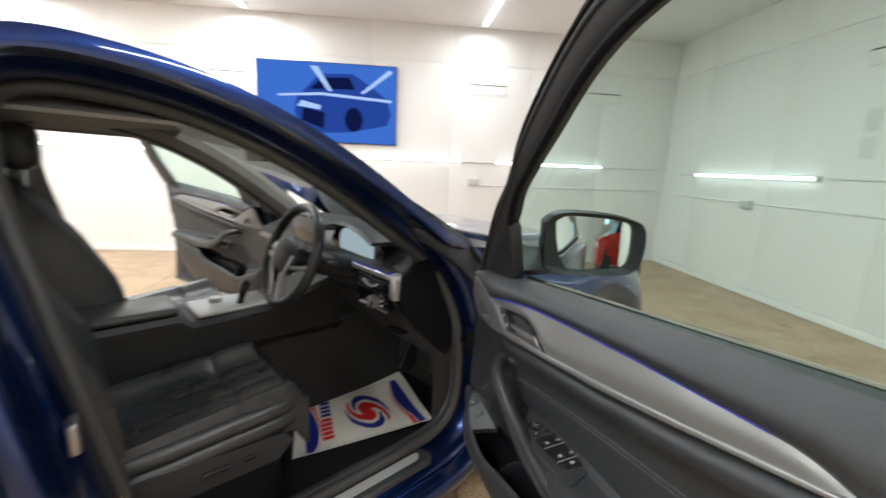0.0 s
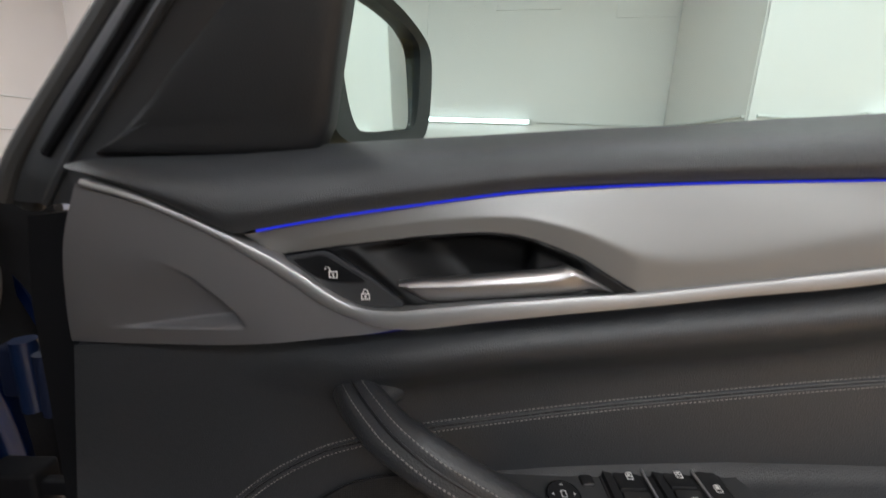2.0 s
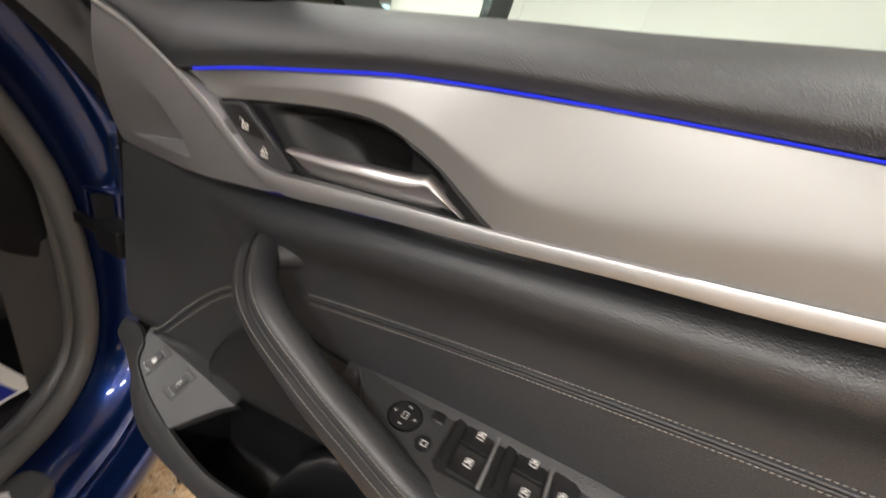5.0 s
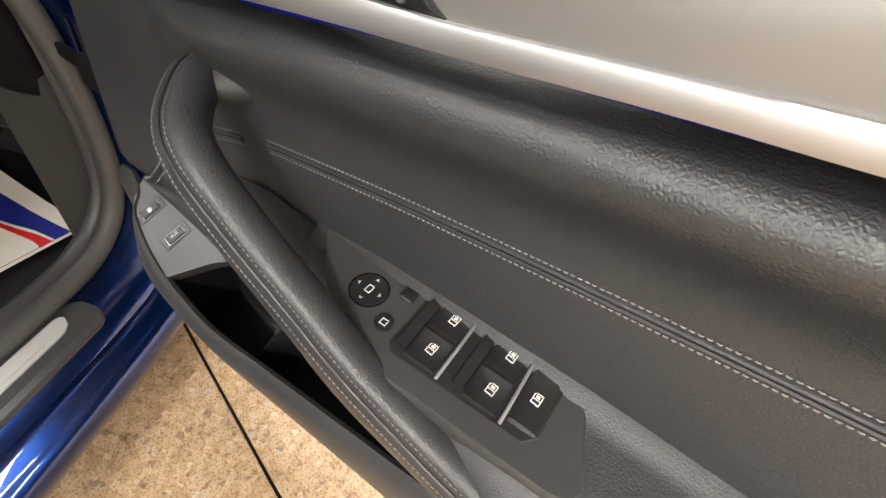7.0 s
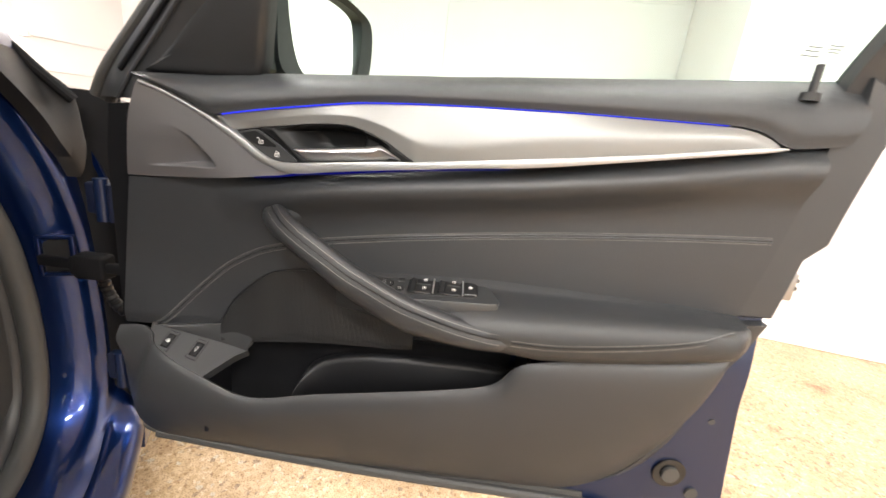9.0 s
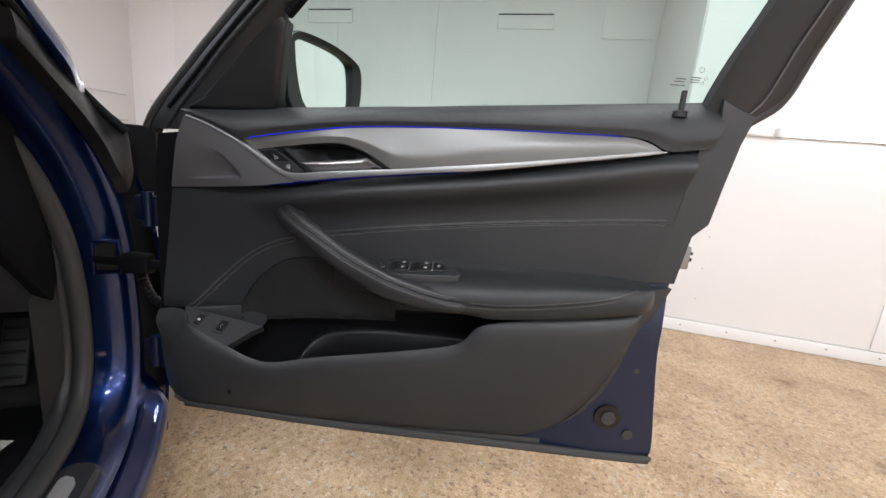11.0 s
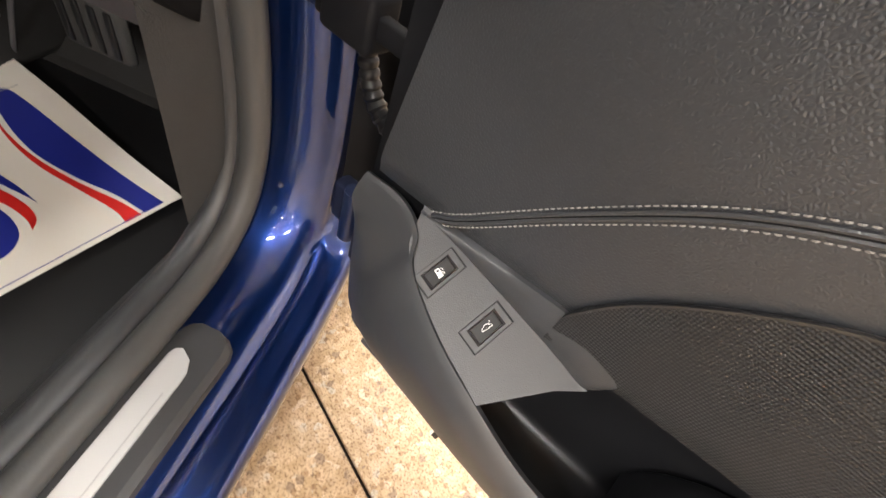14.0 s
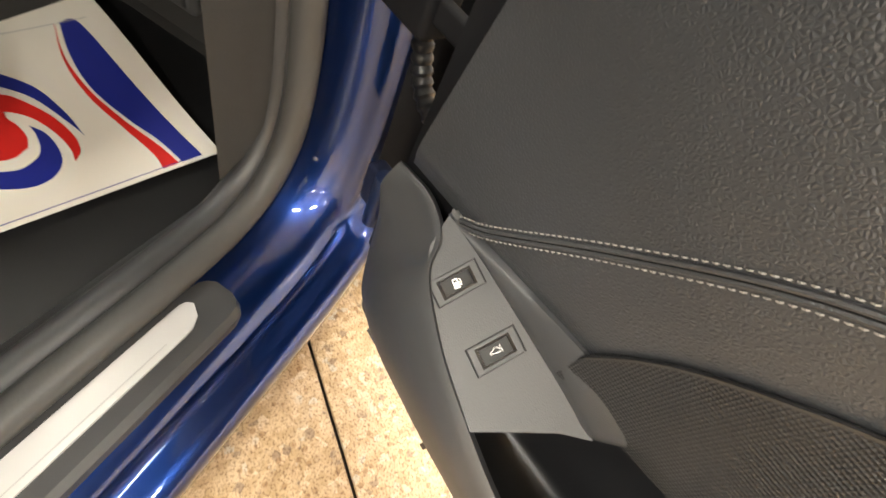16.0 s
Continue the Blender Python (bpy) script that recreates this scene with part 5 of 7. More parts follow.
# inner bulge that parts the bottle bay from the tray, its top edge rising away from the lip
bulge = []
for x, yf, zt in ((0.226, -0.004, 0.540), (0.230, 0.002, 0.562), (0.238, 0.016, 0.582), (0.252, 0.032, 0.600), (0.275, 0.043, 0.615), (0.31, 0.050, 0.625), (0.36, 0.053, 0.632), (0.43, 0.055, 0.636), (0.52, 0.056, 0.638), (0.638, 0.056, 0.638)):
    bulge.append([Vector((x, 0.077, zt - 0.02)), Vector((x, 0.068, zt - 0.001)), Vector((x, yf + 0.014, zt)), Vector((x, yf + 0.005, zt - 0.003)), Vector((x, yf, zt - 0.012)), Vector((x, yf - 0.002, lerp(zt, 0.49, 0.5))), Vector((x, yf, 0.482))])
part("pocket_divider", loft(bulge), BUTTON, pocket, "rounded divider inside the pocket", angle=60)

PADN = Vector((0.107, -0.515, 0.850)).normalized()
PADC = Vector((0.0198, 0.0172, 0.6212))


def pad_z(x, y):
    return PADC.z - (PADN.x * (x - PADC.x) + PADN.y * (y - PADC.y)) / PADN.z


def on_pad(outline, lift, thick, bevel=0.0):
    top = [Vector((x, y, pad_z(x, y))) + PADN * lift for x, y in outline]
    c = sum(top, Vector()) / len(top)
    rings = [[p + (c - p).normalized() * bevel for p in top], [p - PADN * bevel * 0.8 for p in top]] if bevel else [top]
    rings.append([p - PADN * thick for p in top])
    return loft(rings)


pad = part("button_pad", on_pad([(-0.052, 0.050), (-0.040, 0.024), (-0.022, 0.010), (0.023, -0.006), (0.078, -0.019), (0.098, 0.005), (0.116, 0.026), (0.134, 0.0405), (0.11, 0.046), (0.018, 0.050), (-0.03, 0.052)], 0.0, 0.02), PLASTIC, door, "dark grey button pad")
# narrow bank between the pad and the card
FOOT = [(x, y - 0.001, pad_z(x, y - 0.001) + 0.0006) for x, y, z in BANK[:6]] + [(0.150, 0.046, 0.655)]
part("pocket_shoulder", ribbon(BANK[:7], FOOT, 0.0025, 0.012, 6, 8), PLASTIC, door, "dark grey rounded shoulder", angle=60)


def pad_button(quad, name):
    c = [sum(q[i] for q in quad) / 4 for i in (0, 1)]
    grow = lambda k: [(c[0] + (x - c[0]) * k, c[1] + (y - c[1]) * k) for x, y in quad]
    part("frame_groove", on_pad(grow(1.54), 0.0004, 0.006), VOID, pad)
    fr = part("button_frame", on_pad(grow(1.46), 0.0009, 0.006, 0.0006), PLASTIC, pad)
    b = part(name, on_pad(grow(1.06), 0.0010, 0.006), GLOSSBLACK, fr)
    part("button_cap", on_pad(grow(0.9), 0.0024, 0.006, 0.0008), BUTTON, fr)
    return b, c


def icon_on_pad(c, shapes, parent, turn):
    x = Vector((math.cos(turn), math.sin(turn), 0))
    x = (x - PADN * x.dot(PADN)).normalized()
    y = PADN.cross(x)
    o = Vector((c[0], c[1], pad_z(*c))) + PADN * 0.0027
    vs, fs = [], []
    for poly in shapes:
        fs.append(tuple(range(len(vs), len(vs) + len(poly))))
        vs += [o + x * a * 0.001 + y * b * 0.001 for a, b in poly]
    part("button_icon", (vs, fs), ICON, parent, "", False)


bar = lambda a, b, c, d: [(a, c), (b, c), (b, d), (a, d)]
b1, c1 = pad_button([(-0.0145, 0.015), (-0.0105, 0.037), (0.002, 0.0355), (-0.0015, 0.0135)], "fuel_flap_button")
b2, c2 = pad_button([(0.0395, 0.012), (0.0435, 0.034), (0.0565, 0.0325), (0.0530, 0.0105)], "boot_button")


def outline_strokes(pts, w=0.34):
    out = []
    for (a, b), (c, d) in zip(pts, pts[1:]):
        n = math.hypot(c - a, d - b)
        u, v = -(d - b) / n * w / 2, (c - a) / n * w / 2
        out.append([(a + u, b + v), (c + u, d + v), (c - u, d - v), (a - u, b - v)])
    return out


icon_on_pad(c1, [bar(-3.0, -2.2, -3.2, 3.2), bar(0.2, 1.0, -3.2, 3.2), bar(-2.2, 0.2, -3.2, 0.5), bar(-2.2, 0.2, 2.5, 3.2), bar(-3.5, 1.5, -4.0, -3.3)] + outline_strokes([(1.0, 0.0), (1.9, 0.0), (1.9, -2.4), (3.0, -2.4), (3.0, 1.4), (1.8, 2.6)], 0.42), b1, 1.39)
icon_on_pad(c2, outline_strokes([(-4.6, -1.2), (-4.2, 0.3), (-2.4, 0.9), (-0.8, 2.3), (1.6, 2.3), (2.6, 1.0), (4.4, 0.4), (4.5, -1.2), (3.2, -1.3), (2.6, -0.6), (1.8, -1.3), (-1.8, -1.3), (-2.6, -0.6), (-3.4, -1.3), (-4.6, -1.2)]) + outline_strokes([(2.4, 1.2), (4.6, 3.0), (3.8, 3.6)]), b2, 1.39)


# ---- window frame, glass and mirror
def lean(z):
    return 0.062 - 0.40 * (z - 1.12)


OUT1 = [(-0.15, 0.10, 1.045), (-0.115, 0.085, 1.09), (-0.022, 0.045, 1.165), (0.061, 0.012, 1.234), (0.170, -0.027, 1.320), (0.283, -0.055, 1.39), (0.383, -0.095, 1.475), (0.462, -0.115, 1.542), (0.585, -0.14, 1.617), (0.673, -0.15, 1.655), (0.86, -0.16, 1.69), (1.04, -0.16, 1.685)]
INN1 = [(-0.03, 0.075, 1.05), (0.02, 0.060, 1.10), (0.06, 0.045, 1.145), (0.10, 0.030, 1.19), (0.20, 0.0, 1.28), (0.30, -0.045, 1.36), (0.41, -0.08, 1.425), (0.49, -0.10, 1.475), (0.61, -0.125, 1.556), (0.72, -0.14, 1.602), (0.88, -0.15, 1.635), (1.00, -0.15, 1.63)]
part("front_frame", ribbon(OUT1, INN1, 0.012, 0.03, 6, 8, (0.2, -1, 0)), PLASTIC, door, "black window frame")
part("frame_seal", sweep([p + Vector((0.006, 0.012, -0.004)) for p in index_curve(OUT1, 6)], circle(0.012, 10), (0, 1, 0)), RUBBER, door, "thick black rubber seal")
part("frame_lip", sweep([a.lerp(b, 0.45) + Vector((0, -0.013, 0)) for a, b in zip(index_curve(OUT1, 6), index_curve(INN1, 6))], circle(0.004, 8), (0, 1, 0)), PLASTIC, door)
part("glass_run", sweep([p + Vector((0.004, -0.004, -0.006)) for p in index_curve(INN1[4:], 6)], circle(0.009, 10), (0, 1, 0)), VOID, door, "black rubber glass run")
for q in (0.22,):
    part("frame_groove", sweep([a.lerp(b, q) + Vector((0.002, -0.0095, 0)) for a, b in zip(index_curve(OUT1[1:], 6), index_curve(INN1[1:], 6))], circle(0.0045, 8), (0, 1, 0)), VOID, door)
OUT0 = [(-0.165, 0.105, 1.046), (-0.132, 0.095, 1.09), (-0.068, 0.086, 1.162), (0.000, 0.072, 1.232), (0.100, 0.045, 1.320), (0.222, 0.010, 1.403), (0.335, -0.03, 1.492), (0.425, -0.055, 1.558), (0.55, -0.08, 1.64), (0.65, -0.10, 1.68), (0.86, -0.12, 1.718), (1.05, -0.125, 1.712)]
part("outer_frame", ribbon([(x + 0.012, y - 0.004, z) for x, y, z in OUT0], [(x + 0.002, y + 0.018, z - 0.002) for x, y, z in OUT1], 0.002, 0.006, 6, 6, (-0.2, -1, 0.1)), BLACKSOFT, door, "black outer window frame")
part("frame_seal", sweep([a.lerp(b, 0.55) + Vector((0.002, -0.004, 0.002)) for a, b in zip(index_curve(OUT0, 6), index_curve(OUT1, 6))], circle(0.0085, 10), (0, 1, 0)), RUBBER, door, "thick black rubber seal")
OUT2 = [(1.04, -0.16, 1.685), (1.13, -0.155, 1.65), (1.165, -0.125, 1.54), (1.172, -0.095, 1.45), (1.168, -0.06, 1.364), (1.165, -0.02, 1.294), (1.159, 0.02, 1.21), (1.118, 0.035, 1.168)]
INN2 = [(1.00, -0.15, 1.63), (1.06, -0.145, 1.60), (1.078, -0.115, 1.52), (1.076, -0.085, 1.44), (1.063, -0.05, 1.36), (1.041, -0.005, 1.268), (1.031, 0.03, 1.195), (1.034, 0.045, 1.15)]
part("rear_frame", ribbon(OUT2, INN2, 0.010, 0.03, 6, 8, (0.0, -1, 0)), PLASTIC, door, "wide black window frame")
part("frame_seal", sweep([p + Vector((0.006, 0.012, 0.0)) for p in index_curve(OUT2, 6)], circle(0.013, 10), (0, 1, 0)), RUBBER, door, "thick black rubber seal")
part("frame_line", sweep([a.lerp(b, 0.28) + Vector((0, -0.0125, 0)) for a, b in zip(index_curve(OUT2[2:], 6), index_curve(INN2[2:], 6))], circle(0.0018, 6), (0, 1, 0)), GREYTRIM, door)
win = part("window_glass", patch([(0.12, 1.10), (0.404, 1.125), (0.69, 1.157), (1.06, 1.19)], [(0.14, 1.24), (0.31, 1.38), (0.42, 1.45), (0.60, 1.57), (0.74, 1.62), (0.9, 1.648), (1.07, 1.62)], 24, 16,
                                 lambda x, z, u, v: lean(z) + 0.020, right=[(1.06, 1.19), (1.08, 1.35), (1.09, 1.5), (1.07, 1.62)], back=0.004), GLASS, door, "green-tinted window glass, wound up")
win.visible_shadow = False
marks = []
for x0, x1, z in ((0.985, 1.005, 1.2375), (0.985, 1.003, 1.2335), (0.987, 1.003, 1.2295), (0.957, 0.977, 1.2335), (0.955, 0.975, 1.2285), (0.951, 0.979, 1.2225)):
    marks.append(box(x0, x1, lean(z) + 0.017, lean(z) + 0.018, z - 0.0011, z + 0.0008))
marks.append(moved(ring_flat(0, 0, 0.004, 0.0052, 0, 360, 24), Matrix.Translation((1.0, lean(1.25) + 0.0165, 1.2505)) @ pose(0, 0, 0, 90)))
marks.append(moved(ring_flat(0, 0, 0.0026, 0.0034, 0, 360, 20), Matrix.Translation((1.0135, lean(1.236) + 0.0165, 1.237)) @ pose(0, 0, 0, 90)))
marks.append(moved(ring_flat(0, 0, 0.0026, 0.0034, 0, 360, 20), Matrix.Translation((1.0105, lean(1.228) + 0.0165, 1.228)) @ pose(0, 0, 0, 90)))
part("glass_marking", join(*marks), INK, win, "small grey printed marks", False)

TRI = [(-0.0310, 1.0932), (-0.0050, 1.1108), (0.0260, 1.1378), (0.0900, 1.2060), (0.1372, 1.2490), (0.1676, 1.2720), (0.1909, 1.2745), (0.1991, 1.2660), (0.1869, 1.2180), (0.1757, 1.1698), (0.1666, 1.1275), (0.1554, 1.1064), (0.1351, 1.1025), (0.0650, 1.0959)]


def tri_ring(inset, dy):
    out = []
    for x, z in TRI:
        v = Vector((0.095 - x, 1.15 - z))
        q = Vector((x, z)) + v.normalized() * min(inset, v.length * 0.9)
        out.append(Vector((q.x, 0.050 - 0.28 * (q.y - 1.1) + dy + 0.006 * math.exp(-((q.y - 1.118) / 0.008) ** 2) * (inset > 0.005), q.y)))
    return out


part("mirror_triangle", loft([tri_ring(0.0, 0.03), tri_ring(0.0, 0.006), tri_ring(0.0015, 0.002), tri_ring(0.006, -0.002), tri_ring(0.014, -0.004), tri_ring(0.030, -0.005)]), BLACKSOFT, door, "black triangular mirror cover", angle=60)

# door mirror: its glass looks back along the closed door, so across the open one
MAX, MAY = Vector((0.375, 0.927, 0)), Vector((-0.927, 0.375, 0))
MORG = Vector((0.244, 0.412, 0))
MIR = [(-0.287, 1.268), (-0.262, 1.290), (-0.215, 1.300), (-0.11, 1.297), (-0.03, 1.281), (0.0, 1.262), (0.008, 1.22), (0.003, 1.165), (-0.012, 1.135), (-0.04, 1.121), (-0.12, 1.113), (-0.215, 1.111), (-0.268, 1.120), (-0.287, 1.16)]
GLA = [(-0.251, 1.268), (-0.232, 1.281), (-0.20, 1.286), (-0.10, 1.281), (-0.047, 1.271), (-0.031, 1.254), (-0.031, 1.20), (-0.040, 1.158), (-0.062, 1.143), (-0.12, 1.136), (-0.185, 1.130), (-0.213, 1.135), (-0.232, 1.165), (-0.246, 1.22)]


def mirror_ring(outline, k, depth):
    pts = spline([(a, 0, b) for a, b in outline] + [(outline[0][0], 0, outline[0][1])], 60)[:-1]
    return [MORG + MAX * (-0.135 + (p.x + 0.135) * k) + MAY * depth + Vector((0, 0, 1.206 + (p.z - 1.206) * k)) for p in pts]


mirror = part("door_mirror", loft([mirror_ring(GLA, 1.0, 0.022), mirror_ring(GLA, 1.02, 0.004), mirror_ring(MIR, 0.97, -0.004), mirror_ring(MIR, 1.0, 0.006), mirror_ring(MIR, 1.005, 0.03), mirror_ring(MIR, 0.97, 0.06), mirror_ring(MIR, 0.8, 0.09)]), BLACK, door, "black-framed door mirror")
part("mirror_cap", loft([mirror_ring(MIR, 1.006, 0.026), mirror_ring(MIR, 1.02, 0.034), mirror_ring(MIR, 1.0, 0.062), mirror_ring(MIR, 0.88, 0.10), mirror_ring(MIR, 0.62, 0.125), mirror_ring(MIR, 0.2, 0.135)]), PAINT, mirror, "deep blue painted cap")
bowed = []
for k in (1.0, 0.85, 0.7, 0.55, 0.4, 0.25, 0.1):
    bowed.append([p + MAY * (((p - MORG).dot(MAX) + 0.135) ** 2 / 2.4 + 0.055 * (p.z - 1.206)) for p in mirror_ring(GLA, k, 0.010)])
part("mirror_glass", loft([mirror_ring(GLA, 1.0, 0.026)] + bowed), MIRROR, mirror, "tinted convex mirror glass", angle=20)
part("mirror_foot", loft([[Vector((x, y, z)) for x, z in ((0.02, 1.105), (0.10, 1.10), (0.135, 1.125), (0.135 - q, 1.19), (0.06, 1.20), (0.02, 1.15))] for y, q in ((0.07, 0.05), (0.12, 0.03), (0.17, 0.0), (0.22, 0.0))]), BLACK, mirror, "black mirror foot", angle=60)

# hinge side: hinges, check strap and cable boot
for z in (0.50, 0.86):
    h = part("hinge", box(-0.20, -0.105, 0.10, 0.125, z - 0.03, z + 0.03, 0.006), SHADED_PAINT, door, "blue painted hinge, darkened for the shade around it")
    part("hinge_knuckle", sweep([Vector((-0.13, 0.085, z - 0.034)), Vector((-0.13, 0.085, z)), Vector((-0.13, 0.085, z + 0.034))], circle(0.011, 12), (0, 1, 0)), SHADED_PAINT, h)
    part("hinge_pin", sweep([Vector((-0.165, 0.10, z - 0.04)), Vector((-0.165, 0.10, z)), Vector((-0.165, 0.10, z + 0.04))], circle(0.012, 12), (0, 1, 0)), INNERPAINT, h)
part("check_strap", join(box(-0.30, -0.11, 0.088, 0.10, 0.717, 0.737, 0.003), box(-0.225, -0.165, 0.08, 0.115, 0.702, 0.75, 0.006), box(-0.235, -0.215, 0.084, 0.11, 0.708, 0.744, 0.004)), VOID, door, "black door check strap")
boot = spline([(-0.118, 0.15, 0.594), (-0.160, 0.15, 0.596), (-0.20, 0.15, 0.615), (-0.221, 0.15, 0.65), (-0.232, 0.15, 0.69)], 44)
part("cable_boot", sweep(boot, circle(0.011, 12), (0, 1, 0), lambda t: 1 + 0.14 * math.sin(t * 90)), BUTTON, door, "ribbed black rubber cable boot")

# ---------------------------------------------------------------- the car
# In its own frame x is outwards on the driver's side, y forwards, z up; the centre line is at x = -0.93.
MID = -0.93


def swap(geo):
    """From (along the car, outwards, up) to the car's own axes."""
    return [Vector((p[1], p[0], p[2])) for p in geo[0]], geo[1]


def other(geo):
    return [Vector((2 * MID - p[0], p[1], p[2])) for p in geo[0]], geo[1]


# door opening: one loop of (along, up, inwards shift)
LOOP = [(-0.9, 0.282, 0), (-0.6, 0.282, 0), (-0.35, 0.282, 0), (-0.18, 0.285, 0), (-0.09, 0.298, 0), (-0.02, 0.338, 0), (0.025, 0.405, 0), (0.045, 0.505, 0), (0.045, 0.65, -0.003), (0.025, 0.79, -0.012), (-0.03, 0.94, -0.035), (-0.12, 1.06, -0.065),
        (-0.25, 1.165, -0.09), (-0.47, 1.325, -0.125), (-0.67, 1.440, -0.145), (-0.87, 1.520, -0.16), (-1.04, 1.556, -0.165), (-1.19, 1.555, -0.165), (-1.262, 1.485, -0.155), (-1.260, 1.3, -0.125), (-1.220, 1.1, -0.06),
        (-1.172, 0.85, -0.01), (-1.128, 0.6, 0), (-1.108, 0.42, 0), (-1.092, 0.33, 0), (-1.05, 0.289, 0)]
CENTRE = Vector((-0.6, 0.85))


def loop_points(n=10):
    pts = [Vector(p) for p in LOOP]
    m = len(pts)
    out = []
    for i in range(m):
        a, b, c, d = pts[i - 1], pts[i], pts[(i + 1) % m], pts[(i + 2) % m]
        for k in range(n):
            t = k / n
            out.append(0.5 * (2 * b + (c - a) * t + (2 * a - 5 * b + 4 * c - d) * t * t + (3 * b - a - 3 * c + d) * t ** 3))
    return out


def around(section, first=0.0, last=1.0, n=6):
    """A section of (outwards, away from the opening) drawn round the door opening."""
    pts = loop_points(n)
    m = len(pts)
    whole = first == 0.0 and last == 1.0
    rings = []
    for i in range(m + 1 if whole else m):
        f = i / m
        if not whole and not first <= f <= last:
            continue
        p, q, o = pts[i % m], pts[(i + 1) % m], pts[(i - 1) % m]
        d = Vector((q.x - o.x, q.y - o.y)).normalized()
        nrm = Vector((-d.y, d.x))
        if nrm.dot(Vector((p.x, p.y)) - CENTRE) < 0:
            nrm = -nrm
        rings.append([Vector((b + p.z, p.x + nrm.x * s, p.y + nrm.y * s)) for b, s in (section(f) if callable(section) else section)])
    return loft(rings, True, not whole)


JAMB = [(-0.20, 0.02), (-0.185, -0.002), (-0.13, 0.0), (-0.10, 0.004), (-0.075, 0.016), (-0.060, 0.030), (-0.054, 0.038), (-0.048, 0.036), (-0.036, 0.040), (-0.022, 0.052), (-0.012, 0.056), (-0.002, 0.060), (0.006, 0.072), (0.008, 0.10), (-0.004, 0.13), (-0.05, 0.135), (-0.17, 0.10)]


def jamb_at(f):
    """Beside the hinges the painted jamb stops short and drops into the black-filled gap."""
    k = ease(0.19, 0.235, f) * (1 - ease(0.40, 0.45, f))
    slim = 0.05 * ease(0.36, 0.43, f) * (1 - ease(0.72, 0.80, f))
    return [(lerp(b, min(b, -0.058), k), lerp(x, x + (0.05 if i > 6 else 0), k) - slim * max(0.0, min(1.0, (x - 0.03) / 0.06))) for i, (b, x) in enumerate(JAMB)]


SEAL = [(-0.168 + 0.021 * math.cos(a * math.pi / 6), -0.014 + 0.020 * math.sin(a * math.pi / 6)) for a in range(12)]
SEAL2 = [(-0.205 + 0.024 * math.cos(a * math.pi / 6), -0.004 + 0.026 * math.sin(a * math.pi / 6)) for a in range(12)]
for side, flip in (("driver", False), ("passenger", True)):
    g = other if flip else (lambda q: q)
    part("door_aperture", g(around(jamb_at)), PAINT, car, "glossy deep blue painted door surround", angle=50)
    part("door_seal", g(around(SEAL)), RUBBER, car, "thick black rubber door seal")
    part("inner_seal_trim", g(around(SEAL2)), PLASTIC, car, "dark grey pillar trim")

# solid black block stands in for the shade behind the hinges
part("hinge_shade_filler", loft([[Vector((b, a, z)) for b, a in ((-0.12, 0.085), (-0.062, 0.092), (-0.008, 0.130), (-0.008, 0.16), (-0.12, 0.16), (-0.125, 0.12))] for z in (0.30, 0.6, 0.9, 1.05)]), VOID, car, "black filler block for the shade behind the hinges")
strap = part("strap_bracket", join(box(-0.135, -0.075, 0.028, 0.044, 0.755, 0.763, 0.002), box(-0.135, -0.075, 0.030, 0.046, 0.675, 0.683, 0.002), box(-0.137, -0.129, 0.028, 0.046, 0.677, 0.761, 0.002), box(-0.083, -0.075, 0.028, 0.046, 0.677, 0.761, 0.002)), PAINT, car, "blue painted strap bracket")
part("bracket_well", box(-0.128, -0.084, 0.036, 0.046, 0.684, 0.754), BLACK, strap)
WING_EDGE = [(-0.104, -0.30, 1.235), (-0.108, -0.20, 1.200), (-0.113, -0.10, 1.162), (-0.118, 0.005, 1.125), (-0.085, 0.032, 1.080), (-0.050, 0.045, 1.042), (-0.045, 0.060, 0.96)]
WING_FOOT = [(-0.100, -0.27, 1.165), (-0.092, -0.19, 1.120), (-0.080, -0.10, 1.060), (-0.070, -0.03, 1.000), (-0.064, 0.01, 0.950), (-0.060, 0.035, 0.920), (-0.058, 0.055, 0.88)]
part("wing_corner_trim", ribbon(WING_EDGE, WING_FOOT, 0.006, 0.03, 6, 6, (1, 0, 0)), BLACK, car, "black corner at the foot of the windscreen pillar", angle=60)
part("pillar_moulding", sweep([p + Vector((0.004, -0.010, -0.012)) for p in index_curve(WING_EDGE[:6], 6)], circle(0.010, 10)), VOID, car, "black moulding along the windscreen pillar")
# scuff plate on the sill
scuff = part("sill_trim", loft([[Vector((b, y, z)) for b, z in ((-0.150, 0.267), (-0.150, 0.2875), (-0.135, 0.2885), (-0.083, 0.286), (-0.074, 0.279), (-0.072, 0.267))] for y in (-1.1, -0.7, -0.3, -0.2)] + [[Vector((lerp(-0.118, b, k), y, z)) for b, z in ((-0.150, 0.267), (-0.150, 0.2875), (-0.135, 0.2885), (-0.083, 0.286), (-0.074, 0.279), (-0.072, 0.267))] for y, k in ((-0.185, 0.9), (-0.176, 0.7), (-0.171, 0.4))]), PLASTIC, car, "dark grey plastic sill trim")
plate = [(-0.1395, -1.0), (-0.1395, -0.225), (-0.136, -0.216), (-0.128, -0.212), (-0.112, -0.222), (-0.104, -0.238), (-0.103, -0.25), (-0.103, -1.0)]
part("sill_plate", loft([[Vector((x, y, 0.291)) for x, y in plate], [Vector((x, y, 0.283)) for x, y in plate]]), SILLALU, scuff, "brushed aluminium scuff plate")
part("plate_line", box(-0.1125, -0.111, -1.0, -0.27, 0.2908, 0.2916), SATIN, scuff)
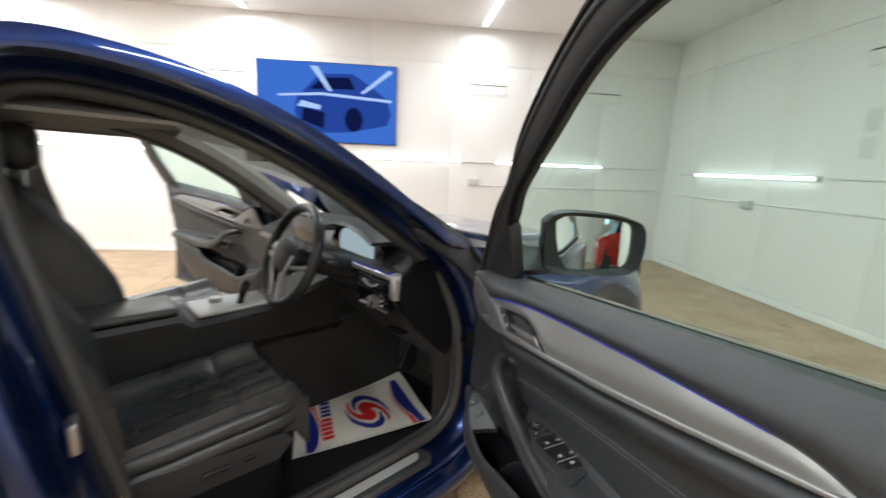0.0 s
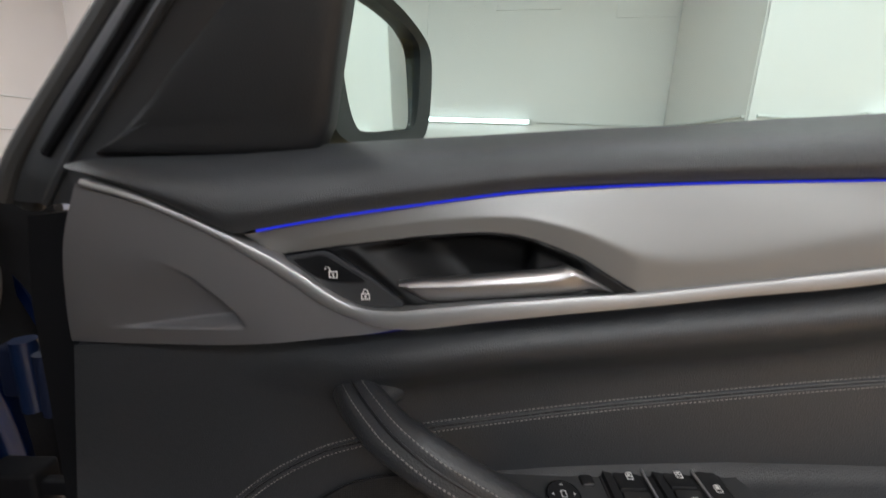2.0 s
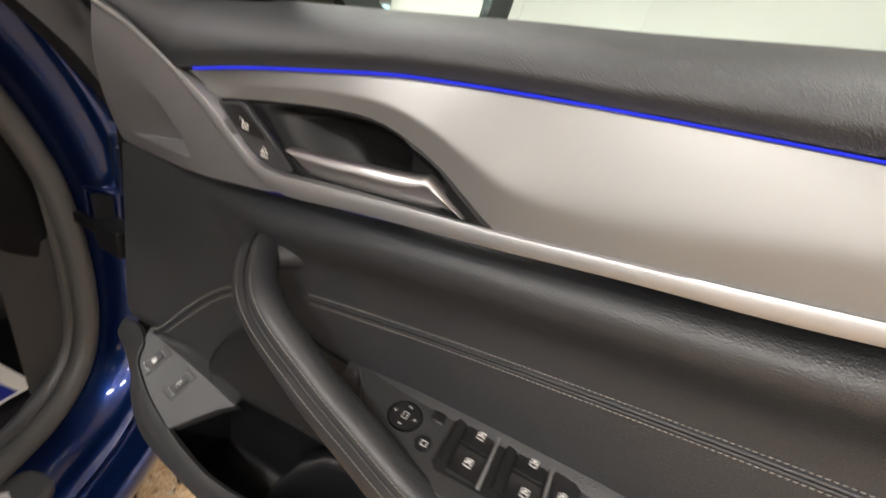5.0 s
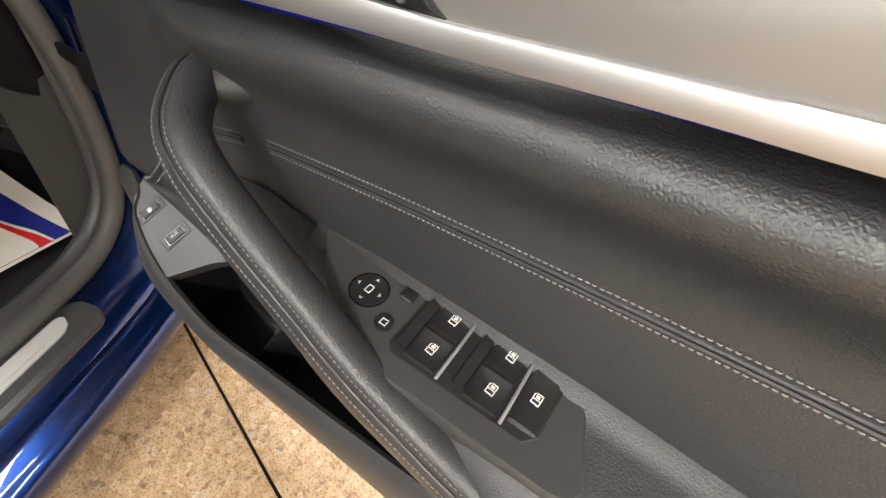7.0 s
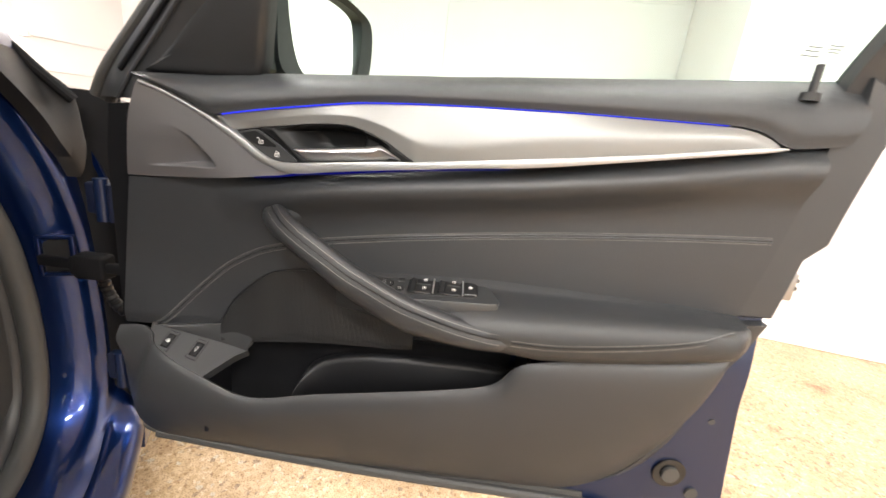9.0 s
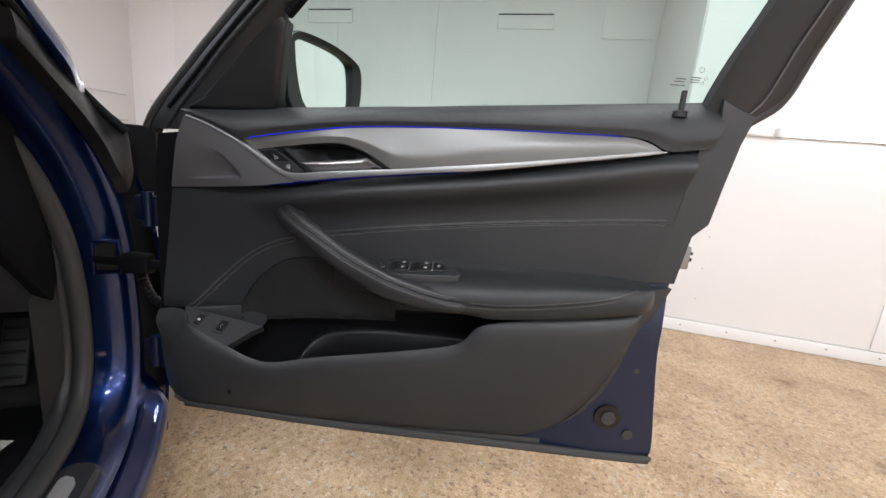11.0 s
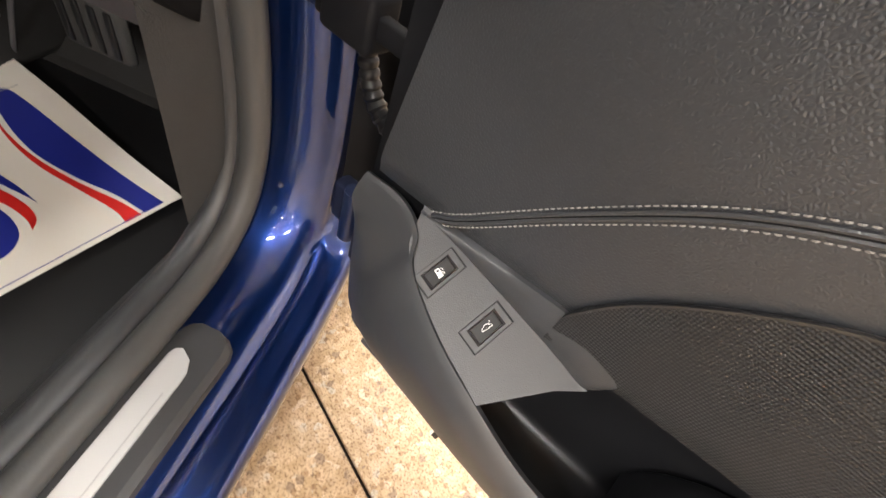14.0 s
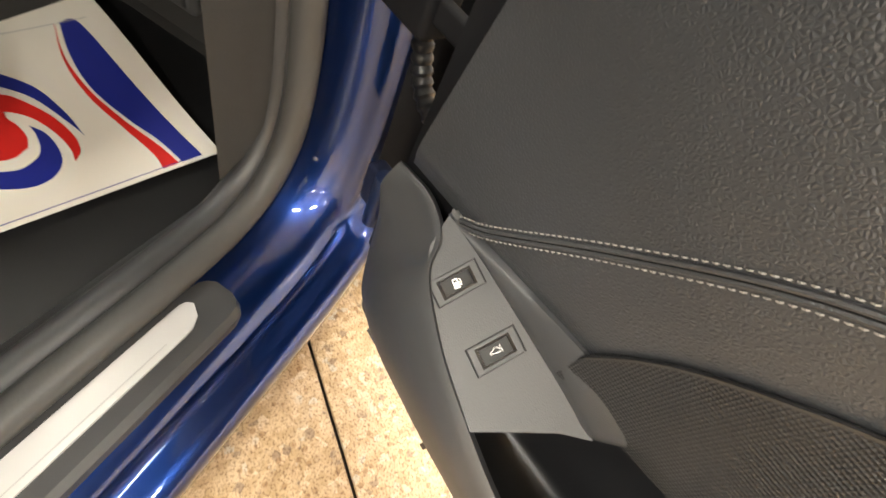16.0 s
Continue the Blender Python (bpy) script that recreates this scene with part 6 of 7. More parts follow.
part("sill_inner", loft([[Vector((b, y, z)) for b, z in ((-0.19, 0.285), (-0.225, 0.279), (-0.262, 0.252), (-0.285, 0.21), (-0.285, 0.17), (-0.19, 0.17))] for y in (-1.15, -0.6, -0.2, -0.03)]), PLASTIC, car, "dark grey inner sill trim")

# front wing, bonnet, windscreen, roof
wing_low = [(0.10, 0.16), (0.45, 0.17), (0.60, 0.22), (0.63, 0.42), (0.74, 0.60), (0.92, 0.70), (1.08, 0.70), (1.26, 0.60), (1.37, 0.42), (1.41, 0.25), (1.6, 0.26), (1.84, 0.36)]
wing_high = [(0.10, 1.055), (0.45, 1.035), (0.8, 1.005), (1.2, 0.96), (1.55, 0.89), (1.80, 0.78), (1.88, 0.66)]
wing = swap(patch(wing_low, wing_high, 60, 24, lambda x, z, u, v: -0.012 + 0.02 * math.sin(math.pi * v) - 0.10 * v ** 5 - 0.22 * ease(1.35, 1.95, x) ** 2, back=-0.01))
part("front_wing", wing, PAINT, car, "glossy deep blue front wing")
part("front_wing", other(wing), PAINT, car, "glossy deep blue front wing")


def sheet(fn, nu, nv, thick=0.006):
    top = [fn(i / nu, j / nv) for j in range(nv + 1) for i in range(nu + 1)]
    w = nu + 1
    fs = [(j * w + i, j * w + i + 1, (j + 1) * w + i + 1, (j + 1) * w + i) for j in range(nv) for i in range(nu)]
    rim = list(range(w)) + [j * w + nu for j in range(1, nv + 1)] + [nv * w + i for i in range(nu - 1, -1, -1)] + [j * w for j in range(nv - 1, 0, -1)]
    n = len(top)
    vs = top + [top[i] - Vector((0, 0, thick)) for i in rim]
    k = len(rim)
    fs += [(rim[i], rim[(i + 1) % k], n + (i + 1) % k, n + i) for i in range(k)]
    return vs, fs


def bonnet(u, v):
    half = lerp(0.80, 0.62, ease(0.3, 1, v))
    a = lerp(0.46, 1.86, v)
    x = MID + half * (2 * u - 1)
    s = abs(2 * u - 1)
    return Vector((x, a - 0.10 * s ** 2 * ease(0.5, 1, v), 1.065 - 0.17 * v ** 2.2 - 0.05 * s ** 4 + 0.012 * math.exp(-((s - 0.72) / 0.1) ** 2)))


part("bonnet", sheet(bonnet, 40, 30, 0.02), PAINT, car, "glossy deep blue bonnet")
part("nose", sheet(lambda u, v: Vector((MID + 0.80 * (2 * u - 1), 1.90 - 0.16 * abs(2 * u - 1) ** 2.5 + 0.03 * math.sin(math.pi * v), lerp(0.25, 0.88, v))), 20, 10, 0.02), PAINT, car)
part("cowl", loft([[Vector((x, a, z)) for a, z in ((0.32, 0.98), (0.32, 1.034), (0.40, 1.046), (0.455, 1.040), (0.455, 0.98))] for x in (MID - 0.70, MID, MID + 0.70)]), BLACK, car, "black plastic cowl panel")
for x0 in (MID + 0.60, MID - 0.05):
    w = part("wiper", tube([(x0, 0.41, 1.075), (x0 - 0.2, 0.33, 1.092), (x0 - 0.42, 0.26, 1.115), (x0 - 0.6, 0.28, 1.11)], 0.008, 16, 8), BLACK, car, "black windscreen wiper")


def screen_point(u, v, lift=0.0):
    s = 2 * u - 1
    a = lerp(0.40, -0.72, v) - 0.16 * s * s * (1 - v * 0.4)
    half = lerp(0.745, 0.60, v)
    z = lerp(1.055, 1.575, v) + 0.05 * math.sin(math.pi * v) - 0.03 * s * s + lift
    return Vector((MID + half * s, a, z))


ws = part("windscreen", sheet(lambda u, v: screen_point(u, v), 16, 16, 0.005), CLEAR, car, "slightly tinted windscreen")
ws.visible_shadow = False


def roof(u, v, drop=0.0):
    s = 2 * u - 1
    a = lerp(-0.70, -2.7, v)
    return Vector((MID + lerp(0.605, 0.58, v) * s, a, 1.60 + 0.055 * math.sin(math.pi * (0.25 + 0.6 * v)) - 0.055 * s ** 4 - 0.03 - drop))


part("roof", sheet(roof, 20, 20, 0.01), PAINT, car, "glossy deep blue roof")
part("headliner", sheet(lambda u, v: roof(u, v, 0.045) + Vector((0, 0, -0.02 * abs(2 * u - 1) ** 3)), 16, 16, 0.01), HEADLINER, car, "pale grey headliner")
visor = part("sun_visor", box(MID + 0.1, MID + 0.52, -0.98, -0.80, 1.515, 1.532, 0.007), HEADLINER, car, "grey sun visor")
rear_view = part("rear_view_mirror", box(MID - 0.12, MID + 0.12, -0.52, -0.485, 1.40, 1.46, 0.012), BLACK, car, "black rear-view mirror")
part("mirror_stem", tube([(MID, -0.49, 1.45), (MID, -0.46, 1.49), (MID, -0.47, 1.54)], 0.012, 8, 8), BLACK, rear_view)
RAIL = [(-0.188, -0.004), (-0.205, -0.018), (-0.235, -0.012), (-0.272, 0.030), (-0.262, 0.075), (-0.215, 0.112), (-0.165, 0.110), (-0.19, 0.03)]
pg = around(RAIL, 0.37, 0.71)
part("pillar_trim", pg, HEADLINER, car, "pale grey windscreen pillar trim")
part("pillar_trim", other(pg), HEADLINER, car, "pale grey windscreen pillar trim")

POST = [(-0.180, -0.004), (-0.205, -0.060), (-0.250, -0.070), (-0.275, 0.04), (-0.19, 0.05)]
part("door_post_trim", other(around(POST, 0.70, 0.93)), HEADLINER, car, "pale grey trim of the door post")

# rear doors, tail and wheels
rear = swap(patch([(-1.24, 0.17), (-1.8, 0.18), (-2.05, 0.24), (-2.1, 0.45), (-2.25, 0.65), (-2.45, 0.70), (-2.65, 0.62), (-2.78, 0.4), (-3.1, 0.32)], [(-1.30, 1.08), (-2.0, 1.10), (-2.6, 1.10), (-3.1, 1.0)], 40, 16, lambda x, z, u, v: -0.005 + 0.02 * math.sin(math.pi * v) - 0.2 * ease(-2.5, -3.3, x), back=-0.01))
part("rear_side", rear, PAINT, car, "glossy deep blue rear door and quarter")
part("rear_side", other(rear), PAINT, car, "glossy deep blue rear door and quarter")
rg = swap(patch([(-1.24, 1.08), (-2.0, 1.10), (-2.7, 1.11)], [(-1.28, 1.52), (-1.9, 1.55), (-2.45, 1.40), (-2.7, 1.2)], 16, 8, lambda x, z, u, v: -0.03 - 0.33 * (z - 1.08), back=-0.005))
for g in (rg, other(rg)):
    q = part("rear_window", g, GLASS, car, "green-tinted rear side glass")
    q.visible_shadow = False
def tail(u, v):
    """Boot lid and rear end in one sheet, rounded at its sides and along its rear edge."""
    t = 2 * u - 1
    k = min(1.0, v / 0.55)
    d = max(0.0, (v - 0.55) / 0.45)
    a = lerp(-2.55, -3.12, k) + 0.16 * t ** 4 * k - 0.05 * math.sin(math.pi * d)
    z = lerp(1.13, 1.08, k) + 0.02 * k ** 8 - 0.05 * t ** 4 - 0.74 * d ** 1.3
    return Vector((MID + lerp(0.78, 0.84, min(1, v * 1.4)) * t, a, z))


part("tail", sheet(tail, 24, 30, 0.02), PAINT, car, "glossy deep blue boot lid and rear end")
for t in (-0.62, 0.62):
    part("tail_light", box(MID + t - 0.16, MID + t + 0.16, -3.09, -3.03, 0.84, 0.96, 0.03), RED, car, "red rear light")
part("underbody", box(MID - 0.86, MID + 0.86, -3.0, 1.75, 0.15, 0.20, 0.02), BLACK, car)
part("rear_screen", sheet(lambda u, v: Vector((MID + lerp(0.58, 0.66, v) * (2 * u - 1), lerp(-2.5, -2.72, v), lerp(1.55, 1.13, v))), 8, 8, 0.005), GLASS, car, "green-tinted rear window")


def wheel(x, y, sign):
    w = new("wheel")
    w.parent = car
    w.matrix_local = pose(x, y, 0.335)
    part("tyre", loft([[Vector((sign * dx, r * math.cos(2 * math.pi * k / 40), r * math.sin(2 * math.pi * k / 40))) for k in range(40)] for dx, r in ((-0.11, 0.235), (-0.12, 0.28), (-0.10, 0.328), (-0.05, 0.335), (0.05, 0.335), (0.10, 0.328), (0.12, 0.28), (0.112, 0.235))], True, False), TYRE, w)
    spokes = []
    for k in range(10):
        a = 2 * math.pi * k / 10
        spokes.append(moved(box(0.085, 0.105, -0.014, 0.014, 0.03, 0.225, 0.004), pose(0, 0, 0, math.degrees(a))))
    hub = loft([[Vector((dx, r * math.cos(2 * math.pi * k / 24), r * math.sin(2 * math.pi * k / 24))) for k in range(24)] for dx, r in ((0.07, 0.05), (0.11, 0.05), (0.115, 0.035))])
    rim = loft([[Vector((dx, r * math.cos(2 * math.pi * k / 40), r * math.sin(2 * math.pi * k / 40))) for k in range(40)] for dx, r in ((-0.10, 0.22), (0.08, 0.222), (0.112, 0.238), (0.114, 0.232), (0.085, 0.21), (-0.10, 0.205))], True, False)
    g = join(rim, hub, *spokes)
    if sign < 0:
        g = [Vector((-p[0], p[1], p[2])) for p in g[0]], g[1]
    part("rim", g, SATIN, w, "silver multi-spoke alloy rim")


for x, s in ((-0.135, 1), (2 * MID + 0.135, -1)):
    for y in (1.0, -1.95 - 0.45):
        wheel(x, y, s)

# ---- cabin
part("cabin_floor", box(2 * MID + 0.28, -0.28, -2.3, 0.28, 0.165, 0.192), CARPET, car, "black carpet")
part("toe_board", loft([[Vector((x, a, z)) for a, z in ((0.20, 0.189), (0.28, 0.205), (0.40, 0.34), (0.48, 0.60), (0.50, 0.60), (0.50, 0.17), (0.2, 0.17))] for x in (2 * MID + 0.25, MID, -0.25)]), CARPET, car, "black carpet")
kick = part("kick_panel", loft([[Vector((b, a, z)) for b, a in ((-0.225, -0.06), (-0.232, 0.0), (-0.26, 0.15), (-0.27, 0.42), (-0.23, 0.42), (-0.20, 0.0))] for z in (0.188, 0.45, 0.60, 0.68)]), CARPET, car, "black kick panel")
part("panel_clip", box(-0.235, -0.222, -0.02, -0.008, 0.428, 0.446, 0.003), STEEL, kick, "small bright clip")
part("transmission_tunnel", box(MID - 0.13, MID + 0.13, -1.9, 0.35, 0.2, 0.66, 0.03), CARPET, car, "black carpet")


def dash_section(x):
    c = abs((x - MID) / 0.70)
    return [(0.42, 0.6), (0.42, 1.035), (0.15, 1.075), (0.0, 1.085 - 0.01 * c), (-0.12, 1.072 - 0.015 * c), (-0.20, 1.050 - 0.02 * c), (-0.245, 1.02 - 0.01 * c), (-0.262, 0.99), (-0.262, 0.93), (-0.232, 0.86), (-0.16, 0.775), (-0.08, 0.685), (-0.05, 0.645), (-0.03, 0.612), (0.0, 0.602), (0.2, 0.60)]


dash = part("dashboard", loft([[Vector((x, a, z)) for a, z in dash_section(x)] for x in [lerp(-0.222, MID - 0.69, k / 16) for k in range(17)]]), PAD, car, "black grained dashboard", angle=50)
COVER = [(-0.270, 0.925), (-0.266, 0.985), (-0.250, 1.012), (-0.20, 1.035), (-0.12, 1.055), (-0.05, 1.02), (0.01, 0.90), (0.04, 0.76), (0.04, 0.66), (-0.005, 0.62), (-0.042, 0.646), (-0.078, 0.684), (-0.165, 0.771), (-0.222, 0.846), (-0.245, 0.868)]
cover_mid = Vector((-0.10, 0.86))


def cover_ring(b, inset):
    return [Vector((b, *(Vector(p) + (cover_mid - Vector(p)).normalized() * inset))) for p in COVER]


part("dash_end_panel", loft([cover_ring(-0.225, 0.0), cover_ring(-0.206, 0.0), cover_ring(-0.202, 0.004), cover_ring(-0.200, 0.02), cover_ring(-0.198, 0.07)]), VOID, car, "black side cover of the dashboard", angle=40)
# driver's outer air vent with its silver surround and the light switch below
vent = part("air_vent", box(-0.48, -0.262, -0.272, -0.22, 0.912, 0.985, 0.008), GLOSSBLACK, dash, "black louvred air vent")
edge = [(-0.202, -0.262), (-0.202, -0.280), (-0.205, -0.287), (-0.210, -0.290), (-0.232, -0.288), (-0.236, -0.284), (-0.236, -0.262)]
part("vent_surround", join(box(-0.62, -0.244, -0.286, -0.23, 0.984, 1.006, 0.006), loft([[Vector((x + d, y - e, z)) for x, y in edge] for d, e, z in ((0.0, -0.004, 0.916), (0.0, 0.0, 0.922), (0.0, 0.0, 0.985), (-0.003, -0.004, 1.005), (-0.008, -0.015, 1.011))])), SATIN, dash, "brushed silver vent surround")
part("blue_light_line", box(-0.60, -0.25, -0.276, -0.262, 1.0062, 1.0088), BLUELIGHT, dash, "lit blue ambient light line")
part("dash_lip", box(-0.62, -0.245, -0.285, -0.235, 1.0105, 1.0160, 0.002), PAD, dash)
for k in range(4):
    part("louvre", box(-0.475, -0.268, -0.284, -0.24, 0.920 + 0.016 * k, 0.925 + 0.016 * k, 0.002), BLACK, dash)
part("vent_tab", tube([(-0.41, -0.290, 0.955), (-0.365, -0.297, 0.945), (-0.335, -0.298, 0.946), (-0.315, -0.290, 0.954)], 0.006, 12, 8), SATIN, dash, "satin chrome vent tab")
part("vent_wheel", sweep([Vector((x, -0.268, 0.948)) for x in (-0.278, -0.272, -0.266)], circle(0.026, 20), (0, 1, 0)), GLOSSBLACK, dash, "ribbed vent thumb wheel")
part("light_switch_panel", loft([[Vector((x, y - d, z)) for x, y, z in ((-0.52, -0.235, 0.905), (-0.288, -0.235, 0.908), (-0.278, -0.234, 0.895), (-0.284, -0.218, 0.838), (-0.296, -0.215, 0.828), (-0.52, -0.21, 0.826))] for d in (0.0, 0.028, 0.031)]), GLOSSBLACK, dash, "gloss black light switch panel", angle=40)
knob2 = part("light_knob", sweep([Vector((-0.372, y, 0.868)) for y in (-0.255, -0.278, -0.283)], circle(0.026, 24), (0, 0, 1)), SATIN, dash, "satin chrome rotary light switch")
part("knob_face", sweep([Vector((-0.372, y, 0.868)) for y in (-0.282, -0.2845, -0.2855)], circle(0.017, 20), (0, 0, 1)), GLOSSBLACK, knob2)
part("knob_grip", moved(box(-0.005, 0.005, -0.010, 0.004, -0.022, 0.022, 0.003), Matrix.Translation((-0.372, -0.284, 0.868)) @ pose(0, 0, 0, 0, 30)), SATIN, knob2)
for z in (0.862, 0.882):
    part("switch_mark", box(-0.322, -0.314, -0.2675, -0.262, z - 0.003, z + 0.003), ICON, dash)
part("switch_trim", box(-0.50, -0.300, -0.258, -0.24, 0.833, 0.838, 0.002), SATIN, dash, "thin chrome strip")
part("lower_dash", loft([[Vector((x, a - 0.012, z)) for a, z in ((-0.236, 0.858), (-0.222, 0.845), (-0.165, 0.770), (-0.08, 0.683), (-0.045, 0.645), (-0.02, 0.606), (0.01, 0.598), (-0.02, 0.66), (-0.14, 0.78))] for x in (-0.222, -0.5, -0.86)]), PLASTIC, dash, "dark grey knee panel")
part("panel_slot", loft([[Vector((x, -0.142 - d + 0.16 * (x + 0.37), z)) for x, z in ((-0.425, 0.716), (-0.415, 0.726), (-0.33, 0.727), (-0.308, 0.718), (-0.33, 0.708), (-0.41, 0.706))] for d in (0.0, 0.022)]), VOID, dash, "black slot in the knee panel")


def hood_z(x):
    return 1.162 - 1.0 * (x + 0.59) ** 2


hood = part("cluster_hood", loft([[Vector((x, a, z)) for a, z in ((-0.06, 1.07), (-0.12, hood_z(x) - 0.005), (-0.28, hood_z(x)), (-0.29, hood_z(x) - 0.012), (-0.15, hood_z(x) - 0.025), (-0.12, 1.05))] for x in [lerp(-0.36, -0.82, k / 12) for k in range(13)]]), PAD, dash, "black instrument hood")
part("instrument_panel", loft([[Vector((x, -0.20 - d, z)) for x, z in ((-0.38, 0.975), (-0.375, 1.06), (-0.43, 1.125), (-0.59, 1.145), (-0.75, 1.125), (-0.805, 1.06), (-0.80, 0.975), (-0.59, 0.965))] for d in (0.0, 0.02)]), GLOSSBLACK, dash, "gloss black instrument panel")
part("cluster_display", loft([[Vector((-0.575 + 0.140 * math.copysign(abs(math.cos(2 * math.pi * k / 28)) ** 0.7, math.cos(2 * math.pi * k / 28)), -0.218 - d, 1.058 + 0.074 * math.copysign(abs(math.sin(2 * math.pi * k / 28)) ** 0.7, math.sin(2 * math.pi * k / 28)))) for k in range(28)] for d in (0.006, 0.010)]), glow("lit_instrument_display", (0.55, 0.68, 0.76), 0.55), dash, "lit pale blue instrument display")
part("dash_blade", loft([[Vector((x, a, z)) for a, z in ((-0.238, 0.985), (-0.275, 0.98), (-0.28, 0.955), (-0.238, 0.945))] for x in (-0.66, -1.1, 2 * MID + 0.25)]), ALU, dash, "brushed aluminium dashboard blade")
part("central_screen", box(MID - 0.14, MID + 0.13, -0.30, -0.27, 1.03, 1.15, 0.008), GLOSSBLACK, dash, "gloss black central screen")

# steering wheel
WM = Matrix.Translation((-0.56, -0.52, 1.055)) @ pose(0, 0, 0, -22) @ Matrix.Scale(1.03, 4)
wheel_ob = new("steering_wheel")
wheel_ob.parent = car
wheel_ob.matrix_local = WM
tagged(wheel_ob, "black leather steering wheel with satin silver spokes")
part("steering_rim", sweep([Vector((0.188 * math.cos(2 * math.pi * k / 48), 0, 0.185 * math.sin(2 * math.pi * k / 48))) for k in range(48)], circle(0.017, 12, 0.019), (0, 1, 0), None, True), BLACK, wheel_ob)
part("airbag_hub", loft([[Vector((r * 1.15 * math.cos(2 * math.pi * k / 28), y, -0.005 + r * 0.85 * math.sin(2 * math.pi * k / 28))) for k in range(28)] for y, r in ((0.03, 0.06), (0.0, 0.085), (-0.025, 0.08), (-0.038, 0.06), (-0.042, 0.03))]), BLACKSOFT, wheel_ob)
for s in (1, -1):
    part("spoke", ribbon([(s * 0.07, -0.018, 0.03), (s * 0.12, -0.012, 0.035), (s * 0.18, -0.002, 0.03)], [(s * 0.07, -0.018, -0.04), (s * 0.12, -0.012, -0.03), (s * 0.18, -0.002, -0.015)], 0.008, 0.02, 6, 5), GLOSSBLACK, wheel_ob)
    part("spoke_insert", ribbon([(s * 0.078, -0.024, -0.035), (s * 0.12, -0.018, -0.028), (s * 0.172, -0.008, -0.012)], [(s * 0.078, -0.02, -0.048), (s * 0.12, -0.014, -0.042), (s * 0.174, -0.004, -0.03)], 0.004, 0.012, 6, 4), SATIN, wheel_ob, "satin silver spoke insert")
part("lower_spoke", ribbon([(-0.022, -0.012, -0.07), (-0.022, -0.008, -0.12), (-0.03, 0.0, -0.178)], [(0.022, -0.012, -0.07), (0.022, -0.008, -0.12), (0.03, 0.0, -0.178)], 0.006, 0.016, 6, 5), SATIN, wheel_ob, "satin silver lower spoke")
for s in (1, -1):
    part("spoke_trim", tube([(s * 0.082, -0.030, 0.0), (s * 0.066, -0.032, -0.05), (s * 0.036, -0.022, -0.11), (s * 0.034, -0.010, -0.172)], 0.006, 16, 8), SATIN, wheel_ob, "bright silver spoke trim")
part("steering_column", sweep([Vector((-0.56, -0.48, 1.04)), Vector((-0.56, -0.33, 0.985)), Vector((-0.56, -0.15, 0.93))], circle(0.062, 18, 0.05)), BLACK, car, "black steering column shroud")
for s, x in ((1, -0.49), (-1, -0.63)):
    part("stalk", tube([(x, -0.40, 1.02), (x + s * 0.06, -0.415, 1.03), (x + s * 0.115, -0.43, 1.045)], 0.008, 8, 8), BLACK, car)

# pedals
brake = part("brake_pedal", box(-0.65, -0.515, 0.19, 0.215, 0.335, 0.447, 0.014), RUBBER, car, "black ribbed rubber brake pedal")
part("pedal_arm", tube([(-0.60, 0.212, 0.40), (-0.60, 0.28, 0.47), (-0.60, 0.31, 0.62)], 0.012, 8, 8), BLACK, brake)
accel = part("accelerator_pedal", moved(box(-0.035, 0.035, -0.012, 0.012, -0.10, 0.10, 0.008), Matrix.Translation((-0.43, 0.30, 0.36)) @ pose(0, 0, 0, -25)), RUBBER, car, "black ribbed rubber accelerator pedal")
for k in range(5):
    part("pedal_rib", moved(box(-0.03, 0.03, -0.016, -0.011, -0.08 + 0.036 * k, -0.07 + 0.036 * k, 0.002), Matrix.Translation((-0.43, 0.30, 0.36)) @ pose(0, 0, 0, -25)), BLACK, accel)
for k in range(4):
    part("pedal_rib", box(-0.635 + 0.03 * k, -0.622 + 0.03 * k, 0.186, 0.192, 0.35, 0.432, 0.002), BLACK, brake)
for k in range(4):
    part("cable_loom", tube([(-0.80 + 0.026 * k, 0.20, 0.60), (-0.801 + 0.026 * k, 0.20, 0.44), (-0.85 + 0.029 * k, 0.20, 0.34), (-0.93 + 0.034 * k, 0.20, 0.19)], 0.0045, 12, 8), GREYTRIM, car, "grey cable under the dashboard")


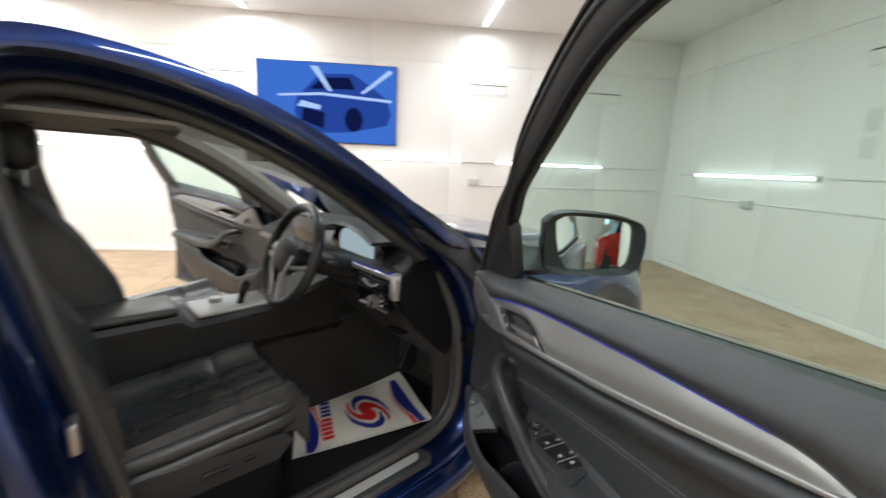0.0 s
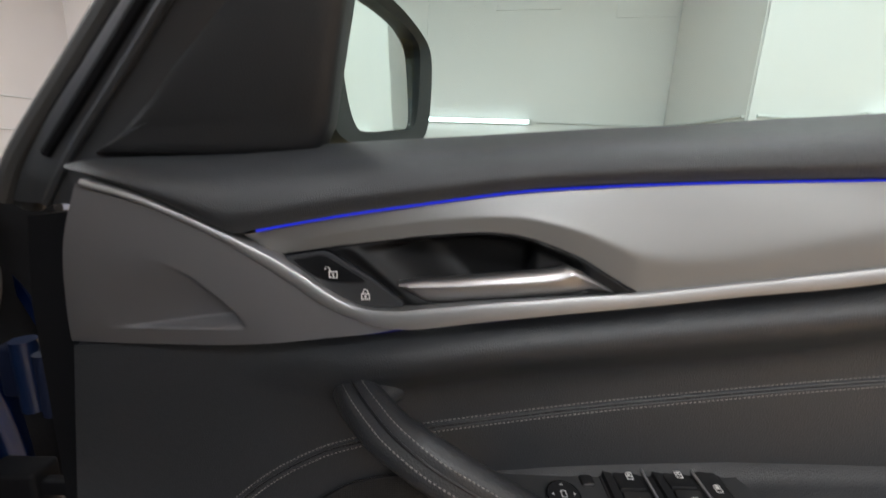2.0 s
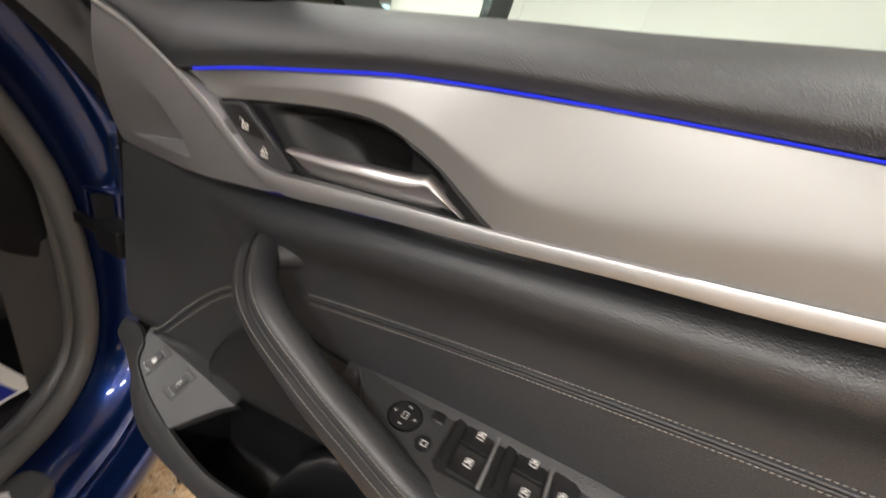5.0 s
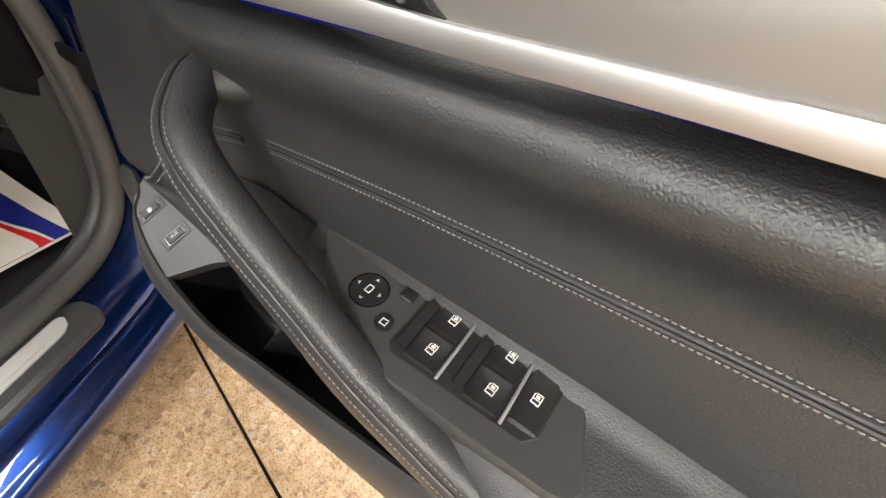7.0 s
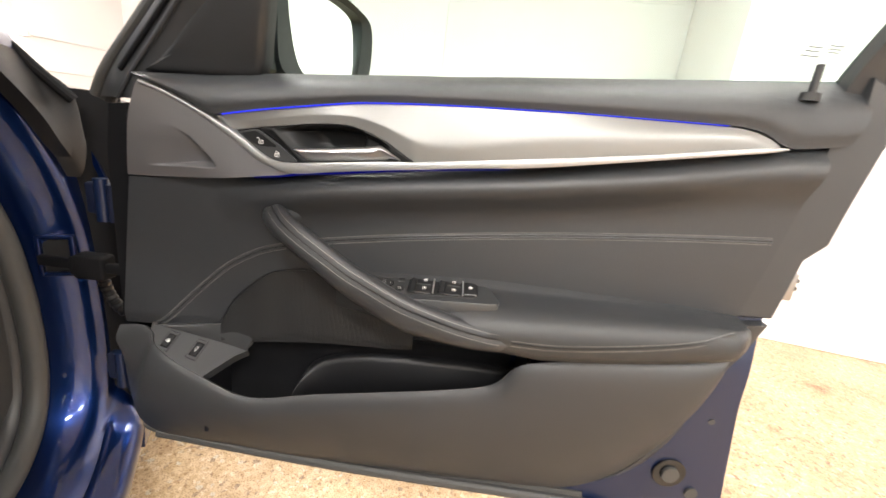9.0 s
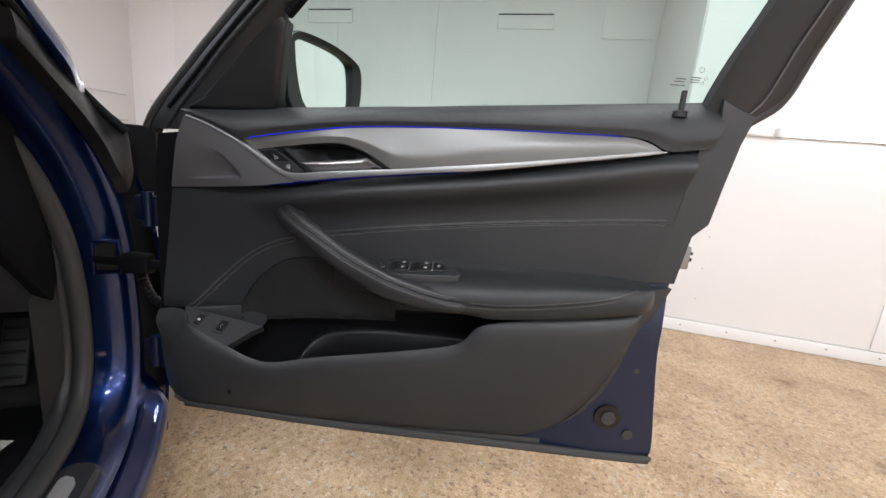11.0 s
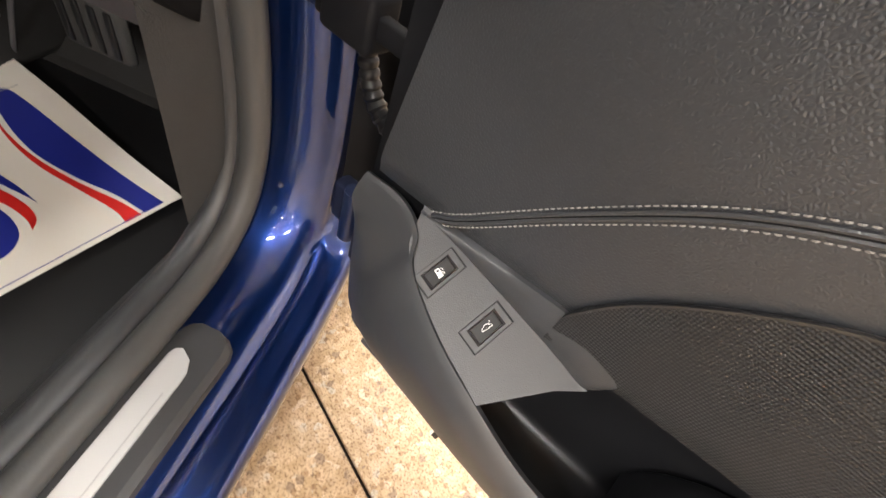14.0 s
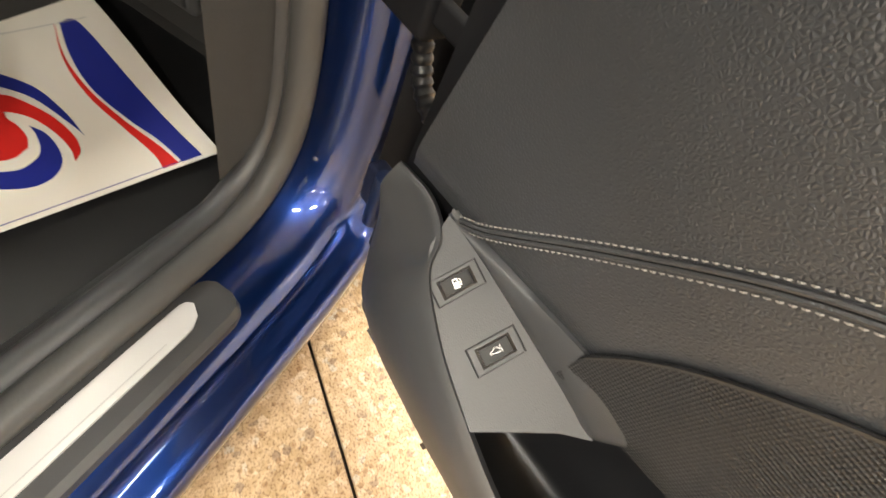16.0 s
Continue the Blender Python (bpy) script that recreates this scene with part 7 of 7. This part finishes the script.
# seats
def seat(back, mirror, lift=0.0):
    g0 = other if mirror else (lambda q: q)
    s = new("seat")
    s.parent = car
    tagged(s, "reclined black leather front seat")
    x0, x1 = -0.345, -0.815

    def cushion(u, v):
        t = 2 * u - 1
        a = lerp(-1.10 + back, -0.56, v)
        bol = 0.042 * ease(0.62, 0.9, abs(t)) - 0.04 * ease(0.93, 1.0, abs(t))
        return Vector((lerp(x1, x0, u), a + 0.03 * (1 - t * t) * (v ** 3), 0.535 + lift + 0.07 * v - 0.09 * ease(0.9, 1.0, v) + bol - 0.016 * math.exp(-((abs(t) - 0.56) / 0.03) ** 2) - 0.007 * math.exp(-((abs(t) - 0.19) / 0.025) ** 2) - 0.012 * math.exp(-((v - 0.68) / 0.02) ** 2)))
    part("seat_cushion", g0(sheet(cushion, 30, 40, 0.14)), SEATLEATHER, s, "black ribbed leather cushion")

    def backrest(u, v):
        t = 2 * u - 1
        z = lerp(0.58, 1.34, v)
        a = back - 0.07 + interp(z, [(0.58, -0.96), (0.75, -0.965), (0.83, -0.985), (1.04, -1.08), (1.177, -1.165), (1.28, -1.235), (1.34, -1.28)]) + 0.07 * ease(0.6, 0.92, abs(t)) * (1 - v * 0.5) - 0.06 * ease(0.93, 1, abs(t)) - 0.05 * ease(0.93, 1, v)
        half = lerp(0.25, 0.20, v ** 2)
        return Vector(((x0 + x1) / 2 + half * t, a + 0.005 * math.sin(v * 34) * (1 - ease(0.45, 0.6, abs(t))), z))
    rows = [[backrest(i / 24, j / 30) for i in range(25)] for j in range(31)]
    rings = [r + [p + Vector((0, -0.12, 0)) for p in reversed(r)] for r in rows]
    part("seat_back", g0(loft(rings)), SEATLEATHER, s, "black leather backrest")
    part("headrest", g0(box((x0 + x1) / 2 - 0.13, (x0 + x1) / 2 + 0.13, -1.31 + back, -1.19 + back, 1.335, 1.51, 0.045)), SEATLEATHER, s)
    for k in (-0.06, 0.06):
        part("headrest_post", g0(sweep([Vector(((x0 + x1) / 2 + k, -1.25 + back, z)) for z in (1.27, 1.35, 1.40)], circle(0.006, 8), (0, 1, 0))), CHROME, s)
    for z, r, deep in ((0.556 + lift, 0.030, 0.0), (0.502 + lift, 0.034, 0.006)):
        part("bolster_roll", g0(tube([(x0 - 0.03, -1.13 + back, z - 0.03), (x0 - 0.008 - deep, -1.0, z - 0.012), (x0 - 0.004 - deep, -0.82, z), (x0 - 0.010 - deep, -0.66, z + 0.004), (x0 - 0.05, -0.585, z + 0.002)], r, 24, 12)), SEATLEATHER, s)
    part("seat_base", g0(box(x1 + 0.02, x0 - 0.005, -1.06, -0.66, 0.190, 0.47 + lift, 0.02)), BLACK, s)
    part("seat_side_trim", g0(loft([[Vector((x0 + d, a, z)) for a, z in ((-1.12, 0.42), (-1.10, 0.50), (-0.9, 0.49), (-0.66, 0.475), (-0.63, 0.44), (-0.68, 0.385), (-1.05, 0.385))] for d in (-0.01, 0.022)])), PLASTIC, s, "dark plastic seat side trim with switches")
    for a0, a1 in ((-0.92, -0.84), (-0.80, -0.76)):
        part("seat_switch", g0(box(x0 + 0.02, x0 + 0.032, a0, a1, 0.43, 0.447, 0.004)), BLACK, s)
    return s


seat(-0.13, False)
seat(0, True, 0.12)
buckle = part("belt_buckle", box(-0.87, -0.84, -1.02, -0.97, 0.60, 0.67, 0.008), BLACK, car, "black seat-belt buckle")
part("buckle_button", box(-0.868, -0.842, -1.015, -0.975, 0.668, 0.676, 0.003), BUCKLE, buckle, "red release button")
console = part("centre_console", loft([[Vector((x, a, z)) for x, z in ((MID - 0.13, 0.6), (MID - 0.13, h - 0.02), (MID - 0.115, h), (MID + 0.115, h), (MID + 0.13, h - 0.02), (MID + 0.13, 0.6))] for a, h in ((-1.25, 0.80), (-0.86, 0.80), (-0.82, 0.765), (-0.5, 0.78), (-0.25, 0.86), (-0.18, 0.90))]), BLACKSOFT, car, "black centre console")
part("console_armrest", box(MID - 0.11, MID + 0.115, -1.2, -0.86, 0.80, 0.835, 0.015), SEATLEATHER, console, "black leather armrest lid")
part("gear_panel", box(MID - 0.10, MID + 0.11, -0.80, -0.5, 0.772, 0.79, 0.006), SATIN, console, "satin silver gear panel")
gear = part("gear_selector", loft([[Vector((MID + 0.045 + w * math.cos(2 * math.pi * k / 16), -0.62 + w * 0.8 * math.sin(2 * math.pi * k / 16) + 0.3 * (z - 0.79), z)) for k in range(16)] for z, w in ((0.785, 0.02), (0.81, 0.016), (0.835, 0.022), (0.87, 0.026), (0.885, 0.018))]), GLOSSBLACK, console, "gloss black gear selector")
part("control_dial", sweep([Vector((MID - 0.03, -0.70, z)) for z in (0.785, 0.80, 0.81)], circle(0.026, 20), (0, 1, 0)), SATIN, console, "satin control dial")
part("warning_label", box(-0.10, -0.06, -1.125, -1.120, 0.42, 0.64), YELLOW, car, "small yellow label")
striker = part("door_striker", box(-0.115, -0.06, -1.19, -1.17, 0.80, 0.87, 0.006), STEEL, car, "bare steel door striker")

# ---- paper mat in the footwell, with its printed bands and swirl
C0, C1, C2, C3 = Vector((-1.018, 0.012)), Vector((-0.538, 0.070)), Vector((-0.443, -0.566)), Vector((-0.948, -0.552))


def mat_point(s, t, lift=0.0):
    """s along the front edge, t from the front edge back."""
    p = C0.lerp(C1, s).lerp(C3.lerp(C2, s), t)
    w = 0.030 * (1 - t) ** 3 * (0.4 + 0.6 * (1 - s)) + 0.004 * math.sin(s * 7 + t * 3) * (1 - t) + 0.012 * math.exp(-((s - 1) / 0.06) ** 2) * (t ** 0.5)
    return Vector((p.x, p.y, 0.203 + w + lift))


paper = thing("paper_floor_mat", Matrix.Identity(4), "cream paper floor mat printed in red and blue, in the footwell", "floor mat")


def printed(pts, lift=0.0006):
    """A flat print over the mat from points in (s, t), as a fan of small quads between two edges."""
    a, b = pts
    vs, fs = [], []
    n = len(a)
    for k in range(n):
        for j in range(7):
            q = (lerp(a[k][0], b[k][0], j / 6), lerp(a[k][1], b[k][1], j / 6))
            vs.append(mat_point(*q, lift))
    for k in range(n - 1):
        for j in range(6):
            i = k * 7 + j
            fs.append((i, i + 1, i + 8, i + 7))
    return vs, fs


sheet_v = [mat_point(i / 40, j / 40) for j in range(41) for i in range(41)]
sheet_f = [(j * 41 + i, j * 41 + i + 1, (j + 1) * 41 + i + 1, (j + 1) * 41 + i) for j in range(40) for i in range(40)]
rim_v = [p - Vector((0, 0, 0.0015)) for p in sheet_v]
part("paper_sheet", (sheet_v + rim_v, sheet_f + [tuple(1681 + i for i in reversed(f)) for f in sheet_f]), PAPER, paper)


def drawn(edge, n=5):
    return [(p.x, p.y) for p in index_curve([(a, b, 0) for a, b in edge], n)]


def turned(edge, c=(0.57, 0.437)):
    return [(2 * c[0] - a, 2 * c[1] - b) for a, b in edge]


def print_pair(one, two, material, name, label="", lift=0.0008, c=(0.57, 0.437)):
    """A printed shape between two edges, and its twin half a turn on."""
    for f in (lambda e: e, lambda e: turned(e, c)):
        part(name, printed((drawn(f(one)), drawn(f(two))), lift), material, paper, label)


print_pair([(0.164, 0.137), (0.161, 0.097), (0.246, 0.083), (0.513, 0.072), (0.763, 0.062), (0.985, 0.050)],
           [(0.164, 0.138), (0.336, 0.170), (0.514, 0.177), (0.707, 0.148), (0.85, 0.117), (0.985, 0.105)], BLUEPRINT, "blue_band", "navy blue printed band", 0.0006, (0.575, 0.5))
print_pair([(0.164, 0.151), (0.341, 0.185), (0.527, 0.184), (0.72, 0.156), (0.88, 0.124), (0.985, 0.115)],
           [(0.168, 0.154), (0.352, 0.193), (0.547, 0.197), (0.741, 0.172), (0.901, 0.152), (0.985, 0.157)], RED, "red_band", "red printed band", 0.0006, (0.575, 0.5))
print_pair([(0.406, 0.459), (0.403, 0.445), (0.406, 0.430), (0.416, 0.416), (0.430, 0.397), (0.445, 0.380), (0.475, 0.352), (0.586, 0.306), (0.701, 0.286), (0.783, 0.291), (0.824, 0.315)],
           [(0.430, 0.488), (0.475, 0.498), (0.532, 0.495), (0.578, 0.483), (0.614, 0.479), (0.57, 0.437), (0.526, 0.396), (0.581, 0.346), (0.675, 0.318), (0.764, 0.309), (0.824, 0.3155)], RED, "red_swirl")
print_pair([(0.616, 0.358), (0.67, 0.336), (0.752, 0.331), (0.821, 0.344), (0.865, 0.380), (0.868, 0.430), (0.817, 0.497), (0.695, 0.574), (0.539, 0.604), (0.411, 0.610)],
           [(0.616, 0.3585), (0.656, 0.356), (0.718, 0.362), (0.759, 0.378), (0.787, 0.415), (0.782, 0.445), (0.755, 0.483), (0.647, 0.556), (0.484, 0.598), (0.411, 0.6105)], BLUEPRINT, "blue_swirl")
for k, (s0, s1) in enumerate(((0.24, 0.295), (0.31, 0.365), (0.38, 0.43), (0.445, 0.495))):
    part("print_bar", printed(([(s0, 0.72), (s0, 0.80)], [(s1, 0.72), (s1, 0.80)])), BLUEPRINT, paper, "navy blue printed bar")
for s0, s1 in ((0.525, 0.58), (0.595, 0.65), (0.665, 0.715), (0.73, 0.785), (0.80, 0.85)):
    part("print_bar", printed(([(s0, 0.72), (s0, 0.80)], [(s1, 0.72), (s1, 0.80)])), RED, paper, "red printed bar")
for s in (0.978, 0.165):
    part("print_line", printed(([(s, 0.06 + 0.088 * k) for k in range(11)], [(s + 0.004, 0.06 + 0.088 * k) for k in range(11)])), BLUEPRINT if s > 0.5 else LINE, paper)

# the passenger's door: a mirrored copy, swung 6 degrees wider to fit the camera's view
FLIP = CARM @ Matrix.Translation((2 * MID, 0, 0)) @ Matrix.Diagonal((-1, 1, 1, 1)) @ CARM.inverted()
SWING = CARM @ Matrix.Translation((-1.883, -0.075, 0)) @ pose(0, 0, 0, 0, 0, -6) @ Matrix.Translation((1.883, 0.075, 0)) @ CARM.inverted()
tagged(copy_thing(door, SWING @ FLIP), "open blue passenger door with black card and aluminium trim")
